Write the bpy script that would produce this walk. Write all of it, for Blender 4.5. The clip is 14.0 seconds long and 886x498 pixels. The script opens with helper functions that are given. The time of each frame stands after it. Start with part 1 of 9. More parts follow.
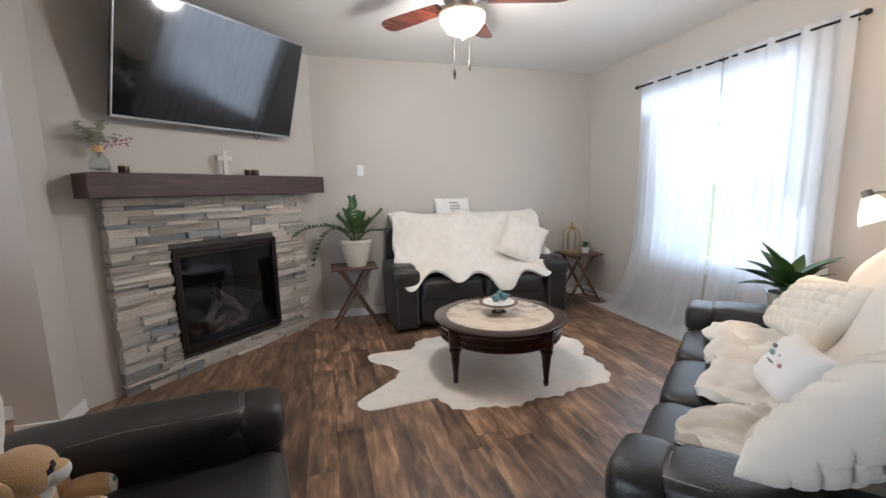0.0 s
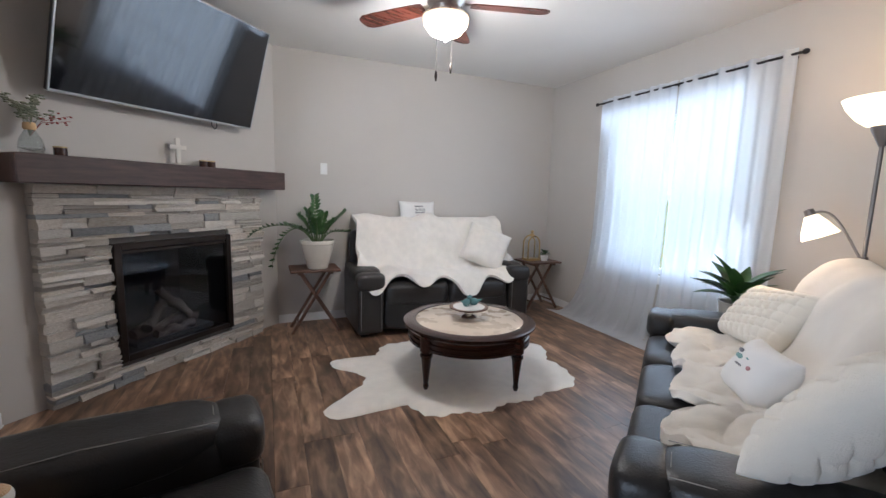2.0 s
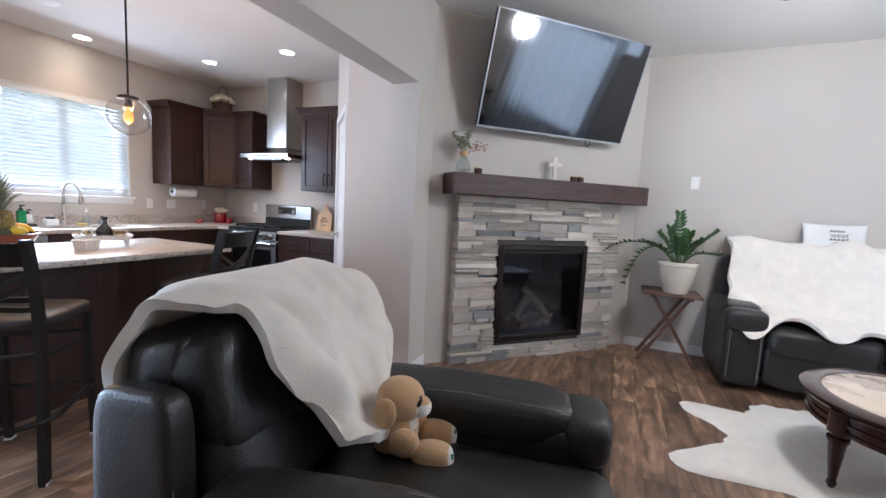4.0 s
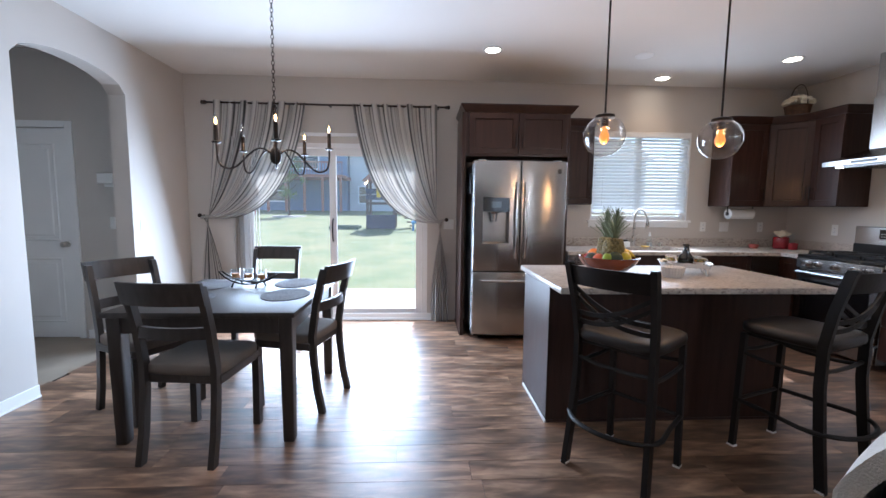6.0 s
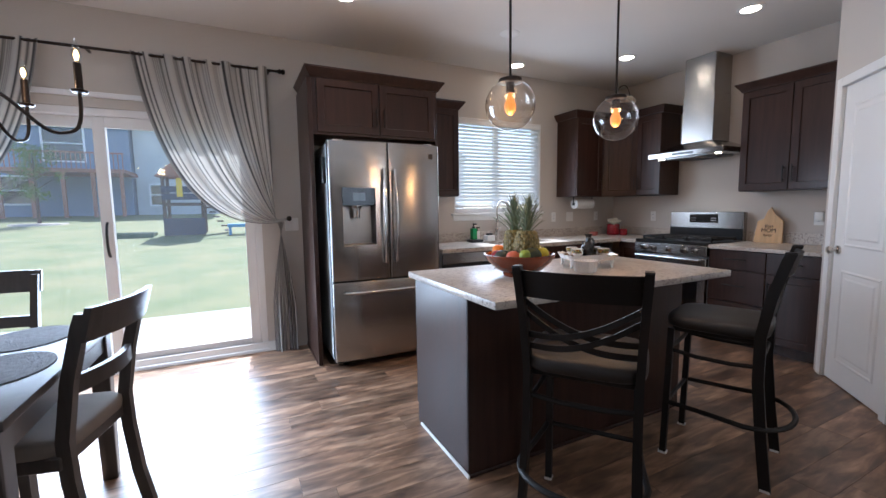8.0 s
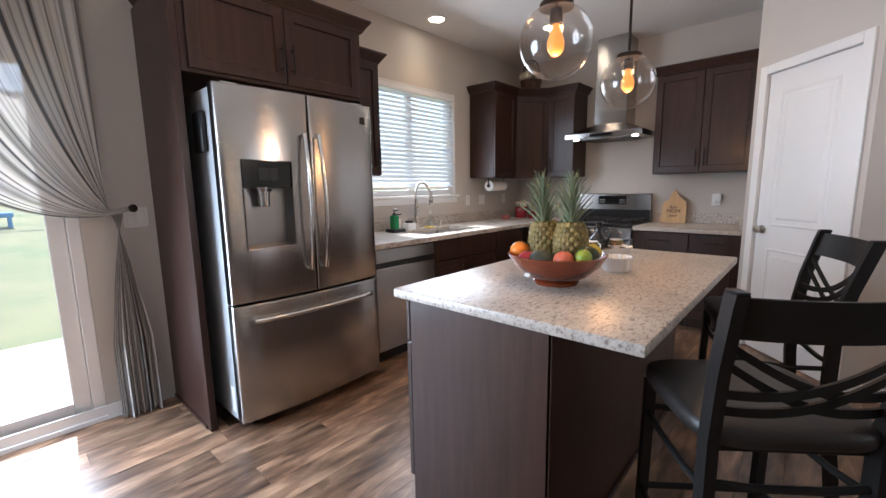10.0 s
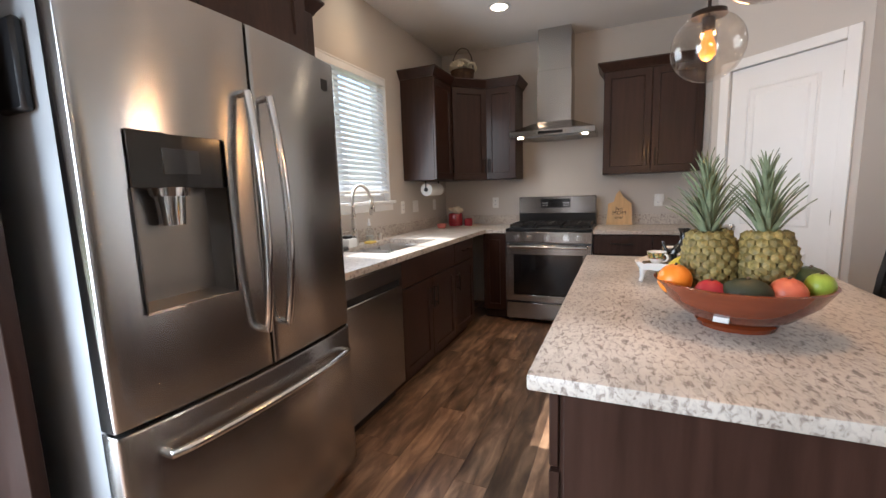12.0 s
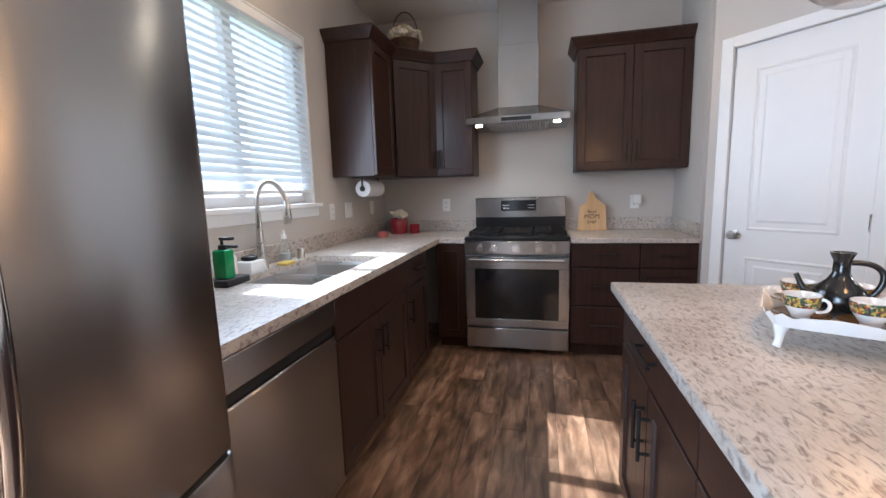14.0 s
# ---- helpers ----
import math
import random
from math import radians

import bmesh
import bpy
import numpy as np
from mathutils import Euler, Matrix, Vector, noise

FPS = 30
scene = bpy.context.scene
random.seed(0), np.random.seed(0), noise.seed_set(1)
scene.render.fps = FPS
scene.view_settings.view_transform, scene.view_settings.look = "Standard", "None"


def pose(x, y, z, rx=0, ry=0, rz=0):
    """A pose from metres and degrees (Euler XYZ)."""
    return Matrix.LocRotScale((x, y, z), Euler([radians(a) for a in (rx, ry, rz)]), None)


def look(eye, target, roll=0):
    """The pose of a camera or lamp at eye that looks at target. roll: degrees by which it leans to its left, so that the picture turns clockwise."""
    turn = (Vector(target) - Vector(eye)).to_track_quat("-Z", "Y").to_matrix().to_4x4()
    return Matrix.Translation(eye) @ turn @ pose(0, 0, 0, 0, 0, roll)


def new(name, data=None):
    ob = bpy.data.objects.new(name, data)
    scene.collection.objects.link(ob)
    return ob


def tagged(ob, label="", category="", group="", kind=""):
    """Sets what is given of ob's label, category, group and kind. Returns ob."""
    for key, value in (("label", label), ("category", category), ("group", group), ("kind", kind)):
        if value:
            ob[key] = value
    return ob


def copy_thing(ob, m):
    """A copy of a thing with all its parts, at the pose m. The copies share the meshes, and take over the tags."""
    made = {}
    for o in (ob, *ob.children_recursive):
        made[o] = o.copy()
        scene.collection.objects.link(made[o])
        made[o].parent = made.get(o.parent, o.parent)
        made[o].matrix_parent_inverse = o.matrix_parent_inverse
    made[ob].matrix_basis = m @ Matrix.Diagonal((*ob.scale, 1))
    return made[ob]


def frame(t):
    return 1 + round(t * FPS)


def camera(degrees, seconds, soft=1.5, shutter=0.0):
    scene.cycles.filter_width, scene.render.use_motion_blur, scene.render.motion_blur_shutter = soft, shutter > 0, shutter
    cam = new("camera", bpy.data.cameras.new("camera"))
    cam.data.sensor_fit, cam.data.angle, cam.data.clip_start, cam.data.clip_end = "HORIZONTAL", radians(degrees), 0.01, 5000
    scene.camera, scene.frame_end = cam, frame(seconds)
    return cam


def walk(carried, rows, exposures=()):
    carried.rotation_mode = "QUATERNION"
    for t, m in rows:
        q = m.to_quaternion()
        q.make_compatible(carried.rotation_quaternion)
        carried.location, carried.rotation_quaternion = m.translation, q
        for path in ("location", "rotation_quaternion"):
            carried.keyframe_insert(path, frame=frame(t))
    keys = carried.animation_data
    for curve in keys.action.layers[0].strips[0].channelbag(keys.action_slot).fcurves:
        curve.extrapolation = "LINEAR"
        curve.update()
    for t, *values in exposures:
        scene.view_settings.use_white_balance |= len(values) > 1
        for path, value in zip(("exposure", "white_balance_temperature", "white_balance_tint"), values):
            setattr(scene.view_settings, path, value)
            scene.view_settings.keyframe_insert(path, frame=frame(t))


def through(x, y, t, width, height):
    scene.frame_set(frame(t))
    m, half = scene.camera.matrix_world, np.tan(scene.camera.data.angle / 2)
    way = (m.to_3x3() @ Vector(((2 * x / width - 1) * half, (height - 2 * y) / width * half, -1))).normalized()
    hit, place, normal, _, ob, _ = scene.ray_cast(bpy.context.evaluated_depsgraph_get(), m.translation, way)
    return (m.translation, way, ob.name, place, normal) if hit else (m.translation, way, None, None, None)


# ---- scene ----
cam = camera(94.4, 14.0)
PATH = [
    (0, (0.284, 0.245, 1.387), (0.823, 2.149, 1.096), -1.2),
    (0.5, (0.185, 0.278, 1.391), (0.913, 2.12, 1.111), -0.6),
    (1, (0.139, 0.289, 1.381), (0.983, 2.082, 1.11), 0.1),
    (1.5, (0.113, 0.302, 1.377), (0.977, 2.086, 1.108), 0.9),
    (2, (0.124, 0.343, 1.363), (0.905, 2.165, 1.102), 1.5),
    (2.2, (0.147, 0.37, 1.357), (0.864, 2.219, 1.097), 1.7),
    (4.3, (-0.008, 0.404, 1.27), (-1.133, 2.049, 1.097), 2.7),
    (4.5, (-0.064, 0.372, 1.271), (-1.407, 1.843, 1.099), 2.5),
    (4.8, (-0.174, 0.379, 1.285), (-1.729, 1.624, 1.1), 2.8),
    (5, (-0.19, 0.334, 1.277), (-1.904, 1.352, 1.106), 2.0),
    (5.5, (-0.306, 0.273, 1.281), (-2.224, 0.81, 1.108), 1.3),
    (6, (-0.45, 0.275, 1.306), (-2.438, 0.375, 1.112), 0.6),
    (6.5, (-0.63, 0.32, 1.273), (-2.621, 0.302, 1.091), 0.3),
    (7, (-0.814, 0.262, 1.278), (-2.789, 0.514, 1.086), -0.2),
    (7.5, (-1.036, 0.16, 1.275), (-2.928, 0.78, 1.081), -0.6),
    (8, (-1.277, 0.142, 1.258), (-3.058, 1.029, 1.059), -0.8),
    (8.5, (-1.503, 0.129, 1.253), (-3.165, 1.221, 1.045), -0.7),
    (8.7, (-1.606, 0.098, 1.274), (-3.21, 1.27, 1.044), -0.5),
    (10.8, (-2.754, -0.007, 1.267), (-3.922, 1.593, 0.99), -1.1),
    (11, (-2.859, -0.001, 1.248), (-3.975, 1.637, 0.979), -1.0),
    (11.5, (-3.132, 0.106, 1.244), (-4.094, 1.838, 0.969), -1.4),
    (12, (-3.341, 0.248, 1.252), (-4.13, 2.066, 0.98), -1.8),
    (12.5, (-3.568, 0.401, 1.275), (-4.198, 2.28, 1.002), -1.8),
    (13, (-3.671, 0.611, 1.252), (-4.209, 2.519, 0.986), -1.9),
    (13.5, (-3.756, 0.847, 1.256), (-4.228, 2.771, 0.982), -1.8),
    (14, (-3.764, 0.972, 1.247), (-4.227, 2.898, 0.97), -1.7),
]
walk(cam, [(t, look(eye, target, roll)) for t, eye, target, roll in PATH], [(0, 1.40, 5800, 10), (1, 1.34, 5750, 10), (2.2, 1.20, 5450, 10), (4.5, 1.84, 5250, 10), (5.5, 1.42, 5350, 10), (6.5, 0.95, 5250, 10), (8.5, 0.98, 5480, 10), (11, 1.22, 5900, 10), (12.5, 1.12, 6150, 10), (14, 1.34, 5350, 8)])

# ---------- world, sun and large lights ----------
world = bpy.data.worlds.new("sky")
scene.world = world
world.use_nodes = True
wn = world.node_tree
sky = wn.nodes.new("ShaderNodeTexSky")
sky.sky_type = "NISHITA"
sky.sun_disc = False
sky.sun_elevation = radians(47)
sky.sun_rotation = radians(-84)
wn.links.new(sky.outputs[0], wn.nodes["Background"].inputs[0])
wn.nodes["Background"].inputs[1].default_value = 0.15


def lamp(name, kind, m, power, color=(1, 1, 1), size=0.1, size_y=None, spot=None):
    data = bpy.data.lights.new(name, kind)
    data.energy, data.color = power, color
    if kind == "AREA":
        data.size = size
        if size_y:
            data.shape, data.size_y = "RECTANGLE", size_y
    elif kind == "SUN":
        data.angle = size
    else:
        data.shadow_soft_size = size
        if spot:
            data.spot_size, data.spot_blend = radians(spot), 1.0
    ob = new(name, data)
    ob.matrix_world = m
    return ob


lamp("sun", "SUN", look((-10, 1, 11.1), (0, 0, 0)), 5.0, (1, 0.94, 0.85), radians(0.5))
WARM, SOFT = (1.0, 0.62, 0.32), (1.0, 0.90, 0.78)
# daylight of the curtained front window and of the kitchen window
# extra fill lamp on the room side of the sheers, added to brighten the room
lamp("sheer_fill_light", "AREA", look((3.30, 3.0, 1.45), (0, 2.6, 0.9)), 3.0, (0.86, 0.93, 1.0), 1.5, 1.5)
lamp("front_window_light", "AREA", look((3.60, 3.22, 1.45), (0, 3.22, 1.0)), 8, (0.80, 0.90, 1.0), 1.7, 1.65)
lamp("kitchen_window_light", "AREA", look((-5.06, 2.82, 1.72), (-3.06, 2.82, 1.12)), 9, (0.90, 0.95, 1.0), 1.10, 0.92)
# the sky stands above the patio, so its light falls inwards and down
lamp("patio_door_light", "AREA", look((-4.93, -0.73, 1.05), (-2.93, -0.73, 0.45)), 72, (0.80, 0.90, 1.0), 1.9, 1.6)

# ---------- materials ----------
def shade(name, color, rough=0.5, metal=0.0, vary=0.12, scale=6.0, bump=0.0, bump_scale=60.0, color2=None, coat=0.0, spread=0.0, alpha=1.0,
          trans=0.0, glow=None, power=0.0, stretch=(1, 1, 1), sheen=0.0, ior=1.45, spec=0.5, rough_vary=0.08, subsurface=0.0):
    m = bpy.data.materials.new(name)
    m.use_nodes = True
    n, l = m.node_tree.nodes, m.node_tree.links
    b = n["Principled BSDF"]
    co = n.new("ShaderNodeTexCoord")
    mp = n.new("ShaderNodeMapping")
    mp.inputs["Scale"].default_value = stretch
    l.new(co.outputs["Object"], mp.inputs["Vector"])
    big = n.new("ShaderNodeTexNoise")
    big.inputs["Scale"].default_value, big.inputs["Detail"].default_value = scale, 5
    l.new(mp.outputs[0], big.inputs["Vector"])
    fine = n.new("ShaderNodeTexNoise")
    fine.inputs["Scale"].default_value, fine.inputs["Detail"].default_value = bump_scale, 3
    l.new(mp.outputs[0], fine.inputs["Vector"])
    ramp = n.new("ShaderNodeValToRGB")
    c2 = color2 or tuple(min(1, c * (1 + vary)) for c in color)
    c1 = color if color2 else tuple(c * (1 - vary) for c in color)
    ramp.color_ramp.elements[0].position, ramp.color_ramp.elements[1].position = 0.3, 0.7
    ramp.color_ramp.elements[0].color, ramp.color_ramp.elements[1].color = (*c1, 1), (*c2, 1)
    l.new(big.outputs["Fac"], ramp.inputs[0])
    out = ramp.outputs[0]
    if spread:
        info = n.new("ShaderNodeObjectInfo")
        hsv = n.new("ShaderNodeHueSaturation")
        mr = n.new("ShaderNodeMapRange")
        mr.inputs["To Min"].default_value, mr.inputs["To Max"].default_value = 1 - spread, 1 + spread
        l.new(info.outputs["Random"], mr.inputs["Value"])
        l.new(mr.outputs[0], hsv.inputs["Value"])
        l.new(out, hsv.inputs["Color"])
        out = hsv.outputs[0]
    l.new(out, b.inputs["Base Color"])
    rr = n.new("ShaderNodeMapRange")
    rr.inputs["To Min"].default_value, rr.inputs["To Max"].default_value = max(0.02, rough - rough_vary), min(1, rough + rough_vary)
    l.new(big.outputs["Fac"], rr.inputs["Value"])
    l.new(rr.outputs[0], b.inputs["Roughness"])
    b.inputs["Metallic"].default_value = metal
    b.inputs["Coat Weight"].default_value = coat
    b.inputs["Coat Roughness"].default_value = 0.15
    b.inputs["Transmission Weight"].default_value = trans
    b.inputs["Alpha"].default_value = alpha
    b.inputs["IOR"].default_value = ior
    b.inputs["Sheen Weight"].default_value = sheen
    b.inputs["Specular IOR Level"].default_value = spec
    if subsurface:
        b.inputs["Subsurface Weight"].default_value = subsurface
        b.inputs["Subsurface Radius"].default_value = (0.01, 0.008, 0.006)
    if bump:
        bp = n.new("ShaderNodeBump")
        bp.inputs["Strength"].default_value, bp.inputs["Distance"].default_value = bump, 0.01
        l.new(fine.outputs["Fac"], bp.inputs["Height"])
        l.new(bp.outputs[0], b.inputs["Normal"])
    if glow:
        b.inputs["Emission Color"].default_value, b.inputs["Emission Strength"].default_value = (*glow, 1), power
    return m


def cloth(name, color, see, color2=None, stripes=0.0, bump=0.3, through=0.5):
    """Thin woven cloth: diffuse, light passing through, and a share of open weave."""
    m = bpy.data.materials.new(name)
    m.use_nodes = True
    n, l = m.node_tree.nodes, m.node_tree.links
    n.remove(n["Principled BSDF"])
    co = n.new("ShaderNodeTexCoord")
    uv = co.outputs["UV"]
    d, tl, tr = n.new("ShaderNodeBsdfDiffuse"), n.new("ShaderNodeBsdfTranslucent"), n.new("ShaderNodeBsdfTransparent")
    weave = n.new("ShaderNodeTexNoise")
    weave.inputs["Scale"].default_value = 260
    l.new(uv, weave.inputs["Vector"])
    if stripes:
        mp = n.new("ShaderNodeMapping")
        mp.inputs["Scale"].default_value = (stripes, 0.06, 1)
        l.new(uv, mp.inputs["Vector"])
        nz = n.new("ShaderNodeTexNoise")
        nz.inputs["Scale"].default_value, nz.inputs["Detail"].default_value, nz.inputs["Distortion"].default_value = 1.0, 4, 0.15
        l.new(mp.outputs[0], nz.inputs["Vector"])
        ramp = n.new("ShaderNodeValToRGB")
        e = ramp.color_ramp.elements
        e[0].position, e[1].position = 0.38, 0.53
        e[0].color, e[1].color = (*color, 1), (*color2, 1)
        e.new(0.44).color = (*[0.6 * a + 0.4 * b for a, b in zip(color, color2)], 1)
        l.new(nz.outputs["Fac"], ramp.inputs[0])
        col = ramp.outputs[0]
        l.new(col, d.inputs[0])
        l.new(col, tl.inputs[0])
    else:
        d.inputs[0].default_value, tl.inputs[0].default_value = (*color, 1), (*color, 1)
    bp = n.new("ShaderNodeBump")
    bp.inputs["Strength"].default_value = bump
    l.new(weave.outputs["Fac"], bp.inputs["Height"])
    l.new(bp.outputs[0], d.inputs["Normal"])
    m1, m2 = n.new("ShaderNodeMixShader"), n.new("ShaderNodeMixShader")
    m1.inputs[0].default_value, m2.inputs[0].default_value = through, see
    l.new(d.outputs[0], m1.inputs[1])
    l.new(tl.outputs[0], m1.inputs[2])
    l.new(m1.outputs[0], m2.inputs[1])
    l.new(tr.outputs[0], m2.inputs[2])
    l.new(m2.outputs[0], n["Material Output"].inputs[0])
    return m


def plank_mat():
    """Rustic vinyl plank: per-board tone, long grain, dark knots."""
    m = bpy.data.materials.new("plank")
    m.use_nodes = True
    n, l = m.node_tree.nodes, m.node_tree.links
    b = n["Principled BSDF"]
    co, info = n.new("ShaderNodeTexCoord"), n.new("ShaderNodeObjectInfo")
    geo = n.new("ShaderNodeNewGeometry")
    add = n.new("ShaderNodeVectorMath")
    mul = n.new("ShaderNodeMath")
    mul.operation, mul.inputs[1].default_value = "MULTIPLY", 37.0
    both = n.new("ShaderNodeMath")
    both.operation = "ADD"
    l.new(info.outputs["Random"], both.inputs[0])
    l.new(geo.outputs["Random Per Island"], both.inputs[1])
    l.new(both.outputs[0], mul.inputs[0])
    comb = n.new("ShaderNodeCombineXYZ")
    for i in (0, 1, 2):
        l.new(mul.outputs[0], comb.inputs[i])
    l.new(co.outputs["Object"], add.inputs[0])
    l.new(comb.outputs[0], add.inputs[1])
    mp = n.new("ShaderNodeMapping")
    mp.inputs["Scale"].default_value = (12, 2.4, 1)
    l.new(add.outputs[0], mp.inputs["Vector"])
    grain = n.new("ShaderNodeTexNoise")
    grain.inputs["Scale"].default_value, grain.inputs["Detail"].default_value, grain.inputs["Distortion"].default_value = 1.6, 8, 0.6
    l.new(mp.outputs[0], grain.inputs["Vector"])
    mp2 = n.new("ShaderNodeMapping")
    mp2.inputs["Scale"].default_value = (6, 3.0, 1)
    l.new(add.outputs[0], mp2.inputs["Vector"])
    patch = n.new("ShaderNodeTexNoise")
    patch.inputs["Scale"].default_value, patch.inputs["Detail"].default_value, patch.inputs["Distortion"].default_value = 1.4, 7, 0.3
    l.new(mp2.outputs[0], patch.inputs["Vector"])
    ramp = n.new("ShaderNodeValToRGB")
    e = ramp.color_ramp.elements
    e[0].position, e[1].position = 0.30, 0.72
    e[0].color, e[1].color = (0.085, 0.046, 0.029, 1), (0.46, 0.295, 0.185, 1)
    e.new(0.5).color = (0.225, 0.132, 0.080, 1)
    l.new(grain.outputs["Fac"], ramp.inputs[0])
    mix = n.new("ShaderNodeMix")
    mix.data_type, mix.blend_type = "RGBA", "MULTIPLY"
    mix.inputs["Factor"].default_value = 0.8
    r2 = n.new("ShaderNodeValToRGB")
    r2.color_ramp.elements[0].position, r2.color_ramp.elements[1].position = 0.34, 0.62
    r2.color_ramp.elements[0].color, r2.color_ramp.elements[1].color = (0.46, 0.45, 0.45, 1), (1.08, 1.05, 1.02, 1)
    l.new(patch.outputs["Fac"], r2.inputs[0])
    l.new(ramp.outputs[0], mix.inputs[6])
    l.new(r2.outputs[0], mix.inputs[7])
    hsv = n.new("ShaderNodeHueSaturation")
    mr = n.new("ShaderNodeMapRange")
    mr.inputs["To Min"].default_value, mr.inputs["To Max"].default_value = 0.62, 1.38
    frac = n.new("ShaderNodeMath")
    frac.operation = "FRACT"
    l.new(both.outputs[0], frac.inputs[0])
    l.new(frac.outputs[0], mr.inputs["Value"])
    l.new(mr.outputs[0], hsv.inputs["Value"])
    l.new(mix.outputs[2], hsv.inputs["Color"])
    l.new(hsv.outputs[0], b.inputs["Base Color"])
    rr = n.new("ShaderNodeMapRange")
    rr.inputs["To Min"].default_value, rr.inputs["To Max"].default_value = 0.26, 0.46
    b.inputs["Specular IOR Level"].default_value = 0.75
    l.new(grain.outputs["Fac"], rr.inputs["Value"])
    l.new(rr.outputs[0], b.inputs["Roughness"])
    bp = n.new("ShaderNodeBump")
    bp.inputs["Strength"].default_value, bp.inputs["Distance"].default_value = 0.12, 0.004
    l.new(grain.outputs["Fac"], bp.inputs["Height"])
    l.new(bp.outputs[0], b.inputs["Normal"])
    return m


def granite_mat():
    """Pale quartz with brown-grey flecks lying one way."""
    m = bpy.data.materials.new("speckled_quartz")
    m.use_nodes = True
    n, l = m.node_tree.nodes, m.node_tree.links
    b = n["Principled BSDF"]
    co = n.new("ShaderNodeTexCoord")
    mp = n.new("ShaderNodeMapping")
    mp.inputs["Scale"].default_value = (62, 26, 45)
    mp.inputs["Rotation"].default_value = (0, 0, radians(28))
    l.new(co.outputs["Object"], mp.inputs["Vector"])
    a, c = n.new("ShaderNodeTexNoise"), n.new("ShaderNodeTexNoise")
    a.inputs["Scale"].default_value, a.inputs["Detail"].default_value, a.inputs["Distortion"].default_value = 1.5, 5, 0.9
    c.inputs["Scale"].default_value, c.inputs["Detail"].default_value = 4.0, 4
    l.new(mp.outputs[0], a.inputs["Vector"])
    l.new(co.outputs["Object"], c.inputs["Vector"])
    ra, rc = n.new("ShaderNodeValToRGB"), n.new("ShaderNodeValToRGB")
    e = ra.color_ramp.elements
    e[0].position, e[1].position = 0.30, 0.56
    e[0].color, e[1].color = (0.22, 0.185, 0.165, 1), (0.575, 0.54, 0.495, 1)
    e.new(0.39).color = (0.34, 0.30, 0.27, 1)
    e.new(0.44).color = (0.465, 0.43, 0.395, 1)
    rc.color_ramp.elements[0].position, rc.color_ramp.elements[1].position = 0.35, 0.65
    rc.color_ramp.elements[0].color, rc.color_ramp.elements[1].color = (0.80, 0.76, 0.72, 1), (1.08, 1.06, 1.04, 1)
    l.new(a.outputs["Fac"], ra.inputs[0])
    l.new(c.outputs["Fac"], rc.inputs[0])
    mix = n.new("ShaderNodeMix")
    mix.data_type, mix.blend_type = "RGBA", "MULTIPLY"
    mix.inputs["Factor"].default_value = 1.0
    l.new(ra.outputs[0], mix.inputs[6])
    l.new(rc.outputs[0], mix.inputs[7])
    l.new(mix.outputs[2], b.inputs["Base Color"])
    b.inputs["Roughness"].default_value = 0.31
    return m


def glass_mat(name, tint=(1, 1, 1), rough=0.0, mirror=0.08, haze=0.0):
    """A thin pane: mostly clear, with a faint reflection; glare over the view can be mixed in as a pale veil."""
    m = bpy.data.materials.new(name)
    m.use_nodes = True
    n, l = m.node_tree.nodes, m.node_tree.links
    n.remove(n["Principled BSDF"])
    tr, gl, mx, fr = n.new("ShaderNodeBsdfTransparent"), n.new("ShaderNodeBsdfGlossy"), n.new("ShaderNodeMixShader"), n.new("ShaderNodeLayerWeight")
    pw3, mr3 = n.new("ShaderNodeMath"), n.new("ShaderNodeMapRange")
    tr.inputs[0].default_value = (*tint, 1)
    gl.inputs["Roughness"].default_value = rough
    fr.inputs["Blend"].default_value = 0.5
    pw3.operation, pw3.inputs[1].default_value = "POWER", 3.0
    mr3.inputs["To Min"].default_value, mr3.inputs["To Max"].default_value = mirror * 0.35, min(0.9, 0.35 + mirror * 2)
    l.new(fr.outputs["Facing"], pw3.inputs[0])
    l.new(pw3.outputs[0], mr3.inputs["Value"])
    l.new(mr3.outputs[0], mx.inputs[0])
    l.new(tr.outputs[0], mx.inputs[1])
    l.new(gl.outputs[0], mx.inputs[2])
    out = mx.outputs[0]
    # pale translucent veil imitates the hazy glare that washes out the view
    if haze:
        haze_veil, veil = n.new("ShaderNodeBsdfTranslucent"), n.new("ShaderNodeMixShader")
        haze_veil.inputs[0].default_value = (0.85, 0.88, 0.92, 1)
        haze_noise = n.new("ShaderNodeTexNoise")
        haze_noise.inputs["Scale"].default_value, haze_noise.inputs["Detail"].default_value = 2.2, 5
        span = n.new("ShaderNodeMapRange")
        span.inputs["To Min"].default_value, span.inputs["To Max"].default_value = haze * 0.6, haze * 1.4
        l.new(haze_noise.outputs["Fac"], span.inputs["Value"])
        l.new(span.outputs[0], veil.inputs[0])
        l.new(out, veil.inputs[1])
        l.new(haze_veil.outputs[0], veil.inputs[2])
        out = veil.outputs[0]
    l.new(out, n["Material Output"].inputs[0])
    return m


WALL = shade("wall_paint", (0.55, 0.515, 0.475), 0.75, vary=0.025, scale=1.2, bump=0.06, bump_scale=220)
CEIL = shade("ceiling_paint", (0.74, 0.725, 0.70), 0.9, vary=0.02, scale=1.5, bump=0.18, bump_scale=150)
TRIM = shade("white_trim_paint", (0.80, 0.80, 0.79), 0.35, vary=0.02, scale=3)
PLANK = plank_mat()
SUBFLOOR = shade("floor_joint", (0.03, 0.02, 0.015), 0.8)
CAB = shade("espresso_wood", (0.034, 0.0155, 0.0110), 0.36, vary=0.30, scale=4, bump=0.05, bump_scale=40, stretch=(9, 9, 0.7), coat=0.10, spec=0.36)
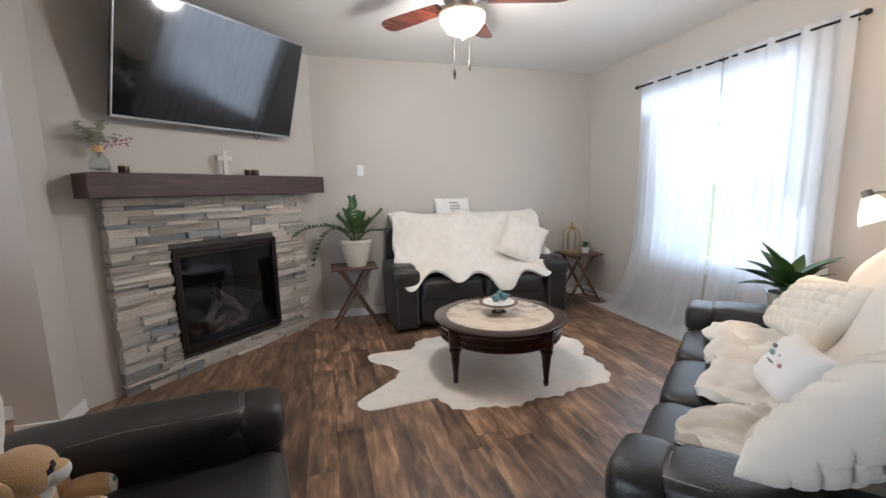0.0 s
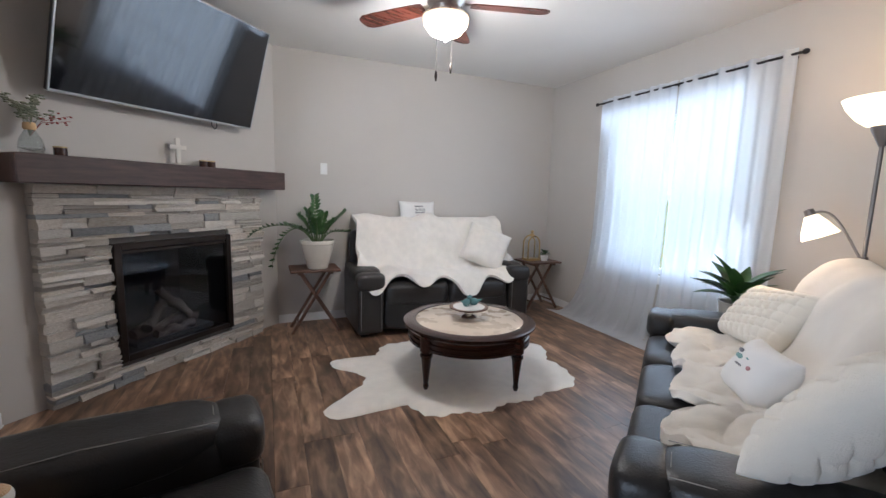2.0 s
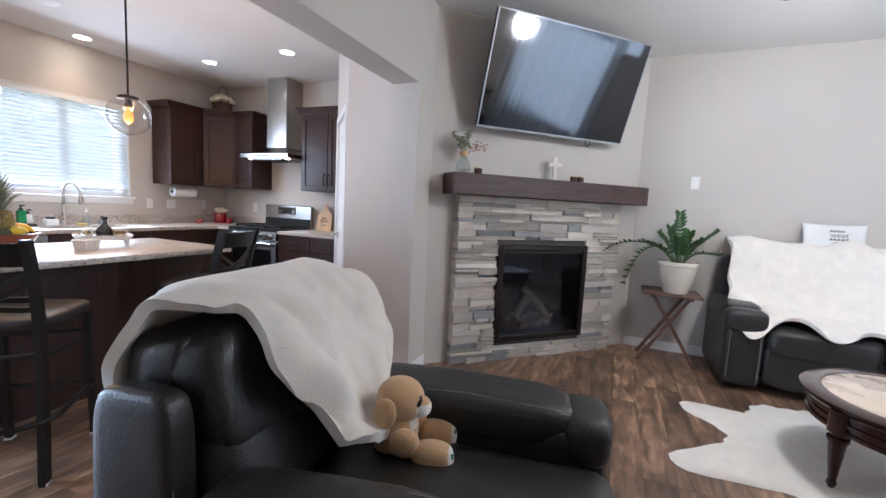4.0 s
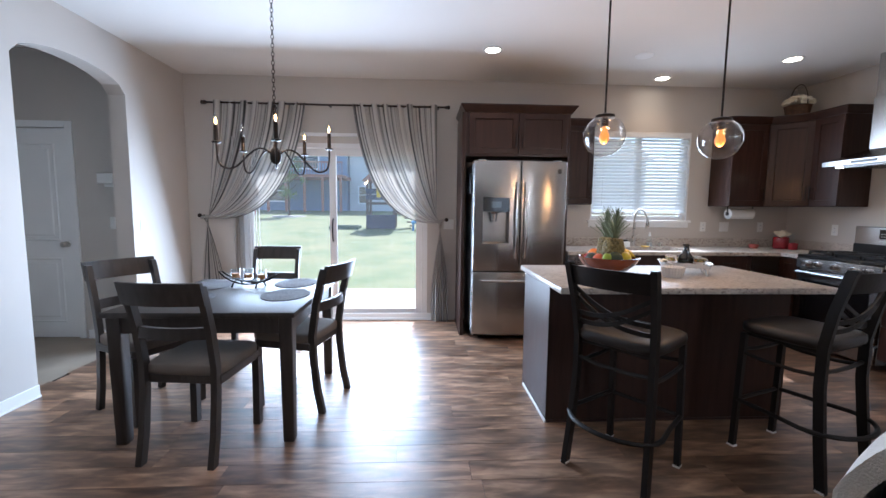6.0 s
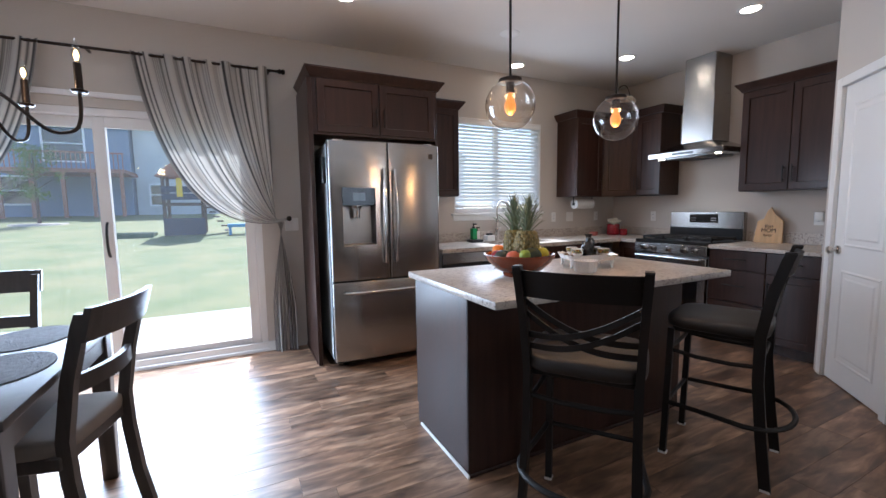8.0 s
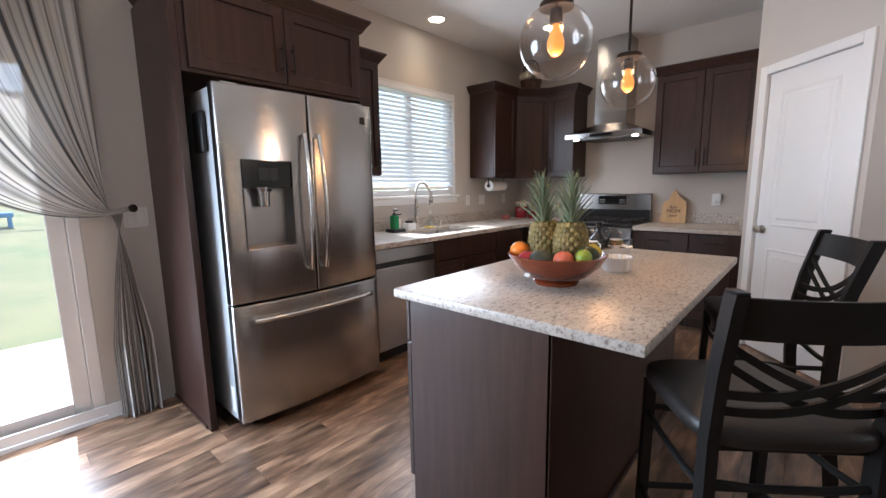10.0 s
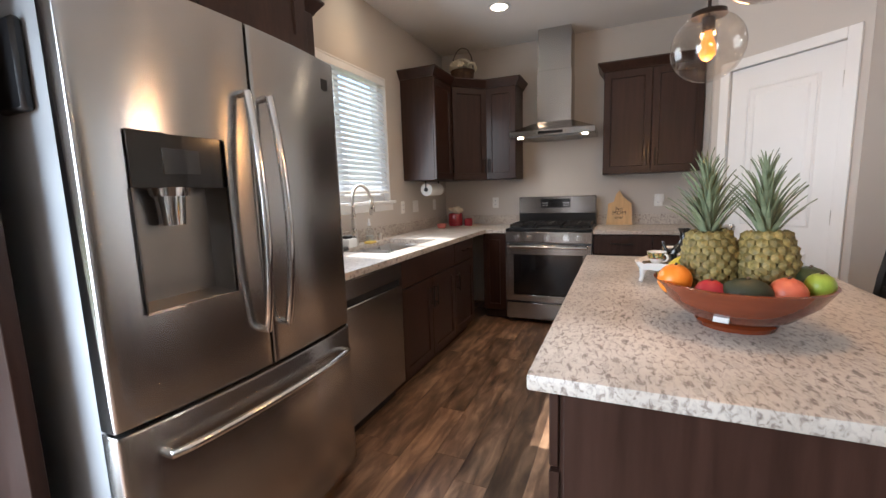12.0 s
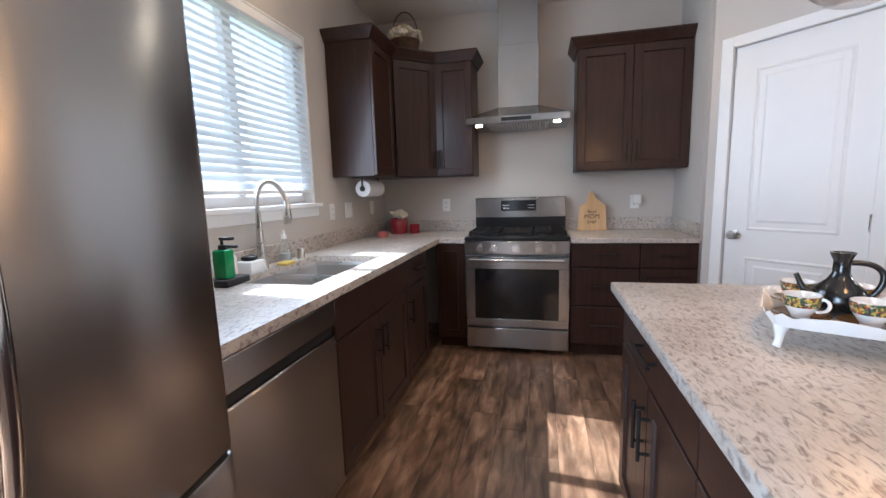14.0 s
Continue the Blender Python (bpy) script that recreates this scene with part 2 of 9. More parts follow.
STEEL = shade("brushed_steel", (0.43, 0.42, 0.41), 0.23, 1.0, vary=0.02, scale=8, bump=0.0, stretch=(25, 25, 0.5), rough_vary=0.02)
# brushed grain draws highlights out into upright streaks
brushed = STEEL.node_tree.nodes["Principled BSDF"]
around = STEEL.node_tree.nodes.new("ShaderNodeTangent")
around.direction_type, around.axis = "RADIAL", "Z"
STEEL.node_tree.links.new(around.outputs[0], brushed.inputs["Tangent"])
brushed.inputs["Anisotropic"].default_value, brushed.inputs["Anisotropic Rotation"].default_value = 0.84, 0.25
DARKSTEEL = shade("shaded_steel", (0.30, 0.295, 0.29), 0.35, 1.0, vary=0.05, scale=8)
CHROME = shade("chrome", (0.75, 0.75, 0.75), 0.12, 1.0, vary=0.02)
NICKEL = shade("satin_nickel", (0.60, 0.57, 0.53), 0.28, 1.0, vary=0.03)
GREYMETAL = shade("grey_painted_steel", (0.44, 0.46, 0.48), 0.42, 0.3, vary=0.04)
SINKSTEEL = shade("satin_sink_steel", (0.62, 0.61, 0.60), 0.30, 1.0, vary=0.04, scale=10)
BLACK = shade("black_enamel", (0.012, 0.012, 0.013), 0.32, vary=0.1)
BLACKGLASS = shade("black_glass", (0.006, 0.006, 0.007), 0.06, vary=0.02, coat=0.6, rough_vary=0.02)
IRON = shade("black_iron", (0.016, 0.014, 0.013), 0.5, 0.4, vary=0.15, bump=0.1)
BRONZE = shade("dark_bronze", (0.028, 0.020, 0.016), 0.38, 0.7, vary=0.15)
QUARTZ = granite_mat()
LEATHER = shade("black_leather", (0.022, 0.020, 0.019), 0.34, vary=0.18, scale=5, bump=0.22, bump_scale=160, rough_vary=0.07)
SEATPAD = shade("stool_vinyl", (0.022, 0.018, 0.016), 0.42, vary=0.15, bump=0.12, bump_scale=180)
FUR = shade("cream_sheepskin", (0.84, 0.79, 0.715), 0.95, vary=0.05, scale=14, bump=0.6, bump_scale=280, sheen=0.4, subsurface=0.1)
FLEECE = shade("ivory_fleece", (0.80, 0.75, 0.68), 0.95, vary=0.04, scale=8, bump=0.5, bump_scale=320, sheen=0.3)
QUILT = shade("ivory_plush", (0.80, 0.75, 0.655), 0.9, vary=0.04, scale=8, bump=0.4, bump_scale=260, sheen=0.3)
PILLOWCLOTH = shade("white_canvas", (0.78, 0.77, 0.75), 0.9, vary=0.03, bump=0.25, bump_scale=400)
STITCH = shade("grey_thread", (0.30, 0.28, 0.26), 0.8)
GREYWOOD = shade("charcoal_stained_wood", (0.050, 0.043, 0.039), 0.42, vary=0.25, scale=5, bump=0.06, bump_scale=50, stretch=(8, 8, 0.8))
SEATCLOTH = shade("taupe_seat_cloth", (0.20, 0.17, 0.145), 0.9, vary=0.1, bump=0.3, bump_scale=420)
BROWNWOOD = shade("walnut_brown_wood", (0.115, 0.062, 0.042), 0.5, vary=0.3, scale=6, bump=0.1, bump_scale=50, stretch=(2, 9, 2))
MANTEL = shade("dark_oak_mantel", (0.062, 0.036, 0.030), 0.5, vary=0.35, scale=5, bump=0.15, bump_scale=35, stretch=(1.2, 10, 10))
MAHOGANY = shade("dark_mahogany", (0.030, 0.010, 0.007), 0.2, vary=0.3, scale=5, stretch=(1, 8, 8), coat=0.4)
FANWOOD = shade("cherry_fan_blade", (0.095, 0.022, 0.012), 0.28, vary=0.3, scale=4, stretch=(1, 9, 4), coat=0.3)
TRAVERTINE = shade("cream_travertine", (0.60, 0.51, 0.41), 0.28, vary=0.045, scale=9, bump=0.04, coat=0.3)
STONE = shade("ledge_stone", (0.50, 0.44, 0.37), 0.85, color2=(0.72, 0.67, 0.60), scale=11, bump=0.7, bump_scale=55, spread=0.34)
STONE_PALE = shade("pale_ledge_stone", (0.56, 0.515, 0.45), 0.85, color2=(0.74, 0.70, 0.64), scale=11, bump=0.7, bump_scale=55, spread=0.2)
STONE_SLATE = shade("slate_ledge_stone", (0.25, 0.255, 0.26), 0.85, color2=(0.40, 0.40, 0.395), scale=11, bump=0.7, bump_scale=55, spread=0.25)
GROUT = shade("stone_backing", (0.10, 0.09, 0.08), 0.95, bump=0.4)
LEAF = shade("glossy_leaf", (0.022, 0.060, 0.016), 0.38, color2=(0.055, 0.125, 0.030), scale=9, spread=0.25)
STEM = shade("plant_stem", (0.09, 0.13, 0.05), 0.6)
CREAMPOT = shade("cream_glazed_pot", (0.62, 0.57, 0.48), 0.25, vary=0.06, coat=0.4)
SOIL = shade("potting_soil", (0.025, 0.018, 0.012), 0.95, bump=0.8)
BULB = shade("lit_bulb", (1, 0.8, 0.5), 0.4, glow=(1.0, 0.50, 0.16), power=11)
EDISON = shade("lit_amber_bulb", (0.30, 0.11, 0.03), 0.3, glow=(1.0, 0.30, 0.05), power=0.6)
FILAMENT = shade("glowing_filament", (1, 0.8, 0.5), 0.4, glow=(1.0, 0.55, 0.20), power=12)
SHADEGLASS = shade("lit_frosted_glass", (0.95, 0.90, 0.80), 0.4, glow=(1.0, 0.76, 0.45), power=0.9)
CANLENS = shade("downlight_lens", (1, 0.97, 0.9), 0.4, glow=(1.0, 0.80, 0.56), power=14)
PANE = glass_mat("window_glass", haze=0.022)
GLOBE = glass_mat("globe_glass", (0.93, 0.90, 0.87), 0.0, 0.22)
FIREGLASS = glass_mat("fireplace_glass", (0.60, 0.61, 0.66), 0.02, 0.10)
CLEAR = glass_mat("clear_glass", (0.95, 0.97, 0.97), 0.0, 0.2)
SHEER = cloth("white_sheer", (0.78, 0.80, 0.83), 0.05)
STRIPE = cloth("grey_striped_cloth", (0.065, 0.065, 0.07), 0.14, (0.68, 0.66, 0.63), stripes=30, through=0.34)
VANE = shade("white_vinyl", (0.80, 0.81, 0.82), 0.45, vary=0.02)
SLAT = cloth("white_blind_slat", (0.78, 0.82, 0.86), 0.0, bump=0.0, through=0.45)
TVSCREEN = shade("screen_glass", (0.006, 0.007, 0.010), 0.05, spec=1.0, vary=0.05, rough_vary=0.01, coat=0.2, ior=1.55)
PLASTICWHITE = shade("white_plastic", (0.78, 0.78, 0.76), 0.35, vary=0.02)
PORCELAIN = shade("white_porcelain", (0.80, 0.79, 0.77), 0.12, vary=0.02, coat=0.5)
REDGLASS = shade("red_glass", (0.28, 0.012, 0.022), 0.12, vary=0.1, coat=0.6)
FLOWER = shade("ivory_petals", (0.80, 0.74, 0.60), 0.8, vary=0.08, bump=0.2)
BASKET = shade("brown_wicker", (0.085, 0.045, 0.025), 0.7, vary=0.4, scale=40, bump=0.8, bump_scale=90)
PINEBOARD = shade("pale_maple", (0.62, 0.40, 0.20), 0.45, vary=0.12, scale=4, stretch=(8, 8, 1))
INK = shade("dark_print", (0.02, 0.018, 0.016), 0.6)
BOWLWOOD = shade("red_lacquered_wood", (0.18, 0.036, 0.011), 0.2, vary=0.3, scale=5, stretch=(1, 1, 5), coat=0.5)
GREEN_P = shade("green_soap_plastic", (0.01, 0.22, 0.06), 0.25, vary=0.1)
BRASS = shade("antique_brass", (0.55, 0.40, 0.20), 0.3, 0.9, vary=0.15)
TEAL = shade("teal_ceramic", (0.10, 0.22, 0.23), 0.2, vary=0.2, coat=0.5)
AMBERWAX = shade("amber_wax", (0.50, 0.22, 0.06), 0.4, vary=0.1)
MATCLOTH = shade("grey_woven_mat", (0.15, 0.15, 0.16), 0.85, vary=0.25, scale=60, bump=0.8, bump_scale=150)
LOG = shade("charred_log", (0.34, 0.26, 0.19), 0.9, color2=(0.07, 0.055, 0.045), scale=18, bump=0.8, bump_scale=40)
FIREBOX = shade("firebox_black", (0.010, 0.010, 0.010), 0.7)
CARPET = shade("hall_tile", (0.33, 0.28, 0.22), 0.5, vary=0.12, scale=4)

# ---------- mesh helpers ----------
def xf(bm, verts, m):
    bmesh.ops.transform(bm, matrix=m, verts=verts)
    return verts


def box(bm, x0, x1, y0, y1, z0, z1, bev=0.0, seg=1, m=None):
    vs = bmesh.ops.create_cube(bm, size=1)["verts"]
    for v in vs:
        v.co = Vector((x0 + (v.co.x + 0.5) * (x1 - x0), y0 + (v.co.y + 0.5) * (y1 - y0), z0 + (v.co.z + 0.5) * (z1 - z0)))
    if bev:
        got = bmesh.ops.bevel(bm, geom=list({e for v in vs for e in v.link_edges}), offset=bev, segments=seg, affect="EDGES", profile=0.5)
        vs = list({v for f in got["faces"] for v in f.verts} | {v for v in vs if v.is_valid})
    if m:
        xf(bm, vs, m)
    return vs


def cyl(bm, p0, p1, r0, r1=None, seg=16):
    p0, p1 = Vector(p0), Vector(p1)
    d = p1 - p0
    vs = bmesh.ops.create_cone(bm, cap_ends=True, segments=seg, radius1=r0, radius2=r0 if r1 is None else r1, depth=d.length)["verts"]
    return xf(bm, vs, Matrix.Translation((p0 + p1) / 2) @ d.to_track_quat("Z", "Y").to_matrix().to_4x4())


def lathe(bm, prof, seg=28, at=(0, 0, 0), m=None):
    """Turn a profile of (radius, height) round the z axis."""
    rings, vs = [], []
    for r, z in prof:
        if r < 1e-5:
            ring = [bm.verts.new((at[0], at[1], at[2] + z))]
        else:
            ring = [bm.verts.new((at[0] + r * math.cos(2 * math.pi * i / seg), at[1] + r * math.sin(2 * math.pi * i / seg), at[2] + z)) for i in range(seg)]
        rings.append(ring)
        vs += ring
    for a, b in zip(rings, rings[1:]):
        for i in range(seg):
            j = (i + 1) % seg
            q = [a[i % len(a)], a[j % len(a)], b[j % len(b)], b[i % len(b)]]
            q = list(dict.fromkeys(q))
            if len(q) > 2:
                bm.faces.new(q)
    return xf(bm, vs, m) if m else vs


def tube(bm, pts, r, seg=8, caps=True):
    """A round bar along points; r may be one radius or one for each point."""
    pts = [Vector(p) for p in pts]
    rs = r if isinstance(r, (list, tuple)) else [r] * len(pts)
    rings, up = [], None
    for i, p in enumerate(pts):
        t = (pts[min(i + 1, len(pts) - 1)] - pts[max(i - 1, 0)]).normalized()
        if up is None:
            up = t.orthogonal().normalized()
        up = (up - t * up.dot(t)).normalized()
        side = t.cross(up)
        rings.append([bm.verts.new(p + rs[i] * (math.cos(2 * math.pi * k / seg) * up + math.sin(2 * math.pi * k / seg) * side)) for k in range(seg)])
    for a, b in zip(rings, rings[1:]):
        for k in range(seg):
            bm.faces.new((a[k], a[(k + 1) % seg], b[(k + 1) % seg], b[k]))
    if caps:
        bm.faces.new(rings[0][::-1])
        bm.faces.new(rings[-1])
    return [v for ring in rings for v in ring]


def curve(p0, p1, p2, p3, n=12):
    """Points of a cubic Bezier."""
    p0, p1, p2, p3 = (Vector(p) for p in (p0, p1, p2, p3))
    return [(1 - t) ** 3 * p0 + 3 * (1 - t) ** 2 * t * p1 + 3 * (1 - t) * t * t * p2 + t ** 3 * p3 for t in (i / n for i in range(n + 1))]


def soft(bm, cx, cy, cz, ax, ay, az, e=0.35, m=None, nu=28, nv=16, lump=0.0, freq=6.0, seed=0.0, pinch=0.0):
    """A cushion: a rounded box of half sizes ax, ay, az, with lumps and, for pillows, thin edges."""
    def s(w, p):
        return math.copysign(abs(w) ** p, w)
    vs, rows = [], []
    for j in range(nv + 1):
        b = -math.pi / 2 + math.pi * j / nv
        row = []
        for i in range(nu):
            a = 2 * math.pi * i / nu
            x, y, z = s(math.cos(b), e) * s(math.cos(a), e), s(math.cos(b), e) * s(math.sin(a), e), s(math.sin(b), e)
            if pinch:
                z *= 1 - pinch * max(abs(x), abs(y)) ** 2.5
            p = Vector((cx + ax * x, cy + ay * y, cz + az * z))
            if lump:
                nrm = Vector((x / ax, y / ay, z / az)).normalized()
                p += nrm * lump * noise.noise(p * freq + Vector((seed, seed, seed)))
            row.append(bm.verts.new(p))
            if j in (0, nv):
                break
        rows.append(row)
        vs += row
    for j in range(nv):
        a, b = rows[j], rows[j + 1]
        for i in range(nu):
            k = (i + 1) % nu
            q = list(dict.fromkeys([a[i % len(a)], a[k % len(a)], b[k % len(b)], b[i % len(b)]]))
            if len(q) > 2:
                bm.faces.new(q)
    return xf(bm, vs, m) if m else vs


def sheet(bm, f, nu, nv, uv=True):
    """A grid of points f(u, v), u and v from 0 to 1."""
    g = [[bm.verts.new(f(i / nu, j / nv)) for i in range(nu + 1)] for j in range(nv + 1)]
    lay = bm.loops.layers.uv.verify() if uv else None
    for j in range(nv):
        for i in range(nu):
            face = bm.faces.new((g[j][i], g[j][i + 1], g[j + 1][i + 1], g[j + 1][i]))
            if uv:
                for lp, (a, b) in zip(face.loops, ((i, j), (i + 1, j), (i + 1, j + 1), (i, j + 1))):
                    lp[lay].uv = (a / nu, b / nv)
    return g


def finish(name, bm, material, smooth=40):
    me = bpy.data.meshes.new(name)
    bmesh.ops.recalc_face_normals(bm, faces=bm.faces)
    bm.to_mesh(me)
    bm.free()
    me.materials.append(material)
    if smooth:
        me.polygons.foreach_set("use_smooth", [True] * len(me.polygons))
        me.set_sharp_from_angle(angle=radians(smooth))
    return me


def part(name, bm, material, parent, label="", smooth=40):
    ob = new(name, finish(name, bm, material, smooth))
    ob.parent = parent
    return tagged(ob, label)


def thing(name, m, label, category, group=""):
    ob = new(name)
    ob.empty_display_size = 0.1
    ob.matrix_world = m
    return tagged(ob, label, category, group)


def solid(name, bm, material, label="", category="", group="", m=None, smooth=40, kind=""):
    """A thing that is one mesh."""
    ob = new(name, finish(name, bm, material, smooth))
    if m:
        ob.matrix_world = m
    return tagged(ob, label, category, group, kind)


def B():
    return bmesh.new()


def boxpart(name, dims, material, parent, bev=0.0, label="", m=None, seg=1):
    bm = B()
    box(bm, *dims, bev=bev, m=m, seg=seg)
    return part(name, bm, material, parent, label)


def setting(name, dims_list, material, label, m=None, bev=0.0):
    bm = B()
    for d in dims_list:
        box(bm, *d, bev=bev)
    return solid(name, bm, material, label, "", "", m, kind="structure")


def letters(name, text, size, m, material, parent, depth=0.001):
    """Writing in the built-in font, turned into a mesh."""
    cu = bpy.data.curves.new(name, "FONT")
    cu.body, cu.size, cu.extrude, cu.align_x, cu.align_y = text, size, depth, "CENTER", "CENTER"
    tmp = new(name, cu)
    me = bpy.data.meshes.new_from_object(tmp.evaluated_get(bpy.context.evaluated_depsgraph_get()))
    bpy.data.objects.remove(tmp)
    me.materials.append(material)
    ob = new(name, me)
    ob.parent = parent
    ob.matrix_local = m
    return ob

# ---------- large structure ----------
H = 2.74
XW, YS, YK, YL, XE = -5.20, -2.34, 4.66, 4.80, 3.52   # patio wall, south wall, range wall, living back wall, front window wall
T = 0.15
DOOR = (-1.80, 0.33, 2.03)          # patio door: y from, y to, head
KWIN = (2.24, 3.41, 1.20, 2.22)     # kitchen window
LWIN = (2.30, 3.72, 0.66, 2.14)     # front window

setting("wall_west", [(XW - T, XW, YS - T, DOOR[0], 0, H), (XW - T, XW, DOOR[0], DOOR[1], DOOR[2], H), (XW - T, XW, DOOR[1], KWIN[0], 0, H),
                      (XW - T, XW, KWIN[0], KWIN[1], 0, KWIN[2]), (XW - T, XW, KWIN[0], KWIN[1], KWIN[3], H), (XW - T, XW, KWIN[1], YK + T, 0, H)],
        WALL, "greige painted wall with patio door and window")
setting("wall_kitchen", [(XW, -2.56, YK, YK + T, 0, H)], WALL, "greige painted wall behind the range")
setting("wall_pantry_side", [(-2.72, -2.60, 4.05, YK, 0, H)], WALL, "greige painted return wall beside the counter")
setting("wall_living_back", [(-2.56, XE + T, YL, YL + T, 0, H)], WALL, "greige painted wall behind the loveseat")
setting("wall_front", [(XE, XE + T, LWIN[1], YL, 0, H), (XE, XE + T, LWIN[0], LWIN[1], 0, LWIN[2]), (XE, XE + T, LWIN[0], LWIN[1], LWIN[3], H),
                       (XE, XE + T, 1.43, LWIN[0], 0, H)], WALL, "greige painted wall with the curtained window")
setting("wall_entry", [(XE + T, 4.9, 1.43, 1.58, 0, H), (4.9, 5.05, YS - T, 1.58, 0, H)], WALL, "greige painted wall of the entry")
# pantry wall, pier and dropped header
setting("wall_pantry_front", [(-2.11, -1.51, 3.33, 3.45, 0, H)], WALL, "greige painted wall beside the pantry door")
setting("wall_pier", [(-1.51, -1.30, 3.04, 3.45, 0, H)], WALL, "greige painted pier carrying the header")
setting("beam", [(-1.51, -1.30, YS, 3.04, 2.12, H)], WALL, "dropped painted header between dining and living room")
# wall set at 45 degrees behind the fireplace: u runs along it, w goes into the wall
DIAG = Matrix.Translation((-1.30, 3.30, 0)) @ pose(0, 0, 0, 0, 0, 45)
setting("wall_fireplace", [(-0.02, 0.60, 0, 0.12, 0, H), (0.60, 1.47, 0, 0.12, 0, 0.18), (0.60, 1.47, 0, 0.12, 0.97, H), (1.47, 2.125, 0, 0.12, 0, H)], WALL, "angled greige wall behind the fireplace", DIAG)
# pantry wall at 45 degrees with the door in it
PANTRY = Matrix.Translation((-2.72, 3.99, 0)) @ pose(0, 0, 0, 0, 0, -47)
PW = 0.90
setting("wall_pantry_door", [(0, 0.10, 0, 0.12, 0, H), (0.10, 0.81, 0, 0.12, 2.065, H), (0.81, PW, 0, 0.12, 0, H)], WALL, "angled greige wall round the pantry door", PANTRY)

# south wall with the arched opening to the hall
bm = B()
A0, A1, SPR, RISE = -4.30, -3.28, 2.27, 0.15
box(bm, XW - T, A0, YS - T, YS, 0, H)
box(bm, A1, 5.05, YS - T, YS, 0, H)
n = 16
for i in range(n):
    xa, xb = A0 + (A1 - A0) * i / n, A0 + (A1 - A0) * (i + 1) / n
    za, zb = (SPR + RISE * (1 - ((x - (A0 + A1) / 2) / ((A1 - A0) / 2)) ** 2) ** 0.5 if 0 < i < n else SPR for x in (xa, xb))
    def top(x):
        k = 1 - ((x - (A0 + A1) / 2) / ((A1 - A0) / 2)) ** 2
        return SPR + RISE * max(0, k) ** 0.5
    v = [bm.verts.new(p) for p in ((xa, YS - T, top(xa)), (xb, YS - T, top(xb)), (xb, YS - T, H), (xa, YS - T, H), (xa, YS, top(xa)), (xb, YS, top(xb)), (xb, YS, H), (xa, YS, H))]
    for q in ((0, 1, 2, 3), (7, 6, 5, 4), (0, 4, 5, 1)):
        bm.faces.new([v[k] for k in q])
solid("wall_south", bm, WALL, "greige painted wall with an arched opening", kind="structure")
# hall beyond the arch
setting("wall_hall", [(-4.72, -4.57, -4.6, -3.90, 0, H), (-4.72, -4.57, -3.90, -3.08, 2.05, H), (-4.72, -4.57, -3.08, YS - T, 0, H),
                      (-4.72, -2.9, -4.75, -4.6, 0, H), (-3.05, -2.9, -4.6, YS - T, 0, H), (-5.2, -5.05, -4.75, YS - T, 0, H)], WALL, "greige painted hall walls")
setting("floor_hall", [(-5.2, -2.9, -4.75, YS - T, -0.10, -0.002)], CARPET, "pale tile floor of the hall")
setting("ceiling", [(XW - T, 5.05, -4.75, YL + T, H, H + 0.15)], CEIL, "white textured ceiling")
setting("floor", [(XW - T, 5.05, YS - T, YL + T, -0.12, -0.006)], SUBFLOOR, "dark rustic wood plank floor")

# baseboards
def base(x0, y0, x1, y1, name="baseboard"):
    d = Vector((x1 - x0, y1 - y0))
    m = Matrix.Translation((x0, y0, 0)) @ pose(0, 0, 0, 0, 0, math.degrees(math.atan2(d.y, d.x)))
    bm = B()
    box(bm, 0, d.length, 0, 0.012, 0, 0.085, bev=0.003)
    box(bm, 0, d.length, 0, 0.018, 0, 0.012, bev=0.002)
    return solid(name, bm, TRIM, "white painted baseboard", m=m, kind="structure")


for seg in ((XE, YL, 0.20, YL), (XE, 1.44, XE, YL), (-1.30, 3.04, -1.30, 3.30), (-1.51, 3.04, -1.30, 3.04), (-2.10, 3.33, -1.51, 3.33), (-1.51, 3.33, -1.51, 3.04),
            (XW, 0.42, XW, YS), (XW, YS, A0, YS), (A1, YS, 5.0, YS), (-4.57, YS - T, -4.57, -3.0)):
    a, b = Vector(seg[:2]), Vector(seg[2:])
    inside = Vector((-0.5, 0.6)) if seg[0] != XE else Vector((0, 2))
    d = (b - a)
    left = Vector((-d.y, d.x))
    want = {(-1.51, 3.04, -1.30, 3.04): Vector((0, -1)), (-2.10, 3.33, -1.51, 3.33): Vector((0, -1)), (-1.30, 3.04, -1.30, 3.30): Vector((1, 0)),
            (-1.51, 3.33, -1.51, 3.04): Vector((-1, 0)), (-4.57, YS - T, -4.57, -3.0): Vector((1, 0))}.get(seg, inside - (a + b) / 2)
    if left.dot(want) < 0:
        a, b = b, a
    base(a.x, a.y, b.x, b.y)

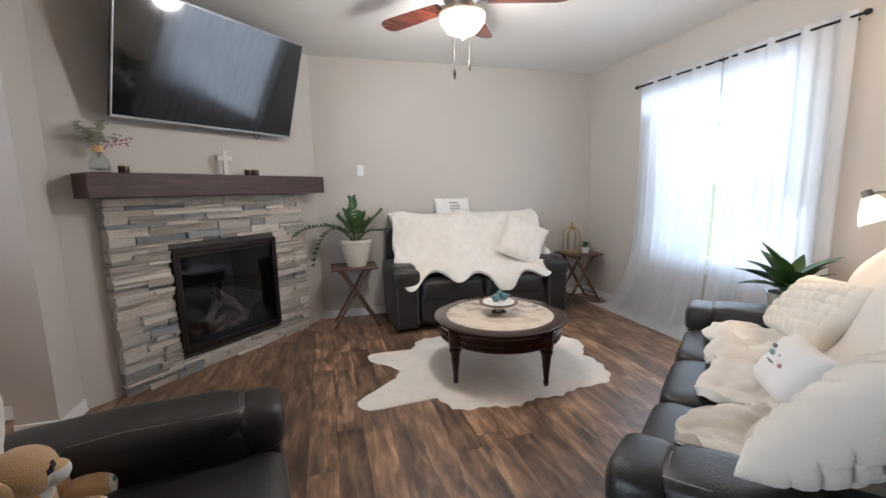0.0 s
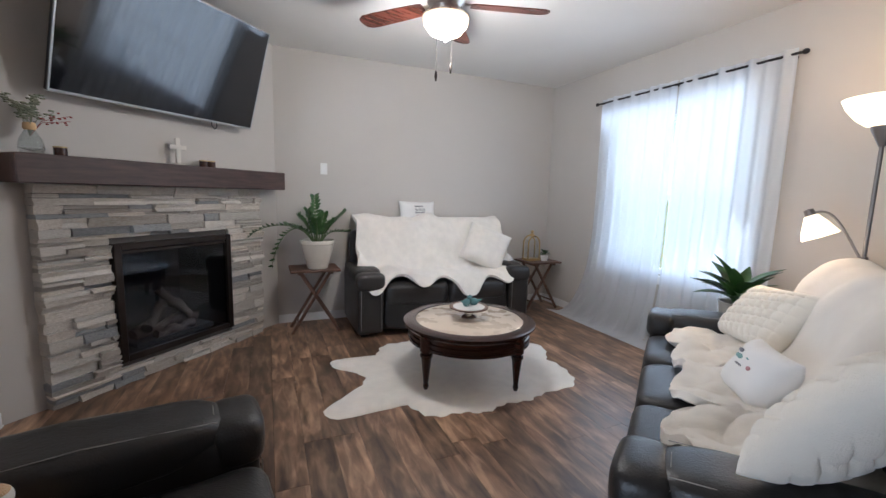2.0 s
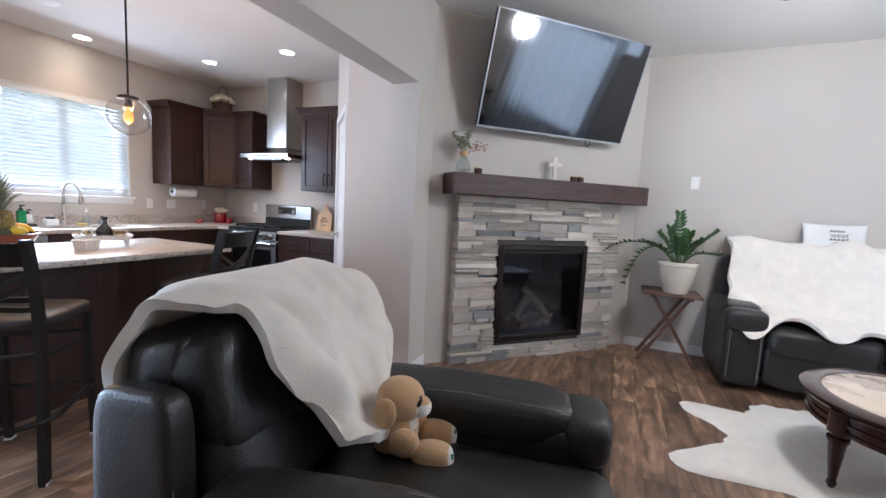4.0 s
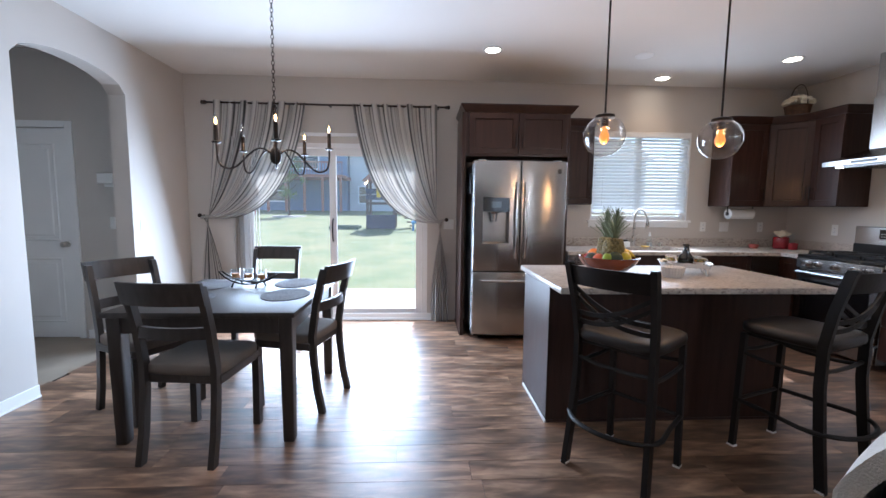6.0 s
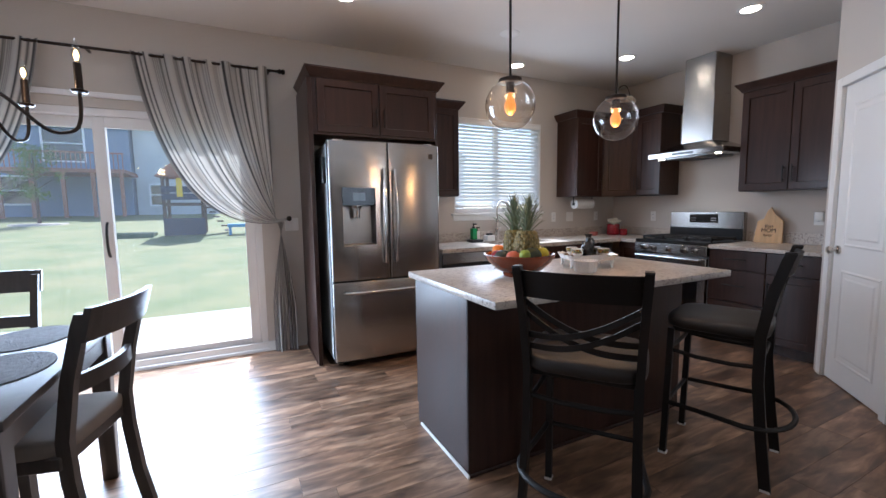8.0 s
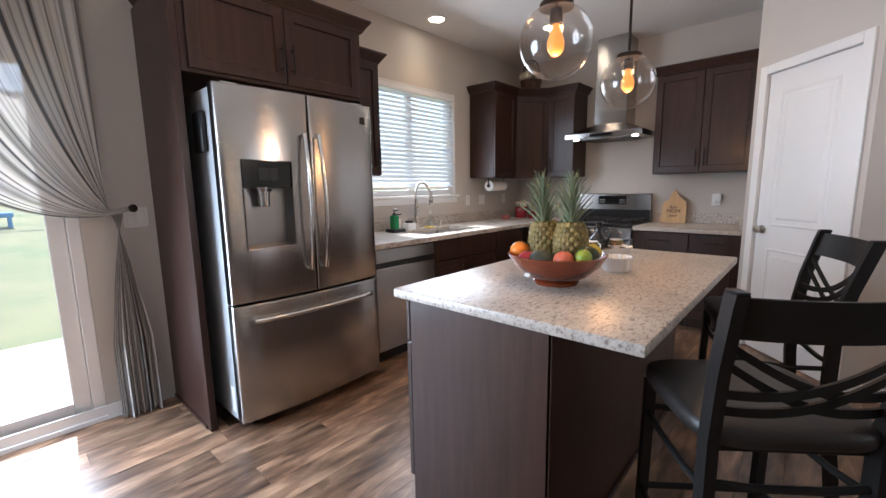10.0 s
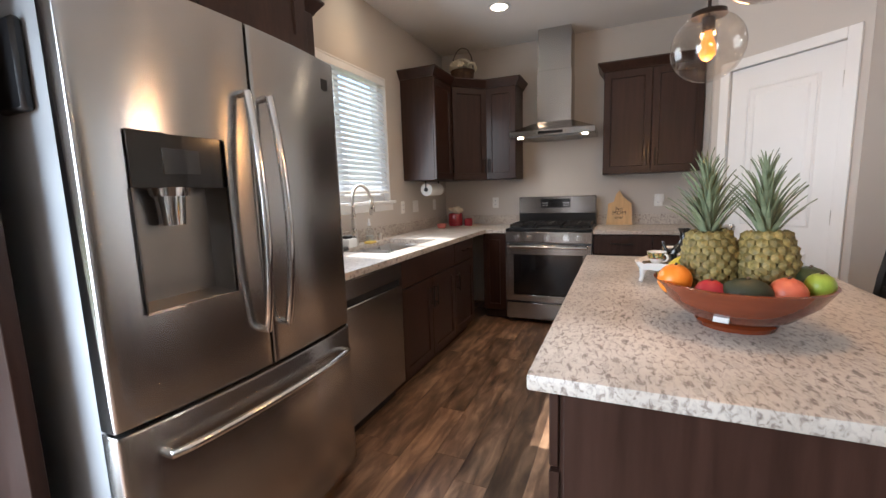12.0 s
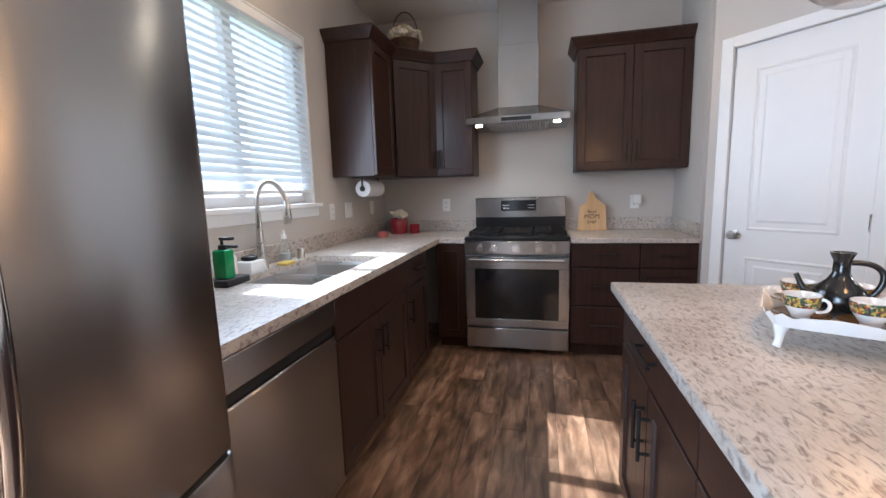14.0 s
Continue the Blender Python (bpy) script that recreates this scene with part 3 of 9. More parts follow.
# ---------- doors and windows ----------
def panel_door(name, w, h, m, label, knob_left=True, hinges=True):
    """A white two-panel interior door in its casing; front towards -y, x from 0 to w."""
    door = thing(name, m, label, "door")
    door["kind"] = "structure"
    bm = B()
    box(bm, 0.004, w - 0.004, 0.012, 0.044, 0.008, h - 0.004, bev=0.002)
    part("slab", bm, TRIM, door)
    # raised panels with sloped rims
    for z0, z1, nm in ((0.16, 0.80, "lower_panel"), (0.96, h - 0.14, "upper_panel")):
        bm = B()
        x0, x1 = 0.12, w - 0.12
        rings = []
        for k, y in ((0, 0.0115), (0.012, 0.005), (0.022, 0.0105), (0.050, 0.0095), (0.062, 0.004)):
            rings.append([bm.verts.new(p) for p in ((x0 + k, y, z0 + k), (x1 - k, y, z0 + k), (x1 - k, y, z1 - k), (x0 + k, y, z1 - k))])
        for a, b in zip(rings, rings[1:]):
            for i in range(4):
                bm.faces.new((a[i], a[(i + 1) % 4], b[(i + 1) % 4], b[i]))
        bm.faces.new(rings[-1])
        part(nm, bm, TRIM, door, smooth=0)
    for nm, d in (("casing_left", (-0.066, 0, -0.014, 0.002, 0, h + 0.062)), ("casing_right", (w, w + 0.066, -0.014, 0.002, 0, h + 0.062)),
                  ("casing_head", (0, w, -0.014, 0.002, h, h + 0.062)), ("jamb_left", (-0.02, 0, 0.002, 0.11, 0, h)), ("jamb_right", (w, w + 0.02, 0.002, 0.11, 0, h)),
                  ("jamb_head", (0, w, 0.002, 0.11, h, h + 0.02))):
        boxpart(nm, d, TRIM, door, bev=0.003)
    kx = 0.065 if knob_left else w - 0.065
    bm = B()
    lathe(bm, [(0, 0.068), (0.018, 0.067), (0.027, 0.055), (0.026, 0.042), (0.012, 0.034), (0.011, 0.012), (0.030, 0.010), (0.031, 0.0), (0, 0.0)], 20,
          m=Matrix.Translation((kx, 0.012, 0.93)) @ pose(0, 0, 0, 90))
    part("door_knob", bm, NICKEL, door, "satin nickel round knob")
    if hinges:
        hx = w - 0.002 if knob_left else 0.002
        for z in (0.22, 1.03, 1.83):
            bm = B()
            cyl(bm, (hx, 0.004, z - 0.045), (hx, 0.004, z + 0.045), 0.007, seg=10)
            box(bm, hx - 0.012, hx + 0.004, 0.009, 0.012, z - 0.045, z + 0.045)
            part("hinge", bm, NICKEL, door, "satin nickel hinge")
    return door


panel_door("door_1", 0.67, 2.045, PANTRY @ Matrix.Translation((0.12, 0, 0)), "closed white two-panel pantry door", True)
panel_door("door_2", 0.80, 2.03, Matrix.Translation((-4.57, -3.89, 0)) @ pose(0, 0, 0, 0, 0, 90), "closed white two-panel hall door", False)

# sliding patio door, in the thickness of the west wall (local x runs along world y, front faces the room)
PD = Matrix.Translation((XW, DOOR[0], 0)) @ pose(0, 0, 0, 0, 0, 90)
pw, ph = DOOR[1] - DOOR[0], DOOR[2]
slider = thing("door_3", PD, "white vinyl sliding glass patio door", "door")
slider["kind"] = "structure"
for nm, d in (("frame_left", (0, 0.055, 0.01, 0.13, 0.03, ph - 0.055)), ("frame_right", (pw - 0.055, pw, 0.01, 0.13, 0.03, ph - 0.055)),
              ("frame_head", (0, pw, 0.01, 0.13, ph - 0.055, ph)), ("threshold", (0, pw, -0.02, 0.14, 0.0, 0.03))):
    boxpart(nm, d, VANE, slider, bev=0.004)
mid = 1.03
for nm, x0, x1, y in (("fixed_panel", 0.056, mid + 0.05, 0.085), ("sliding_panel", mid - 0.02, pw - 0.056, 0.035)):
    bm = B()
    st = 0.075
    box(bm, x0, x0 + st, y, y + 0.04, 0.031, ph - 0.056, bev=0.004)
    box(bm, x1 - st, x1, y, y + 0.04, 0.031, ph - 0.056, bev=0.004)
    box(bm, x0 + st, x1 - st, y, y + 0.04, 0.031, 0.031 + 0.10, bev=0.004)
    box(bm, x0 + st, x1 - st, y, y + 0.04, ph - 0.056 - 0.08, ph - 0.056, bev=0.004)
    pn = part(nm, bm, VANE, slider)
    bm = B()
    box(bm, x0 + st, x1 - st, y + 0.016, y + 0.022, 0.13, ph - 0.135)
    g = part("pane", bm, PANE, pn, "clear glass")
    g.visible_shadow = False
bm = B()
tube(bm, curve((mid + 0.02, 0.034, 0.92), (mid + 0.02, -0.03, 0.94), (mid + 0.02, -0.03, 1.16), (mid + 0.02, 0.034, 1.18), 10), 0.009)
part("door_handle", bm, BLACK, slider, "dark pull handle")

def window(name, m, w, z0, z1, label, sill=True, muntin=False):
    win = thing(name, m, label, "window")
    win["kind"] = "structure"
    f = 0.05
    for nm, d in (("frame_left", (0, f, 0.06, 0.13, z0, z1)), ("frame_right", (w - f, w, 0.06, 0.13, z0, z1)), ("frame_head", (f, w - f, 0.06, 0.13, z1 - f, z1)),
                  ("frame_foot", (f, w - f, 0.06, 0.13, z0, z0 + f)), ("meeting_rail", (f, w - f, 0.07, 0.12, (z0 + z1) / 2 - 0.02, (z0 + z1) / 2 + 0.02) if not muntin else (w / 2 - 0.03, w / 2 + 0.03, 0.07, 0.12, z0 + f, z1 - f))):
        boxpart(nm, d, VANE, win, bev=0.003)
    bm = B()
    box(bm, f, w - f, 0.093, 0.098, z0 + f, z1 - f)
    g = part("pane", bm, PANE, win, "clear glass")
    g.visible_shadow = False
    if sill:
        boxpart("window_sill", (-0.04, w + 0.04, -0.035, 0.06, z0 - 0.028, z0 - 0.001), TRIM, win, bev=0.004)
        boxpart("apron", (-0.02, w + 0.02, -0.012, -0.001, z0 - 0.085, z0 - 0.028), TRIM, win, bev=0.003)
    for nm, d in (("reveal_left", (-0.001, 0.012, 0, 0.06, z0, z1)), ("reveal_right", (w - 0.012, w + 0.001, 0, 0.06, z0, z1)), ("reveal_head", (0.012, w - 0.012, 0, 0.06, z1 - 0.012, z1 + 0.001))):
        boxpart(nm, d, TRIM, win)
    return win


window("window_1", Matrix.Translation((XW, KWIN[0], 0)) @ pose(0, 0, 0, 0, 0, 90), KWIN[1] - KWIN[0], KWIN[2], KWIN[3], "white vinyl kitchen window above the sink", True, True)
fw = window("window_2", Matrix.Translation((XE, LWIN[1], 0)) @ pose(0, 0, 0, 0, 0, -90), LWIN[1] - LWIN[0], LWIN[2], LWIN[3], "white framed front window behind sheer curtains")

# ---------- outside ----------
GRASS = shade("lawn", (0.105, 0.140, 0.045), 0.9, color2=(0.215, 0.205, 0.095), scale=0.9, bump=0.6, bump_scale=30)
CONCRETE = shade("patio_concrete", (0.42, 0.40, 0.37), 0.85, vary=0.08, scale=3, bump=0.3, bump_scale=80)
SIDE_BLUE = shade("blue_siding", (0.20, 0.26, 0.36), 0.7, vary=0.06)
SIDE_PALE = shade("pale_siding", (0.58, 0.58, 0.58), 0.7, vary=0.04)
ROOF = shade("grey_shingle", (0.10, 0.095, 0.09), 0.9, vary=0.2, scale=4, bump=0.4)
DECKWOOD = shade("red_cedar_deck", (0.30, 0.15, 0.11), 0.8, vary=0.2)
PLAYWOOD = shade("cedar_playset", (0.075, 0.048, 0.036), 0.8, vary=0.2)
PLAYNAVY = shade("navy_board", (0.022, 0.035, 0.075), 0.6, vary=0.15)
PLAYBLUE = shade("blue_plastic", (0.03, 0.22, 0.45), 0.4)
REDPAINT = shade("red_paint", (0.30, 0.03, 0.04), 0.5)
MULCH = shade("pale_mulch", (0.40, 0.36, 0.31), 0.9, vary=0.2, scale=8, bump=0.8)


def gz(x, y):
    """Height of the ground: flat by the house, rising to the neighbours."""
    k = min(1, max(0, (-x - 7.5) / 24))
    return -0.14 + 1.22 * k


bm = B()
xs = [-600, -200, -90, -60, -45, -38, -31.5, -28, -25, -22, -19, -16, -13, -10, -7.5, -5.6, 5.4, 12, 30, 90, 600]
ys = [-600, -200, -90, -45, -25, -12, -6, 0, 6, 12, 25, 45, 90, 200, 600]
gv = [[bm.verts.new((x, y, gz(x, y))) for y in ys] for x in xs]
for i in range(len(xs) - 1):
    for j in range(len(ys) - 1):
        bm.faces.new((gv[i][j], gv[i + 1][j], gv[i + 1][j + 1], gv[i][j + 1]))
solid("ground", bm, GRASS, "sunlit back lawn, green with dry patches", kind="structure", smooth=0)
setting("pavement", [(-7.42, XW - T - 0.01, -3.6, 2.0, -0.5, -0.06)], CONCRETE, "pale concrete patio slab")

def house(m, w, d, h, siding, label, windows):
    """A two-storey house with lapped siding; its front faces local +y... x from 0 to w."""
    hs = thing("house", m, label, "house")
    bm = B()
    rows = 26
    for k in range(rows):
        z0, z1 = h * k / rows, h * (k + 1) / rows
        v = [bm.verts.new(p) for p in ((0, 0.02, z0), (w, 0.02, z0), (w, 0.0, z1), (0, 0.0, z1))]
        bm.faces.new(v)
        v2 = [bm.verts.new(p) for p in ((0, 0.0, z1), (w, 0.0, z1), (w, 0.02, z1), (0, 0.02, z1))]
        bm.faces.new(v2)
    box(bm, 0, w, -d, -0.01, 0, h)
    part("wall", bm, siding, hs, smooth=0)
    bm = B()
    v = [bm.verts.new(p) for p in ((-0.5, 0.5, h), (w + 0.5, 0.5, h), (w + 0.5, -d - 0.5, h), (-0.5, -d - 0.5, h), (-0.5, -d / 2, h + 2.6), (w + 0.5, -d / 2, h + 2.6))]
    for q in ((0, 1, 5, 4), (2, 3, 4, 5), (0, 4, 3), (1, 2, 5), (0, 3, 2, 1)):
        bm.faces.new([v[k] for k in q])
    part("roof", bm, ROOF, hs, smooth=0)
    for x, z, ww, hh in windows:
        bm = B()
        for dd in ((x - 0.1, x, 0.02, 0.07, z - 0.1, z + hh + 0.1), (x + ww, x + ww + 0.1, 0.02, 0.07, z - 0.1, z + hh + 0.1), (x, x + ww, 0.02, 0.07, z - 0.1, z), (x, x + ww, 0.02, 0.07, z + hh, z + hh + 0.1), (x, x + ww, 0.02, 0.05, z + hh / 2 - 0.03, z + hh / 2 + 0.03)):
            box(bm, *dd)
        wn_ = part("window", bm, VANE, hs)
        boxpart("pane", (x, x + ww, 0.021, 0.03, z, z + hh), BLACKGLASS, wn_)
    return hs


FACE_E = lambda x, y: Matrix.Translation((x, y, gz(x, y) - 0.05)) @ pose(0, 0, 0, 0, 0, -90)
house(FACE_E(-33, -5.6), 15, 9, 5.6, SIDE_BLUE, "blue-grey sided neighbouring house with a raised deck", ((4.6, 0.8, 1.4, 1.5), (8, 3.4, 1.3, 1.5), (11, 0.9, 1.4, 1.4), (2.2, 3.3, 1.8, 2.0)))
house(FACE_E(-44, 7.5), 11.5, 9, 5.4, SIDE_PALE, "pale sided neighbouring house across the lawns", ((1.2, 0.9, 1.4, 1.5), (5, 0.9, 1.3, 1.4), (5, 3.5, 1.3, 1.4), (8.5, 0.9, 1.3, 1.4)))
house(FACE_E(-33.6, -0.9), 4.6, 9, 7.2, SIDE_PALE, "tall pale sided house next to the blue one", ((3.3, 0.7, 0.55, 1.25),))
house(FACE_E(-40, 22), 9, 9, 5.2, SIDE_PALE, "pale sided neighbouring house across the lawns", ((1.2, 0.9, 1.4, 1.5), (5, 3.4, 1.3, 1.4)))
house(FACE_E(-36, -24), 12, 9, 5.4, SIDE_PALE, "pale sided neighbouring house across the lawns", ((2, 0.9, 1.4, 1.5), (6, 3.4, 1.3, 1.4)))

deck = thing("deck", FACE_E(-31.2, -5.2), "reddish cedar raised deck with stairs", "deck")
for i in range(5):
    boxpart("post", (0.2 + i * 1.25, 0.36 + i * 1.25, 1.3, 1.46, 0, 2.55), DECKWOOD, deck)
boxpart("platform", (0.1, 5.6, -1.9, 1.5, 2.4, 2.6), DECKWOOD, deck)
boxpart("rail", (0.1, 5.6, 1.42, 1.5, 3.42, 3.5), DECKWOOD, deck)
for i in range(28):
    boxpart("baluster", (0.14 + i * 0.2, 0.18 + i * 0.2, 1.44, 1.48, 2.6, 3.42), DECKWOOD, deck)
for i in range(12):
    boxpart("tread", (5.6 + i * 0.26, 5.9 + i * 0.26, 0.3, 1.5, 2.35 - i * 0.2, 2.41 - i * 0.2), DECKWOOD, deck)
for y in (0.3, 1.46):
    bm = B()
    tube(bm, [(5.6, y, 2.4), (8.75, y, 0.05)], 0.11, 4)
    part("stringer", bm, DECKWOOD, deck)
    bm = B()
    tube(bm, [(5.6, y, 3.4), (8.75, y, 1.0)], 0.05, 4)
    part("stair_rail", bm, DECKWOOD, deck)

play = thing("playset", FACE_E(-19.5, -0.9), "cedar and blue backyard playset with a roofed tower", "playset")
for x in (0, 1.15):
    for y in (0, 1.1):
        boxpart("post", (x, x + 0.1, y, y + 0.1, 0, 2.1), PLAYWOOD, play)
boxpart("platform", (0, 1.25, 0, 1.2, 1.05, 1.15), PLAYWOOD, play)
for z in (0.15, 0.35, 0.55):
    boxpart("board", (0.0, 1.25, 1.2, 1.23, z - 0.14, z + 0.058), PLAYNAVY, play)
for z in (1.25, 1.5):
    boxpart("board", (0.0, 1.25, 1.2, 1.23, z, z + 0.22), PLAYNAVY, play)
bm = B()
v = [bm.verts.new(p) for p in ((-0.15, -0.2, 2.05), (1.4, -0.2, 2.05), (1.4, 1.4, 2.05), (-0.15, 1.4, 2.05), (0.62, -0.2, 2.75), (0.62, 1.4, 2.75))]
for q in ((0, 4, 5, 3), (1, 2, 5, 4), (0, 1, 4), (2, 3, 5)):
    bm.faces.new([v[k] for k in q])
part("roof", bm, DECKWOOD, play, smooth=0)
for k in range(6):
    boxpart("rung", (-0.2 - k * 0.12, 0.0 - k * 0.12, 0.3, 0.8, 0.95 - k * 0.17, 1.0 - k * 0.17), PLAYWOOD, play)
bm = B()
tube(bm, [(0, 0.6, 2.0), (-2.6, 0.6, 2.0)], 0.06, 6)
part("swing_beam", bm, PLAYWOOD, play)
for x, y in ((-2.5, 0.1), (-2.5, 1.1)):
    bm = B()
    tube(bm, [(-2.5, 0.6, 2.0), (x, y, 0)], 0.05, 6)
    part("swing_leg", bm, PLAYWOOD, play)
boxpart("climbing_panel", (0.62, 0.80, 1.24, 1.27, 1.35, 2.0), shade("yellow_plastic", (0.65, 0.45, 0.03), 0.5), play, bev=0.01)
sand = thing("sandbox", FACE_E(-19.0, -2.45), "low dark green sandbox frame on the lawn", "sandbox")
for nm, dd in (("front_board", (0, 1.25, 0.9, 0.96, -0.02, 0.16)), ("back_board", (0, 1.25, 0, 0.06, -0.02, 0.16)), ("side_board", (0, 0.06, 0.06, 0.9, -0.02, 0.16)), ("side_board", (1.19, 1.25, 0.06, 0.9, -0.02, 0.16))):
    boxpart(nm, dd, shade("dark_green_plastic", (0.02, 0.07, 0.04), 0.5), sand, bev=0.02)
table_ = thing("play_table", FACE_E(-18.5, 0.5), "small blue plastic play table on the lawn", "play table")
boxpart("top", (0, 0.7, 0, 0.6, 0.30, 0.42), PLAYBLUE, table_, bev=0.02)
for x in (0.04, 0.58):
    for y in (0.04, 0.48):
        boxpart("leg", (x, x + 0.08, y, y + 0.08, 0, 0.30), PLAYBLUE, table_)
bench = thing("garden_bench", FACE_E(-27, -10.2), "red slatted garden bench on the lawn", "bench")
for k in range(4):
    boxpart("slat", (0, 1.6, 0.0 + k * 0.13, 0.10 + k * 0.13, 0.42, 0.46), REDPAINT, bench)
for k in range(3):
    boxpart("back_slat", (0, 1.6, -0.05, -0.02, 0.58 + k * 0.14, 0.68 + k * 0.14), REDPAINT, bench)
for x in (0.05, 1.45):
    boxpart("leg", (x, x + 0.1, -0.05, 0.5, 0, 0.42), REDPAINT, bench)


def tree(x, y, h, crown_r, seed, label, big=False):
    rnd = random.Random(seed)
    t = thing("tree", Matrix.Translation((x, y, gz(x, y))), label, "tree")
    bm = B()
    tube(bm, [(0, 0, 0), (0.03, 0.02, h * 0.35), (-0.03, 0.0, h * 0.65), (0, 0, h * 0.95)], [0.022 * h, 0.017 * h, 0.011 * h, 0.003 * h], 8)
    for k in range(12):
        a, z = rnd.random() * 6.28, h * rnd.uniform(0.35, 0.8)
        q = Vector((math.cos(a), math.sin(a), 0.8)) * crown_r * 0.7
        tube(bm, [(0, 0, z), Vector((0, 0, z)) + q * 0.5, Vector((0, 0, z)) + q], [0.008 * h, 0.005 * h, 0.002 * h], 5)
    part("trunk", bm, PLAYWOOD, t)
    verts, faces = [], []
    clumps = [(rnd.gauss(0, 0.42) * crown_r, rnd.gauss(0, 0.42) * crown_r, h * rnd.uniform(0.38, 1.0)) for k in range(34)]
    for c in clumps:
        for k in range(70):
            p = Vector(c) + Vector((rnd.gauss(0, 1), rnd.gauss(0, 1), rnd.gauss(0, 1))) * crown_r * 0.17
            a = Vector((rnd.gauss(0, 1), rnd.gauss(0, 1), rnd.gauss(0, 1))).normalized()
            b = a.orthogonal().normalized()
            s = crown_r * (0.055 if not big else 0.04)
            i = len(verts)
            verts += [p - a * s, p + b * s * 0.6, p + a * s, p - b * s * 0.6]
            faces.append((i, i + 1, i + 2, i + 3))
    me = bpy.data.meshes.new("crown")
    me.from_pydata(verts, [], faces)
    me.materials.append(TREELEAF)
    cr = new("crown", me)
    cr.parent = t
    return t


TREELEAF = shade("tree_leaves", (0.07, 0.14, 0.03), 0.7, color2=(0.14, 0.22, 0.06), scale=2)
tree(-25.5, -7.7, 3.3, 0.85, 3, "young tree with light green leaves in a mulch ring")
bm = B()
lathe(bm, [(0, 0.05), (0.95, 0.04), (1.05, -0.05)], 24)
solid("mulch_ring", bm, MULCH, "pale mulch ring round the young tree", "mulch", m=Matrix.Translation((-25.5, -7.7, gz(-25.5, 0) + 0.0)))
tree(-46, 10.5, 9, 3.0, 5, "tall green tree behind the lawns", True)
tree(-50, 14.0, 10, 3.4, 6, "tall green tree behind the lawns", True)
tree(-39, 2.0 - 0.3, 5, 1.8, 7, "green tree beside the far house", True)
tree(12, 7.5, 8, 3, 8, "tall green tree in the front yard", True)
house(Matrix.Translation((26, -4, -0.1)) @ pose(0, 0, 0, 0, 0, 90), 14, 9, 5.4, SIDE_PALE, "pale sided house across the street", ((2, 0.9, 1.4, 1.5), (6, 3.4, 1.3, 1.4), (10, 0.9, 1.4, 1.5)))

# ---------- kitchen cabinets ----------
def pull(bm_parent, x, z, length, upright, y=-0.022):
    bm = B()
    h = length / 2
    a, b = ((x, y - 0.028, z - h), (x, y - 0.028, z + h)) if upright else ((x - h, y - 0.028, z), (x + h, y - 0.028, z))
    tube(bm, [a, b], 0.0055, 8)
    for k in (-0.7, 0.7):
        p = (x, z + k * h) if upright else (x + k * h, z)
        cyl(bm, (p[0], y + 0.002, p[1]), (p[0], y - 0.028, p[1]), 0.0045, seg=8)
    return part("handle", bm, IRON, bm_parent, "black bar pull")


def shaker(parent, x0, x1, z0, z1, name="door", handle=None, flat=False):
    """A shaker front, 2 cm thick, standing in front of y = 0."""
    bm = B()
    g, r = 0.0025, 0.058
    x0, x1, z0, z1 = x0 + g, x1 - g, z0 + g, z1 - g
    if flat:
        box(bm, x0, x1, -0.021, -0.001, z0, z1, bev=0.003)
    else:
        rings = []
        for k, y in ((0.0, -0.001), (0.0, -0.0185), (0.0025, -0.021), (r - 0.002, -0.021), (r + 0.002, -0.011)):
            rings.append([bm.verts.new(q) for q in ((x0 + k, y, z0 + k), (x1 - k, y, z0 + k), (x1 - k, y, z1 - k), (x0 + k, y, z1 - k))])
        for a_, b_ in zip(rings, rings[1:]):
            for i in range(4):
                bm.faces.new((a_[i], a_[(i + 1) % 4], b_[(i + 1) % 4], b_[i]))
        bm.faces.new(rings[-1])
        bm.faces.new(rings[0][::-1])
    d = part(name, bm, CAB, parent)
    if handle == "L":
        pull(d, x0 + 0.03, z0 + 0.13 if z0 > 1 else z1 - 0.13, 0.15, True)
    elif handle == "R":
        pull(d, x1 - 0.03, z0 + 0.13 if z0 > 1 else z1 - 0.13, 0.15, True)
    elif handle == "H":
        pull(d, (x0 + x1) / 2, (z0 + z1) / 2 + 0.01, min(0.20, (x1 - x0) * 0.4), False)
    return d


def carcass(m, w, d, z0, z1, label, toe=False, crown=None, name="cabinet"):
    c = thing(name, m, label, "cabinet", "kitchen cabinets")
    bm = B()
    box(bm, 0, w, 0, d, z0 + (0.10 if toe else 0), z1, bev=0.0015)
    if toe:
        box(bm, 0.0, w, 0.07, d, 0, 0.10)
    part("body", bm, CAB, c)
    if crown:
        l, r = crown
        bm = B()
        xa, xb = -0.055 * l, w + 0.055 * r
        ring = []
        for k, z in ((0.0, z1 - 0.012), (0.012, z1 - 0.012), (0.02, z1 + 0.004), (0.05, z1 + 0.046), (0.055, z1 + 0.05), (0.055, z1 + 0.062), (0.0, z1 + 0.062)):
            ring.append([bm.verts.new(p) for p in ((-k * l, d, z), (-k * l, -k - 0.004, z), (w + k * r, -k - 0.004, z), (w + k * r, d, z))])
        for a, b in zip(ring, ring[1:]):
            for i in range(3):
                bm.faces.new((a[i], a[i + 1], b[i + 1], b[i]))
        bm.faces.new(ring[-1])
        part("crown", bm, CAB, c, smooth=0)
    return c


CT, CH = 0.035, 0.89                  # worktop thickness and height
ub, ut = 1.37, 2.275                  # wall cabinets
FX = -4.555                           # base cabinet fronts along the west wall
WEST = lambda x, y: Matrix.Translation((x, y, 0)) @ pose(0, 0, 0, 0, 0, 90)
NORTH = lambda x, y: Matrix.Translation((x, y, 0))

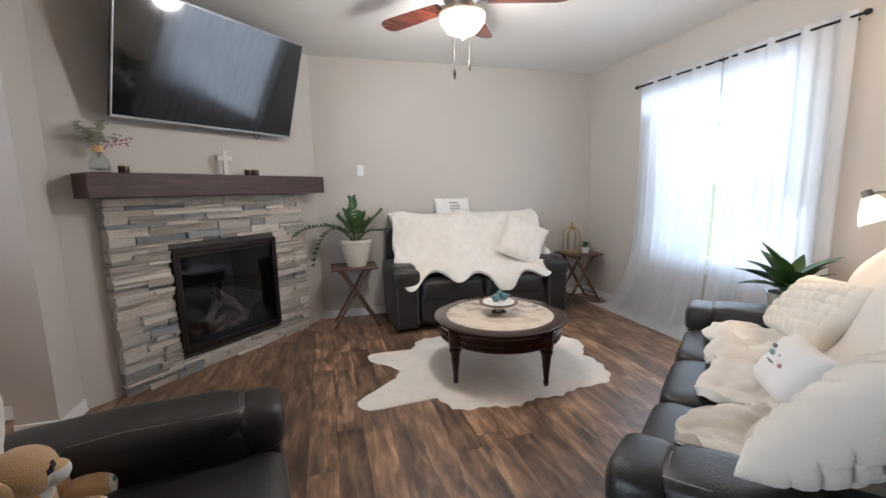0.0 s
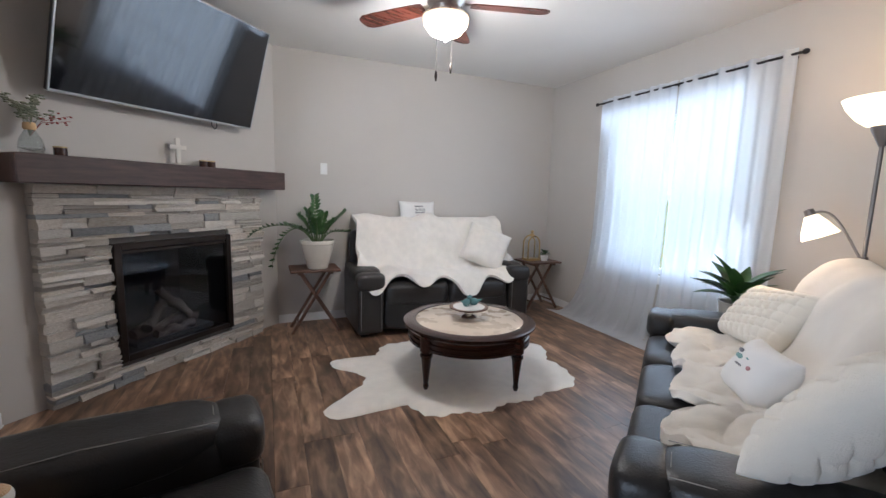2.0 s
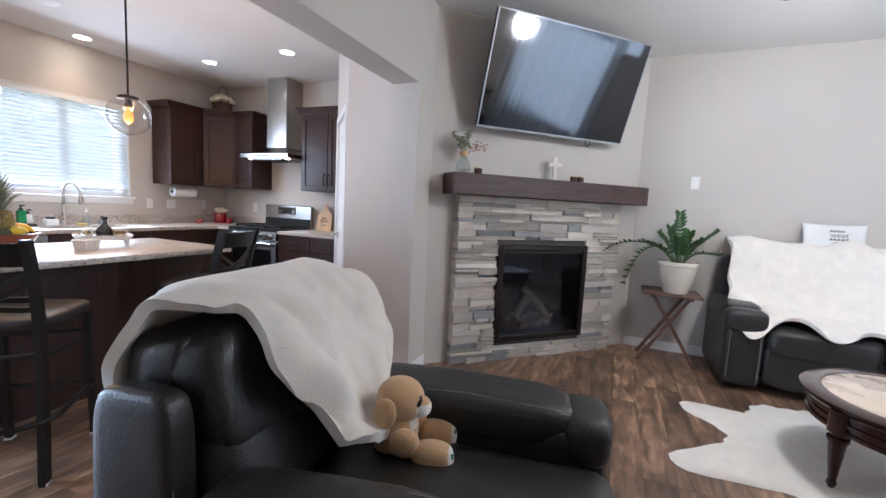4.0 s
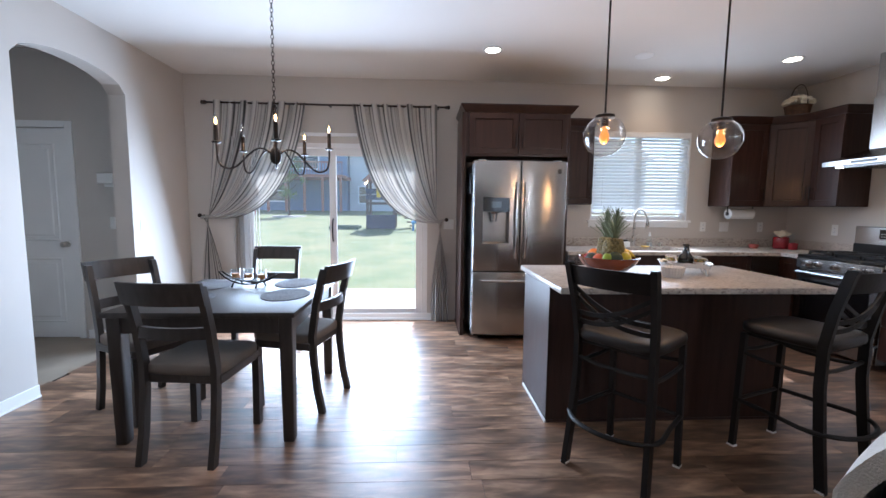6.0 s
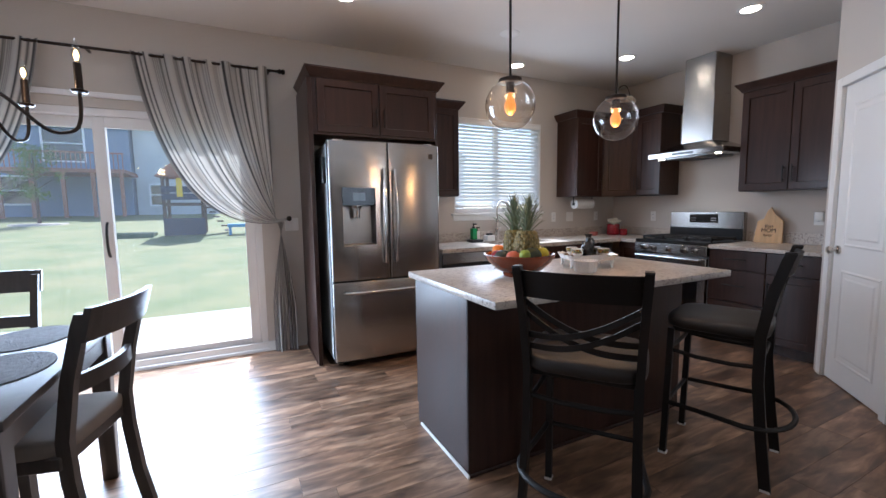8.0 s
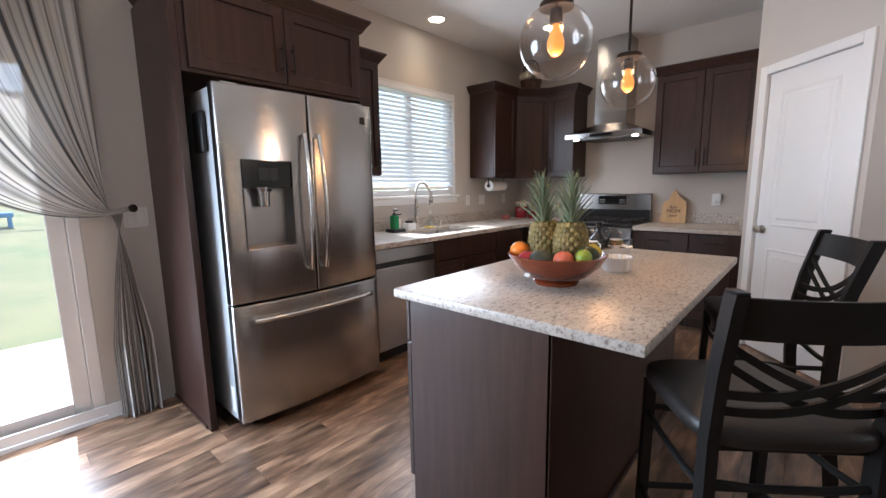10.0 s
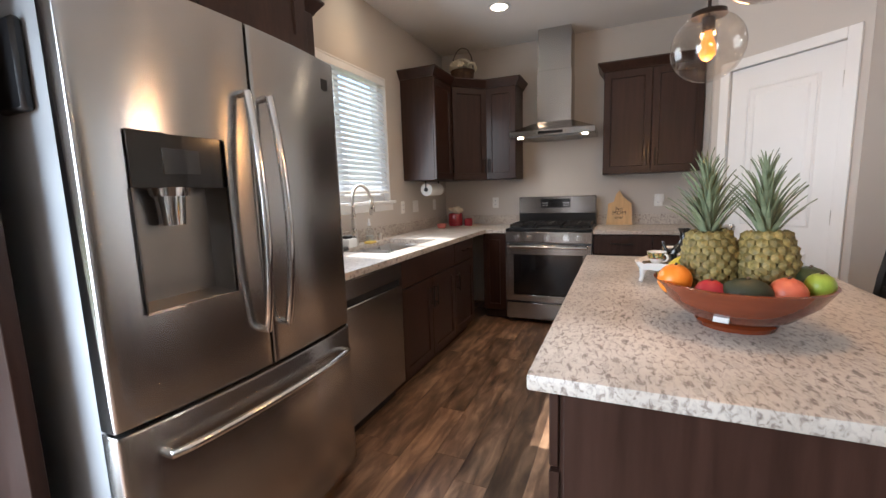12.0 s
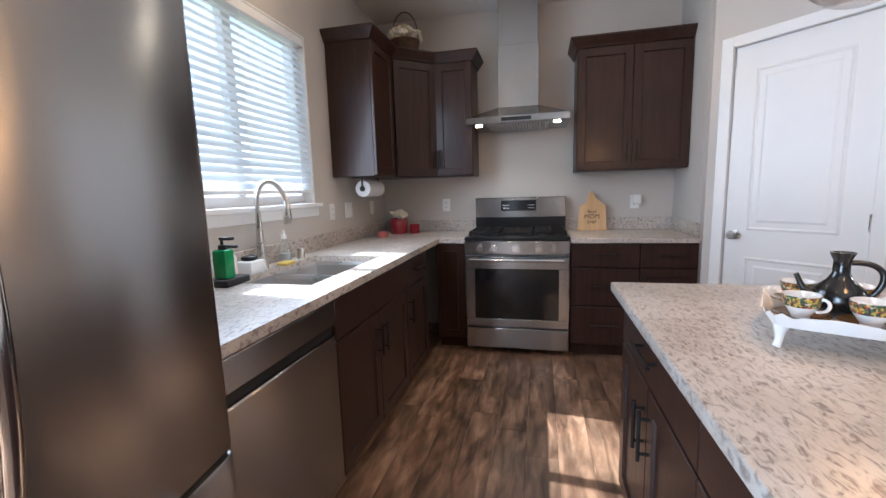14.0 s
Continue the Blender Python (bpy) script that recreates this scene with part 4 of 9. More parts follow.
# fridge surround
c = carcass(WEST(-4.605, 0.70), 1.055, 0.595, 1.84, ut, "dark espresso cabinet above the refrigerator with crown moulding", crown=(1, 1))
shaker(c, 0.03, 0.5275, 1.855, 2.262, handle="R")
shaker(c, 0.5275, 1.025, 1.855, 2.262, handle="L")
side = thing("end_cabinet", WEST(-4.60, 0.665), "tall dark espresso panel beside the refrigerator", "cabinet")
boxpart("panel", (0, 0.034, 0, 0.60, 0, ut - 0.012), CAB, side, bev=0.002)
boxpart("toe_strip", (-0.006, 0, 0.05, 0.60, 0, 0.02), CAB, side)
side2 = thing("end_cabinet", WEST(-4.60, 1.735), "tall dark espresso panel beside the refrigerator", "cabinet")
boxpart("panel", (0, 0.019, 0, 0.60, 0, 1.838), CAB, side2, bev=0.002)
c = carcass(WEST(-4.88, 1.757), 0.36, 0.32, ub, 2.215, "narrow dark espresso wall cabinet beside the window", crown=(0, 1))
shaker(c, 0.0, 0.36, ub + 0.005, 2.205, handle="R")

# base run along the west wall
c = carcass(WEST(FX, 2.36), 0.86, 0.64, 0, 0.66, "dark espresso sink base cabinet with two doors", toe=True)
boxpart("front_rail", (0, 0.86, 0, 0.02, 0.66, CH - CT), CAB, c)
for xs_ in ((0, 0.016), (0.844, 0.86)):
    boxpart("side_rail", (*xs_, 0.02, 0.64, 0.66, CH - CT), CAB, c)
shaker(c, 0, 0.86, 0.68, 0.85, "drawer_front", flat=True)
shaker(c, 0, 0.43, 0.105, 0.675, handle="R")
shaker(c, 0.43, 0.86, 0.105, 0.675, handle="L")
c = carcass(WEST(FX, 3.222), 0.50, 0.64, 0, CH - CT, "dark espresso base cabinet with drawer and door", toe=True)
shaker(c, 0, 0.44, 0.68, 0.85, "drawer_front", "H", True)
shaker(c, 0, 0.44, 0.105, 0.675, handle="L")
c = carcass(NORTH(-4.553, 4.04), 0.225, 0.62, 0, CH - CT, "dark espresso corner base cabinet", toe=True)
shaker(c, 0.0, 0.225, 0.105, 0.85)
c = carcass(NORTH(-3.552, 4.04), 0.46, 0.62, 0, CH - CT, "dark espresso three-drawer base cabinet", toe=True)
for z0, z1 in ((0.68, 0.85), (0.395, 0.675), (0.105, 0.39)):
    shaker(c, 0, 0.46, z0, z1, "drawer_front", "H", True)
c = carcass(NORTH(-3.090, 4.04), 0.365, 0.62, 0, CH - CT, "dark espresso base cabinet with drawer and door", toe=True)
shaker(c, 0, 0.365, 0.68, 0.85, "drawer_front", "H", True)
shaker(c, 0, 0.365, 0.105, 0.675, handle="L")

# wall cabinets
c = carcass(WEST(-4.88, 3.66), 0.42, 0.315, ub, ut, "dark espresso wall cabinet beside the window", crown=(1, 0))
shaker(c, 0, 0.40, ub + 0.005, ut - 0.018, handle="R")
c = carcass(NORTH(-4.60, 4.345), 0.30, 0.31, ub, ut, "dark espresso wall cabinet beside the range hood", crown=(0, 1))
shaker(c, 0, 0.30, ub + 0.005, ut - 0.018, handle="L")
corner = thing("cabinet", Matrix.Translation((-4.88, 4.085, 0)) @ pose(0, 0, 0, 0, 0, 43), "dark espresso corner wall cabinet", "cabinet", "kitchen cabinets")
cl = 0.382
bm = B()
v = []
for z in (ub, ut):
    v.append([bm.verts.new(p) for p in ((0, 0, z), (cl, 0, z), (cl + 0.20, 0.20, z), (cl / 2, 0.48, z), (-0.20, 0.22, z))])
for i in range(5):
    bm.faces.new((v[0][i], v[0][(i + 1) % 5], v[1][(i + 1) % 5], v[1][i]))
bm.faces.new(v[0][::-1])
bm.faces.new(v[1])
part("body", bm, CAB, corner, smooth=0)
shaker(corner, 0.008, cl - 0.008, ub + 0.005, ut - 0.018, handle="R")
bm = B()
ring = []
for k, z in ((0.0, ut - 0.012), (0.012, ut - 0.012), (0.02, ut + 0.004), (0.05, ut + 0.046), (0.055, ut + 0.05), (0.055, ut + 0.062), (0.0, ut + 0.062)):
    ring.append([bm.verts.new(p) for p in ((-0.03, -k - 0.003, z), (cl + 0.03, -k - 0.003, z), (cl + 0.03, 0.12, z), (-0.03, 0.12, z))])
for a, b in zip(ring, ring[1:]):
    bm.faces.new((a[0], a[1], b[1], b[0]))
bm.faces.new(ring[-1])
part("crown", bm, CAB, corner, smooth=0)
c = carcass(NORTH(-3.50, 4.345), 0.775, 0.31, ub, ut, "dark espresso two-door wall cabinet", crown=(1, 0))
shaker(c, 0, 0.3875, ub + 0.005, ut - 0.018, handle="R")
shaker(c, 0.3875, 0.775, ub + 0.005, ut - 0.018, handle="L")

# ---------- worktops ----------
SINK = (-5.08, -4.66, 2.42, 3.16)
top1 = thing("worktop", Matrix.Translation((0, 0, 0)), "speckled quartz worktop along the window wall", "worktop")
bm = B()
x0, x1 = XW + 0.002, -4.525
y0, y1 = 1.757, YK - 0.002
zt, zb = CH, CH - CT
for d in ((x0, SINK[0], y0, y1), (SINK[1], x1, y0, y1), (SINK[0], SINK[1], y0, SINK[2]), (SINK[0], SINK[1], SINK[3], y1), (x1, -4.328, 4.005, y1)):
    box(bm, *d, zb, zt)
bmesh.ops.remove_doubles(bm, verts=bm.verts, dist=0.0005)
part("slab", bm, QUARTZ, top1, smooth=0)
boxpart("backsplash", (XW + 0.002, XW + 0.022, 1.757, YK - 0.024, CH, CH + 0.10), QUARTZ, top1, bev=0.002)
boxpart("backsplash", (XW + 0.002, -4.328, YK - 0.022, YK - 0.002, CH, CH + 0.10), QUARTZ, top1, bev=0.002)
top2 = thing("worktop", Matrix.Translation((0, 0, 0)), "speckled quartz worktop beside the range", "worktop")
boxpart("slab", (-3.554, -2.722, 4.005, YK - 0.002, zb, zt), QUARTZ, top2, bev=0.004)
boxpart("backsplash", (-3.554, -2.722, YK - 0.022, YK - 0.002, CH, CH + 0.10), QUARTZ, top2, bev=0.002)
boxpart("backsplash", (-2.742, -2.722, 4.04, YK - 0.024, CH, CH + 0.10), QUARTZ, top2, bev=0.002)

sink = thing("sink", Matrix.Translation((SINK[0], SINK[2], CH - CT)), "stainless steel double-bowl undermount sink", "sink")
sw, sl = SINK[1] - SINK[0], SINK[3] - SINK[2]
for a, b in ((0, 0.34), (0.36, sl)):
    bm = B()
    rings = []
    for k, z in ((-0.012, 0.0), (0.0, 0.0), (0.006, -0.02), (0.016, -0.15), (0.035, -0.17)):
        rings.append([bm.verts.new(p) for p in ((k, a + k, z), (sw - k, a + k, z), (sw - k, b - k, z), (k, b - k, z))])
    for p, q in zip(rings, rings[1:]):
        for i in range(4):
            bm.faces.new((p[i], p[(i + 1) % 4], q[(i + 1) % 4], q[i]))
    bm.faces.new(rings[-1])
    bw = part("bowl", bm, SINKSTEEL, sink, smooth=0)
    bm = B()
    lathe(bm, [(0, -0.168), (0.03, -0.168), (0.04, -0.166), (0.042, -0.17)], 18, at=(sw / 2, (a + b) / 2, 0))
    part("drain", bm, CHROME, bw)
boxpart("divider", (0.0, sw, 0.34, 0.36, -0.06, -0.004), SINKSTEEL, sink, bev=0.004)

fau = thing("faucet", Matrix.Translation((-5.125, 2.74, CH)) @ pose(0, 0, 0, 0, 0, 48), "brushed nickel gooseneck pull-down faucet", "faucet")
bm = B()
lathe(bm, [(0.030, 0), (0.029, 0.010), (0.026, 0.03), (0.020, 0.12), (0.015, 0.22), (0.013, 0.26)], 20)
tube(bm, [(0, 0, 0.25), (0, 0, 0.31)] + curve((0, 0, 0.33), (0.005, 0, 0.46), (0.10, 0, 0.47), (0.135, 0, 0.34), 14), 0.012, 10)
part("spout", bm, NICKEL, fau)
bm = B()
lathe(bm, [(0, 0.0), (0.020, 0.0), (0.022, 0.03), (0.017, 0.10), (0.012, 0.135)], 16, at=(0.140, 0, 0.215))
part("spray_head", bm, NICKEL, fau)
bm = B()
tube(bm, [(0, 0.016, 0.10), (0, 0.05, 0.105), (0.03, 0.10, 0.14)], [0.010, 0.009, 0.006], 8)
part("lever", bm, NICKEL, fau)

# ---------- refrigerator ----------
FR = WEST(-4.385, 0.765)
fw_, fz = 0.91, 1.775
fr = thing("refrigerator", FR, "stainless French-door refrigerator with ice dispenser", "refrigerator")
bm = B()
box(bm, 0.004, fw_ - 0.004, 0.10, 0.70, 0.06, fz - 0.012, bev=0.006)
part("cabinet", bm, GREYMETAL, fr, "grey painted case")
for x in (0.05, fw_ - 0.11):
    bm = B()
    cyl(bm, (x + 0.03, 0.14, 0.03), (x + 0.06, 0.14, 0.03), 0.03, seg=14)
    part("roller", bm, BLACK, fr)
boxpart("kick_grille", (0.03, fw_ - 0.03, 0.12, 0.16, 0.025, 0.062), BLACK, fr)
for x in (0.045, fw_ - 0.125):
    boxpart("hinge_cover", (x, x + 0.08, 0.06, 0.20, fz - 0.014, fz + 0.012), GREYMETAL, fr, bev=0.006)


def bowed(bm, x0, x1, z0, z1, xa, xb, depth=0.10, bow=0.035, r=0.012, n=18, hole=None):
    """A door front bowed over the full width xa..xb: thick slab with rounded edges."""
    def face_y(x):
        k = (x - (xa + xb) / 2) / ((xb - xa) / 2)
        return bow * k * k
    cols = [x0 + (x1 - x0) * i / n for i in range(n + 1)]
    def edge(x):
        e = min(x - x0, x1 - x)
        return r - math.sqrt(max(0, r * r - (r - min(e, r)) ** 2))
    cols = sorted(set(cols + [x0 + r * 0.15, x0 + r * 0.5, x0 + r, x1 - r * 0.15, x1 - r * 0.5, x1 - r]))
    rows = [z0, z0 + r * 0.3, z0 + r] + ([hole[2], hole[3]] if hole else []) + [z1 - r, z1 - r * 0.3, z1]
    if hole:
        cols = sorted(set(cols + [hole[0], hole[1]]))
    def ez(z):
        e = min(z - z0, z1 - z)
        return r - math.sqrt(max(0, r * r - (r - min(e, r)) ** 2))
    f = [[bm.verts.new((x, face_y(x) + max(edge(x), ez(z)), z)) for x in cols] for z in rows]
    for j in range(len(rows) - 1):
        for i in range(len(cols) - 1):
            if hole and hole[0] <= (cols[i] + cols[i + 1]) / 2 <= hole[1] and hole[2] <= (rows[j] + rows[j + 1]) / 2 <= hole[3]:
                continue
            bm.faces.new((f[j][i], f[j][i + 1], f[j + 1][i + 1], f[j + 1][i]))
    bk = [[bm.verts.new((x, depth, z)) for x in (x0, x1)] for z in (z0, z1)]
    bm.faces.new([bk[0][0]] + [v for v in f[0]] + [bk[0][1]])
    bm.faces.new([bk[1][1]] + [v for v in f[-1][::-1]] + [bk[1][0]])
    bm.faces.new([bk[0][0], bk[1][0]] + [f[j][0] for j in range(len(rows) - 1, -1, -1)])
    bm.faces.new([bk[1][1], bk[0][1]] + [f[j][-1] for j in range(len(rows))])
    bm.faces.new((bk[0][1], bk[0][0], bk[1][0], bk[1][1]))


mid_ = fw_ / 2
zs = 0.70
DISP = (0.095, 0.345, 0.98, 1.42)
bm = B()
bowed(bm, 0, mid_ - 0.003, zs + 0.004, fz, 0, fw_, hole=DISP)
ld = part("left_door", bm, STEEL, fr, smooth=30)
bm = B()
bowed(bm, mid_ + 0.003, fw_, zs + 0.004, fz, 0, fw_)
rd = part("right_door", bm, STEEL, fr, smooth=30)
bm = B()
bowed(bm, 0, fw_, 0.065, zs - 0.004, 0, fw_, n=24)
fd = part("freezer_drawer", bm, STEEL, fr, smooth=30)
for sx, dd in ((-1, ld), (1, rd)):
    x = mid_ + sx * 0.042
    bm = B()
    tube(bm, [(x, 0.0, zs + 0.14)] + curve((x + sx * 0.002, -0.030, zs + 0.14), (x + sx * 0.006, -0.075, zs + 0.35), (x + sx * 0.006, -0.075, zs + 0.60), (x, -0.030, zs + 0.86), 14) + [(x, 0.0, zs + 0.86)], 0.0125, 10)
    part("handle", bm, CHROME, dd, "curved steel bar handle")
bm = B()
tube(bm, [(0.09, 0.02, 0.615)] + curve((0.09, -0.02, 0.615), (0.25, -0.062, 0.615), (fw_ - 0.25, -0.062, 0.615), (fw_ - 0.09, -0.02, 0.615), 16) + [(fw_ - 0.09, 0.02, 0.615)], 0.0125, 10)
part("handle", bm, CHROME, fd, "curved steel bar handle")
# dispenser recess
disp = part("dispenser", (lambda b: (box(b, DISP[0] - 0.004, DISP[1] + 0.004, 0.0125, 0.017, 1.285, DISP[3] + 0.004, bev=0.002), b)[1])(B()), BLACKGLASS, fr, "black glass water and ice dispenser panel")
bm = B()
rings = []
for k, y in ((-0.006, 0.012), (0.0, 0.014), (0.012, 0.085), ):
    rings.append([bm.verts.new(p) for p in ((DISP[0] + k, y, DISP[2] + k), (DISP[1] - k, y, DISP[2] + k), (DISP[1] - k, y, 1.287), (DISP[0] + k, y, 1.287))])
for a, b in zip(rings, rings[1:]):
    for i in range(4):
        bm.faces.new((a[i], a[(i + 1) % 4], b[(i + 1) % 4], b[i]))
bm.faces.new(rings[-1])
part("recess", bm, DARKSTEEL, disp, smooth=0)
bm = B()
cyl(bm, (0.20, 0.045, 1.19), (0.20, 0.045, 1.275), 0.030, 0.036, 18)
cyl(bm, (0.20, 0.045, 1.265), (0.20, 0.045, 1.287), 0.045, 0.05, 18)
part("ice_chute", bm, CHROME, disp)
bm = B()
box(bm, 0.17, 0.27, 0.010, 0.0126, 1.32, 1.385, bev=0.001)
part("touch_display", bm, TVSCREEN, disp)
boxpart("badge", (fw_ - 0.115, fw_ - 0.06, 0.0215, 0.0265, fz - 0.115, fz - 0.075), BLACK, fr, m=None)
bm = B()
box(bm, -0.022, 0.003, 0.16, 0.28, 1.46, 1.66, bev=0.008)
part("side_holder", bm, BLACK, fr, "dark magnetic holder on the side")
boxpart("sticker", (0.0025, 0.0038, 0.13, 0.17, 0.10, 0.24), PLASTICWHITE, fr)

# ---------- dishwasher ----------
dw = thing("dishwasher", WEST(FX, 1.757), "stainless dishwasher with a pocket handle", "dishwasher")
boxpart("tub", (0.003, 0.597, 0.0, 0.58, 0.10, CH - CT - 0.004), GREYMETAL, dw)
bm = B()
box(bm, 0.003, 0.597, -0.024, -0.001, 0.105, 0.715, bev=0.005)
part("door_panel", bm, STEEL, dw)
bm = B()
box(bm, 0.003, 0.597, -0.024, -0.001, 0.752, 0.848, bev=0.004)
part("control_strip", bm, STEEL, dw)
boxpart("pocket_handle", (0.003, 0.597, -0.006, -0.001, 0.715, 0.752), BLACK, dw)
boxpart("kick_plate", (0.003, 0.597, 0.055, 0.07, 0.0, 0.10), BLACK, dw)

# ---------- range ----------
rg = thing("range", Matrix.Translation((-4.324, 4.0, 0)), "stainless freestanding gas range with black grates", "range")
rw = 0.766
boxpart("body", (0.0, rw, 0.035, 0.63, 0.05, 0.895), GREYMETAL, rg, bev=0.003)
bm = B()
box(bm, 0.004, rw - 0.004, 0.0, 0.034, 0.045, 0.205, bev=0.006)
part("storage_drawer", bm, STEEL, rg)
bm = B()
fx = 0.075
box(bm, 0.004, rw - 0.004, -0.006, 0.034, 0.66, 0.755, bev=0.005)
box(bm, 0.004, rw - 0.004, -0.006, 0.034, 0.215, 0.28, bev=0.005)
box(bm, 0.004, fx, -0.0055, 0.034, 0.279, 0.661)
box(bm, rw - fx, rw - 0.004, -0.0055, 0.034, 0.279, 0.661)
od = part("oven_door", bm, STEEL, rg)
boxpart("oven_window", (fx, rw - fx, -0.003, 0.02, 0.28, 0.66), BLACKGLASS, od)
bm = B()
tube(bm, [(0.04, -0.045, 0.735), (rw - 0.04, -0.045, 0.735)], 0.013, 10)
for x in (0.07, rw - 0.07):
    cyl(bm, (x, 0.0, 0.735), (x, -0.045, 0.735), 0.010, seg=10)
part("oven_handle", bm, CHROME, od)
bm = B()
vs = box(bm, 0.0, rw, -0.008, 0.05, 0.77, 0.872, bev=0.005)
part("control_panel", bm, STEEL, rg)
for x in (0.11, 0.215, 0.383, 0.55, 0.655):
    bm = B()
    cyl(bm, (x, -0.008, 0.82), (x, -0.016, 0.82), 0.030, seg=20)
    cyl(bm, (x, -0.014, 0.82), (x, -0.046, 0.82), 0.024, 0.021, 20)
    box(bm, x - 0.004, x + 0.004, -0.052, -0.044, 0.80, 0.84, bev=0.001)
    part("knob", bm, CHROME, rg)
boxpart("cooktop", (0.0, rw, -0.004, 0.575, 0.873, 0.902), BLACK, rg, bev=0.006)
for gx in (0.135, 0.383, 0.631):
    bm = B()
    for y in (0.10, 0.49):
        box(bm, gx - 0.115, gx + 0.115, y - 0.007, y + 0.007, 0.915, 0.935, bev=0.002)
    for x in (gx - 0.108, gx + 0.108):
        box(bm, x - 0.007, x + 0.007, 0.10, 0.49, 0.915, 0.935, bev=0.002)
    for y in (0.20, 0.295, 0.39):
        box(bm, gx - 0.11, gx + 0.11, y - 0.005, y + 0.005, 0.917, 0.938, bev=0.002)
    box(bm, gx - 0.005, gx + 0.005, 0.105, 0.485, 0.917, 0.938, bev=0.002)
    for x in (gx - 0.108, gx + 0.108):
        for y in (0.10, 0.49):
            box(bm, x - 0.008, x + 0.008, y - 0.008, y + 0.008, 0.900, 0.918)
    part("grate", bm, IRON, rg, "black cast-iron grate")
for gx, y in ((0.135, 0.19), (0.135, 0.40), (0.383, 0.295), (0.631, 0.19), (0.631, 0.40)):
    bm = B()
    cyl(bm, (gx, y, 0.900), (gx, y, 0.912), 0.045, 0.040, 20)
    cyl(bm, (gx, y, 0.912), (gx, y, 0.918), 0.030, 0.028, 20)
    part("burner", bm, BLACK, rg)
bm = B()
box(bm, 0.0, rw, 0.575, 0.635, 0.88, 1.18, bev=0.006)
bg = part("backguard", bm, STEEL, rg)
boxpart("shadow_strip", (0.004, rw - 0.004, 0.568, 0.576, 0.902, 1.012), BLACK, rg)
boxpart("display", (0.225, 0.52, 0.5715, 0.576, 1.065, 1.155), BLACKGLASS, rg)
for i in range(10):
    for z in (1.085, 1.11):
        boxpart("button_mark", (0.24 + i * 0.012 + (0.15 if i > 4 else 0), 0.247 + i * 0.012 + (0.15 if i > 4 else 0), 0.5705, 0.572, z, z + 0.006), PLASTICWHITE, rg)

# ---------- range hood ----------
hd = thing("range_hood", Matrix.Translation((-4.324, 4.16, 0)), "stainless chimney range hood", "range hood")
bm = B()
box(bm, 0, rw, 0, 0.495, 1.745, 1.795, bev=0.002)
part("canopy_rim", bm, STEEL, hd)
bm = B()
cx = rw / 2
lo = [bm.verts.new(p) for p in ((0.004, 0.004, 1.795), (rw - 0.004, 0.004, 1.795), (rw - 0.004, 0.494, 1.795), (0.004, 0.494, 1.795))]
hi = [bm.verts.new(p) for p in ((cx - 0.155, 0.215, 1.895), (cx + 0.155, 0.215, 1.895), (cx + 0.155, 0.494, 1.895), (cx - 0.155, 0.494, 1.895))]
for i in range(4):
    bm.faces.new((lo[i], lo[(i + 1) % 4], hi[(i + 1) % 4], hi[i]))
part("canopy", bm, STEEL, hd, smooth=0)
boxpart("chimney_lower", (cx - 0.158, cx + 0.158, 0.212, 0.496, 1.89, 2.36), STEEL, hd, bev=0.002)
boxpart("chimney_upper", (cx - 0.152, cx + 0.152, 0.218, 0.496, 2.36, H - 0.003), STEEL, hd, bev=0.002)
boxpart("switch_panel", (0.27, 0.49, -0.003, 0.001, 1.757, 1.782), BLACKGLASS, hd)
bf = part("baffle_filter", (lambda b: (box(b, 0.15, rw - 0.15, 0.05, 0.45, 1.736, 1.744), b)[1])(B()), DARKSTEEL, hd)
for i in range(22):
    x = 0.16 + i * (rw - 0.32) / 21
    boxpart("baffle", (x - 0.004, x + 0.004, 0.06, 0.44, 1.728, 1.736), STEEL, bf)
for x in (0.09, rw - 0.09):
    bm = B()
    cyl(bm, (x, 0.09, 1.738), (x, 0.09, 1.7455), 0.026, seg=16)
    part("lamp_lens", bm, CANLENS, hd, "small lit lamp")
lamp("hood_light", "SPOT", look((-3.94, 4.28, 1.72), (-3.94, 4.30, 0.9)), 3, SOFT, 0.03, spot=120)

# ---------- island ----------
isl = thing("kitchen_island", Matrix.Translation((0, 0, 0)), "dark espresso kitchen island with drawers and overhanging top", "island")
IX0, IX1, IY0, IY1 = -3.465, -2.845, 1.045, 2.555
boxpart("body", (IX0 + 0.022, IX1 - 0.012, IY0 + 0.008, IY1 - 0.008, 0.10, CH - CT), CAB, isl)
boxpart("toe_kick", (IX0 + 0.075, IX1 - 0.02, IY0 + 0.02, IY1 - 0.02, 0, 0.10), CAB, isl)
boxpart("end_panel", (IX0 + 0.03, IX1, IY0 - 0.004, IY0 + 0.008, 0.0, CH - CT), CAB, isl, bev=0.002)
boxpart("end_panel", (IX0 + 0.03, IX1, IY1 - 0.008, IY1 + 0.004, 0.0, CH - CT), CAB, isl, bev=0.002)
boxpart("back_panel", (IX1 - 0.012, IX1 + 0.002, IY0 - 0.004, IY1 + 0.004, 0.0, CH - CT), CAB, isl, bev=0.002)
for d in ((IX0 + 0.08, IX1 + 0.016, IY0 - 0.016, IY0 - 0.004, 0, 0.018), (IX1 + 0.002, IX1 + 0.014, IY0 - 0.004, IY1 + 0.004, 0, 0.018)):
    boxpart("shoe_moulding", d, TRIM if d[2] < IY0 - 0.01 else CAB, isl, bev=0.004)
isf = thing("island_cabinet", Matrix.Translation((IX0 + 0.022, IY1, 0)) @ pose(0, 0, 0, 0, 0, -90), "dark espresso island drawers and doors facing the sink", "cabinet")
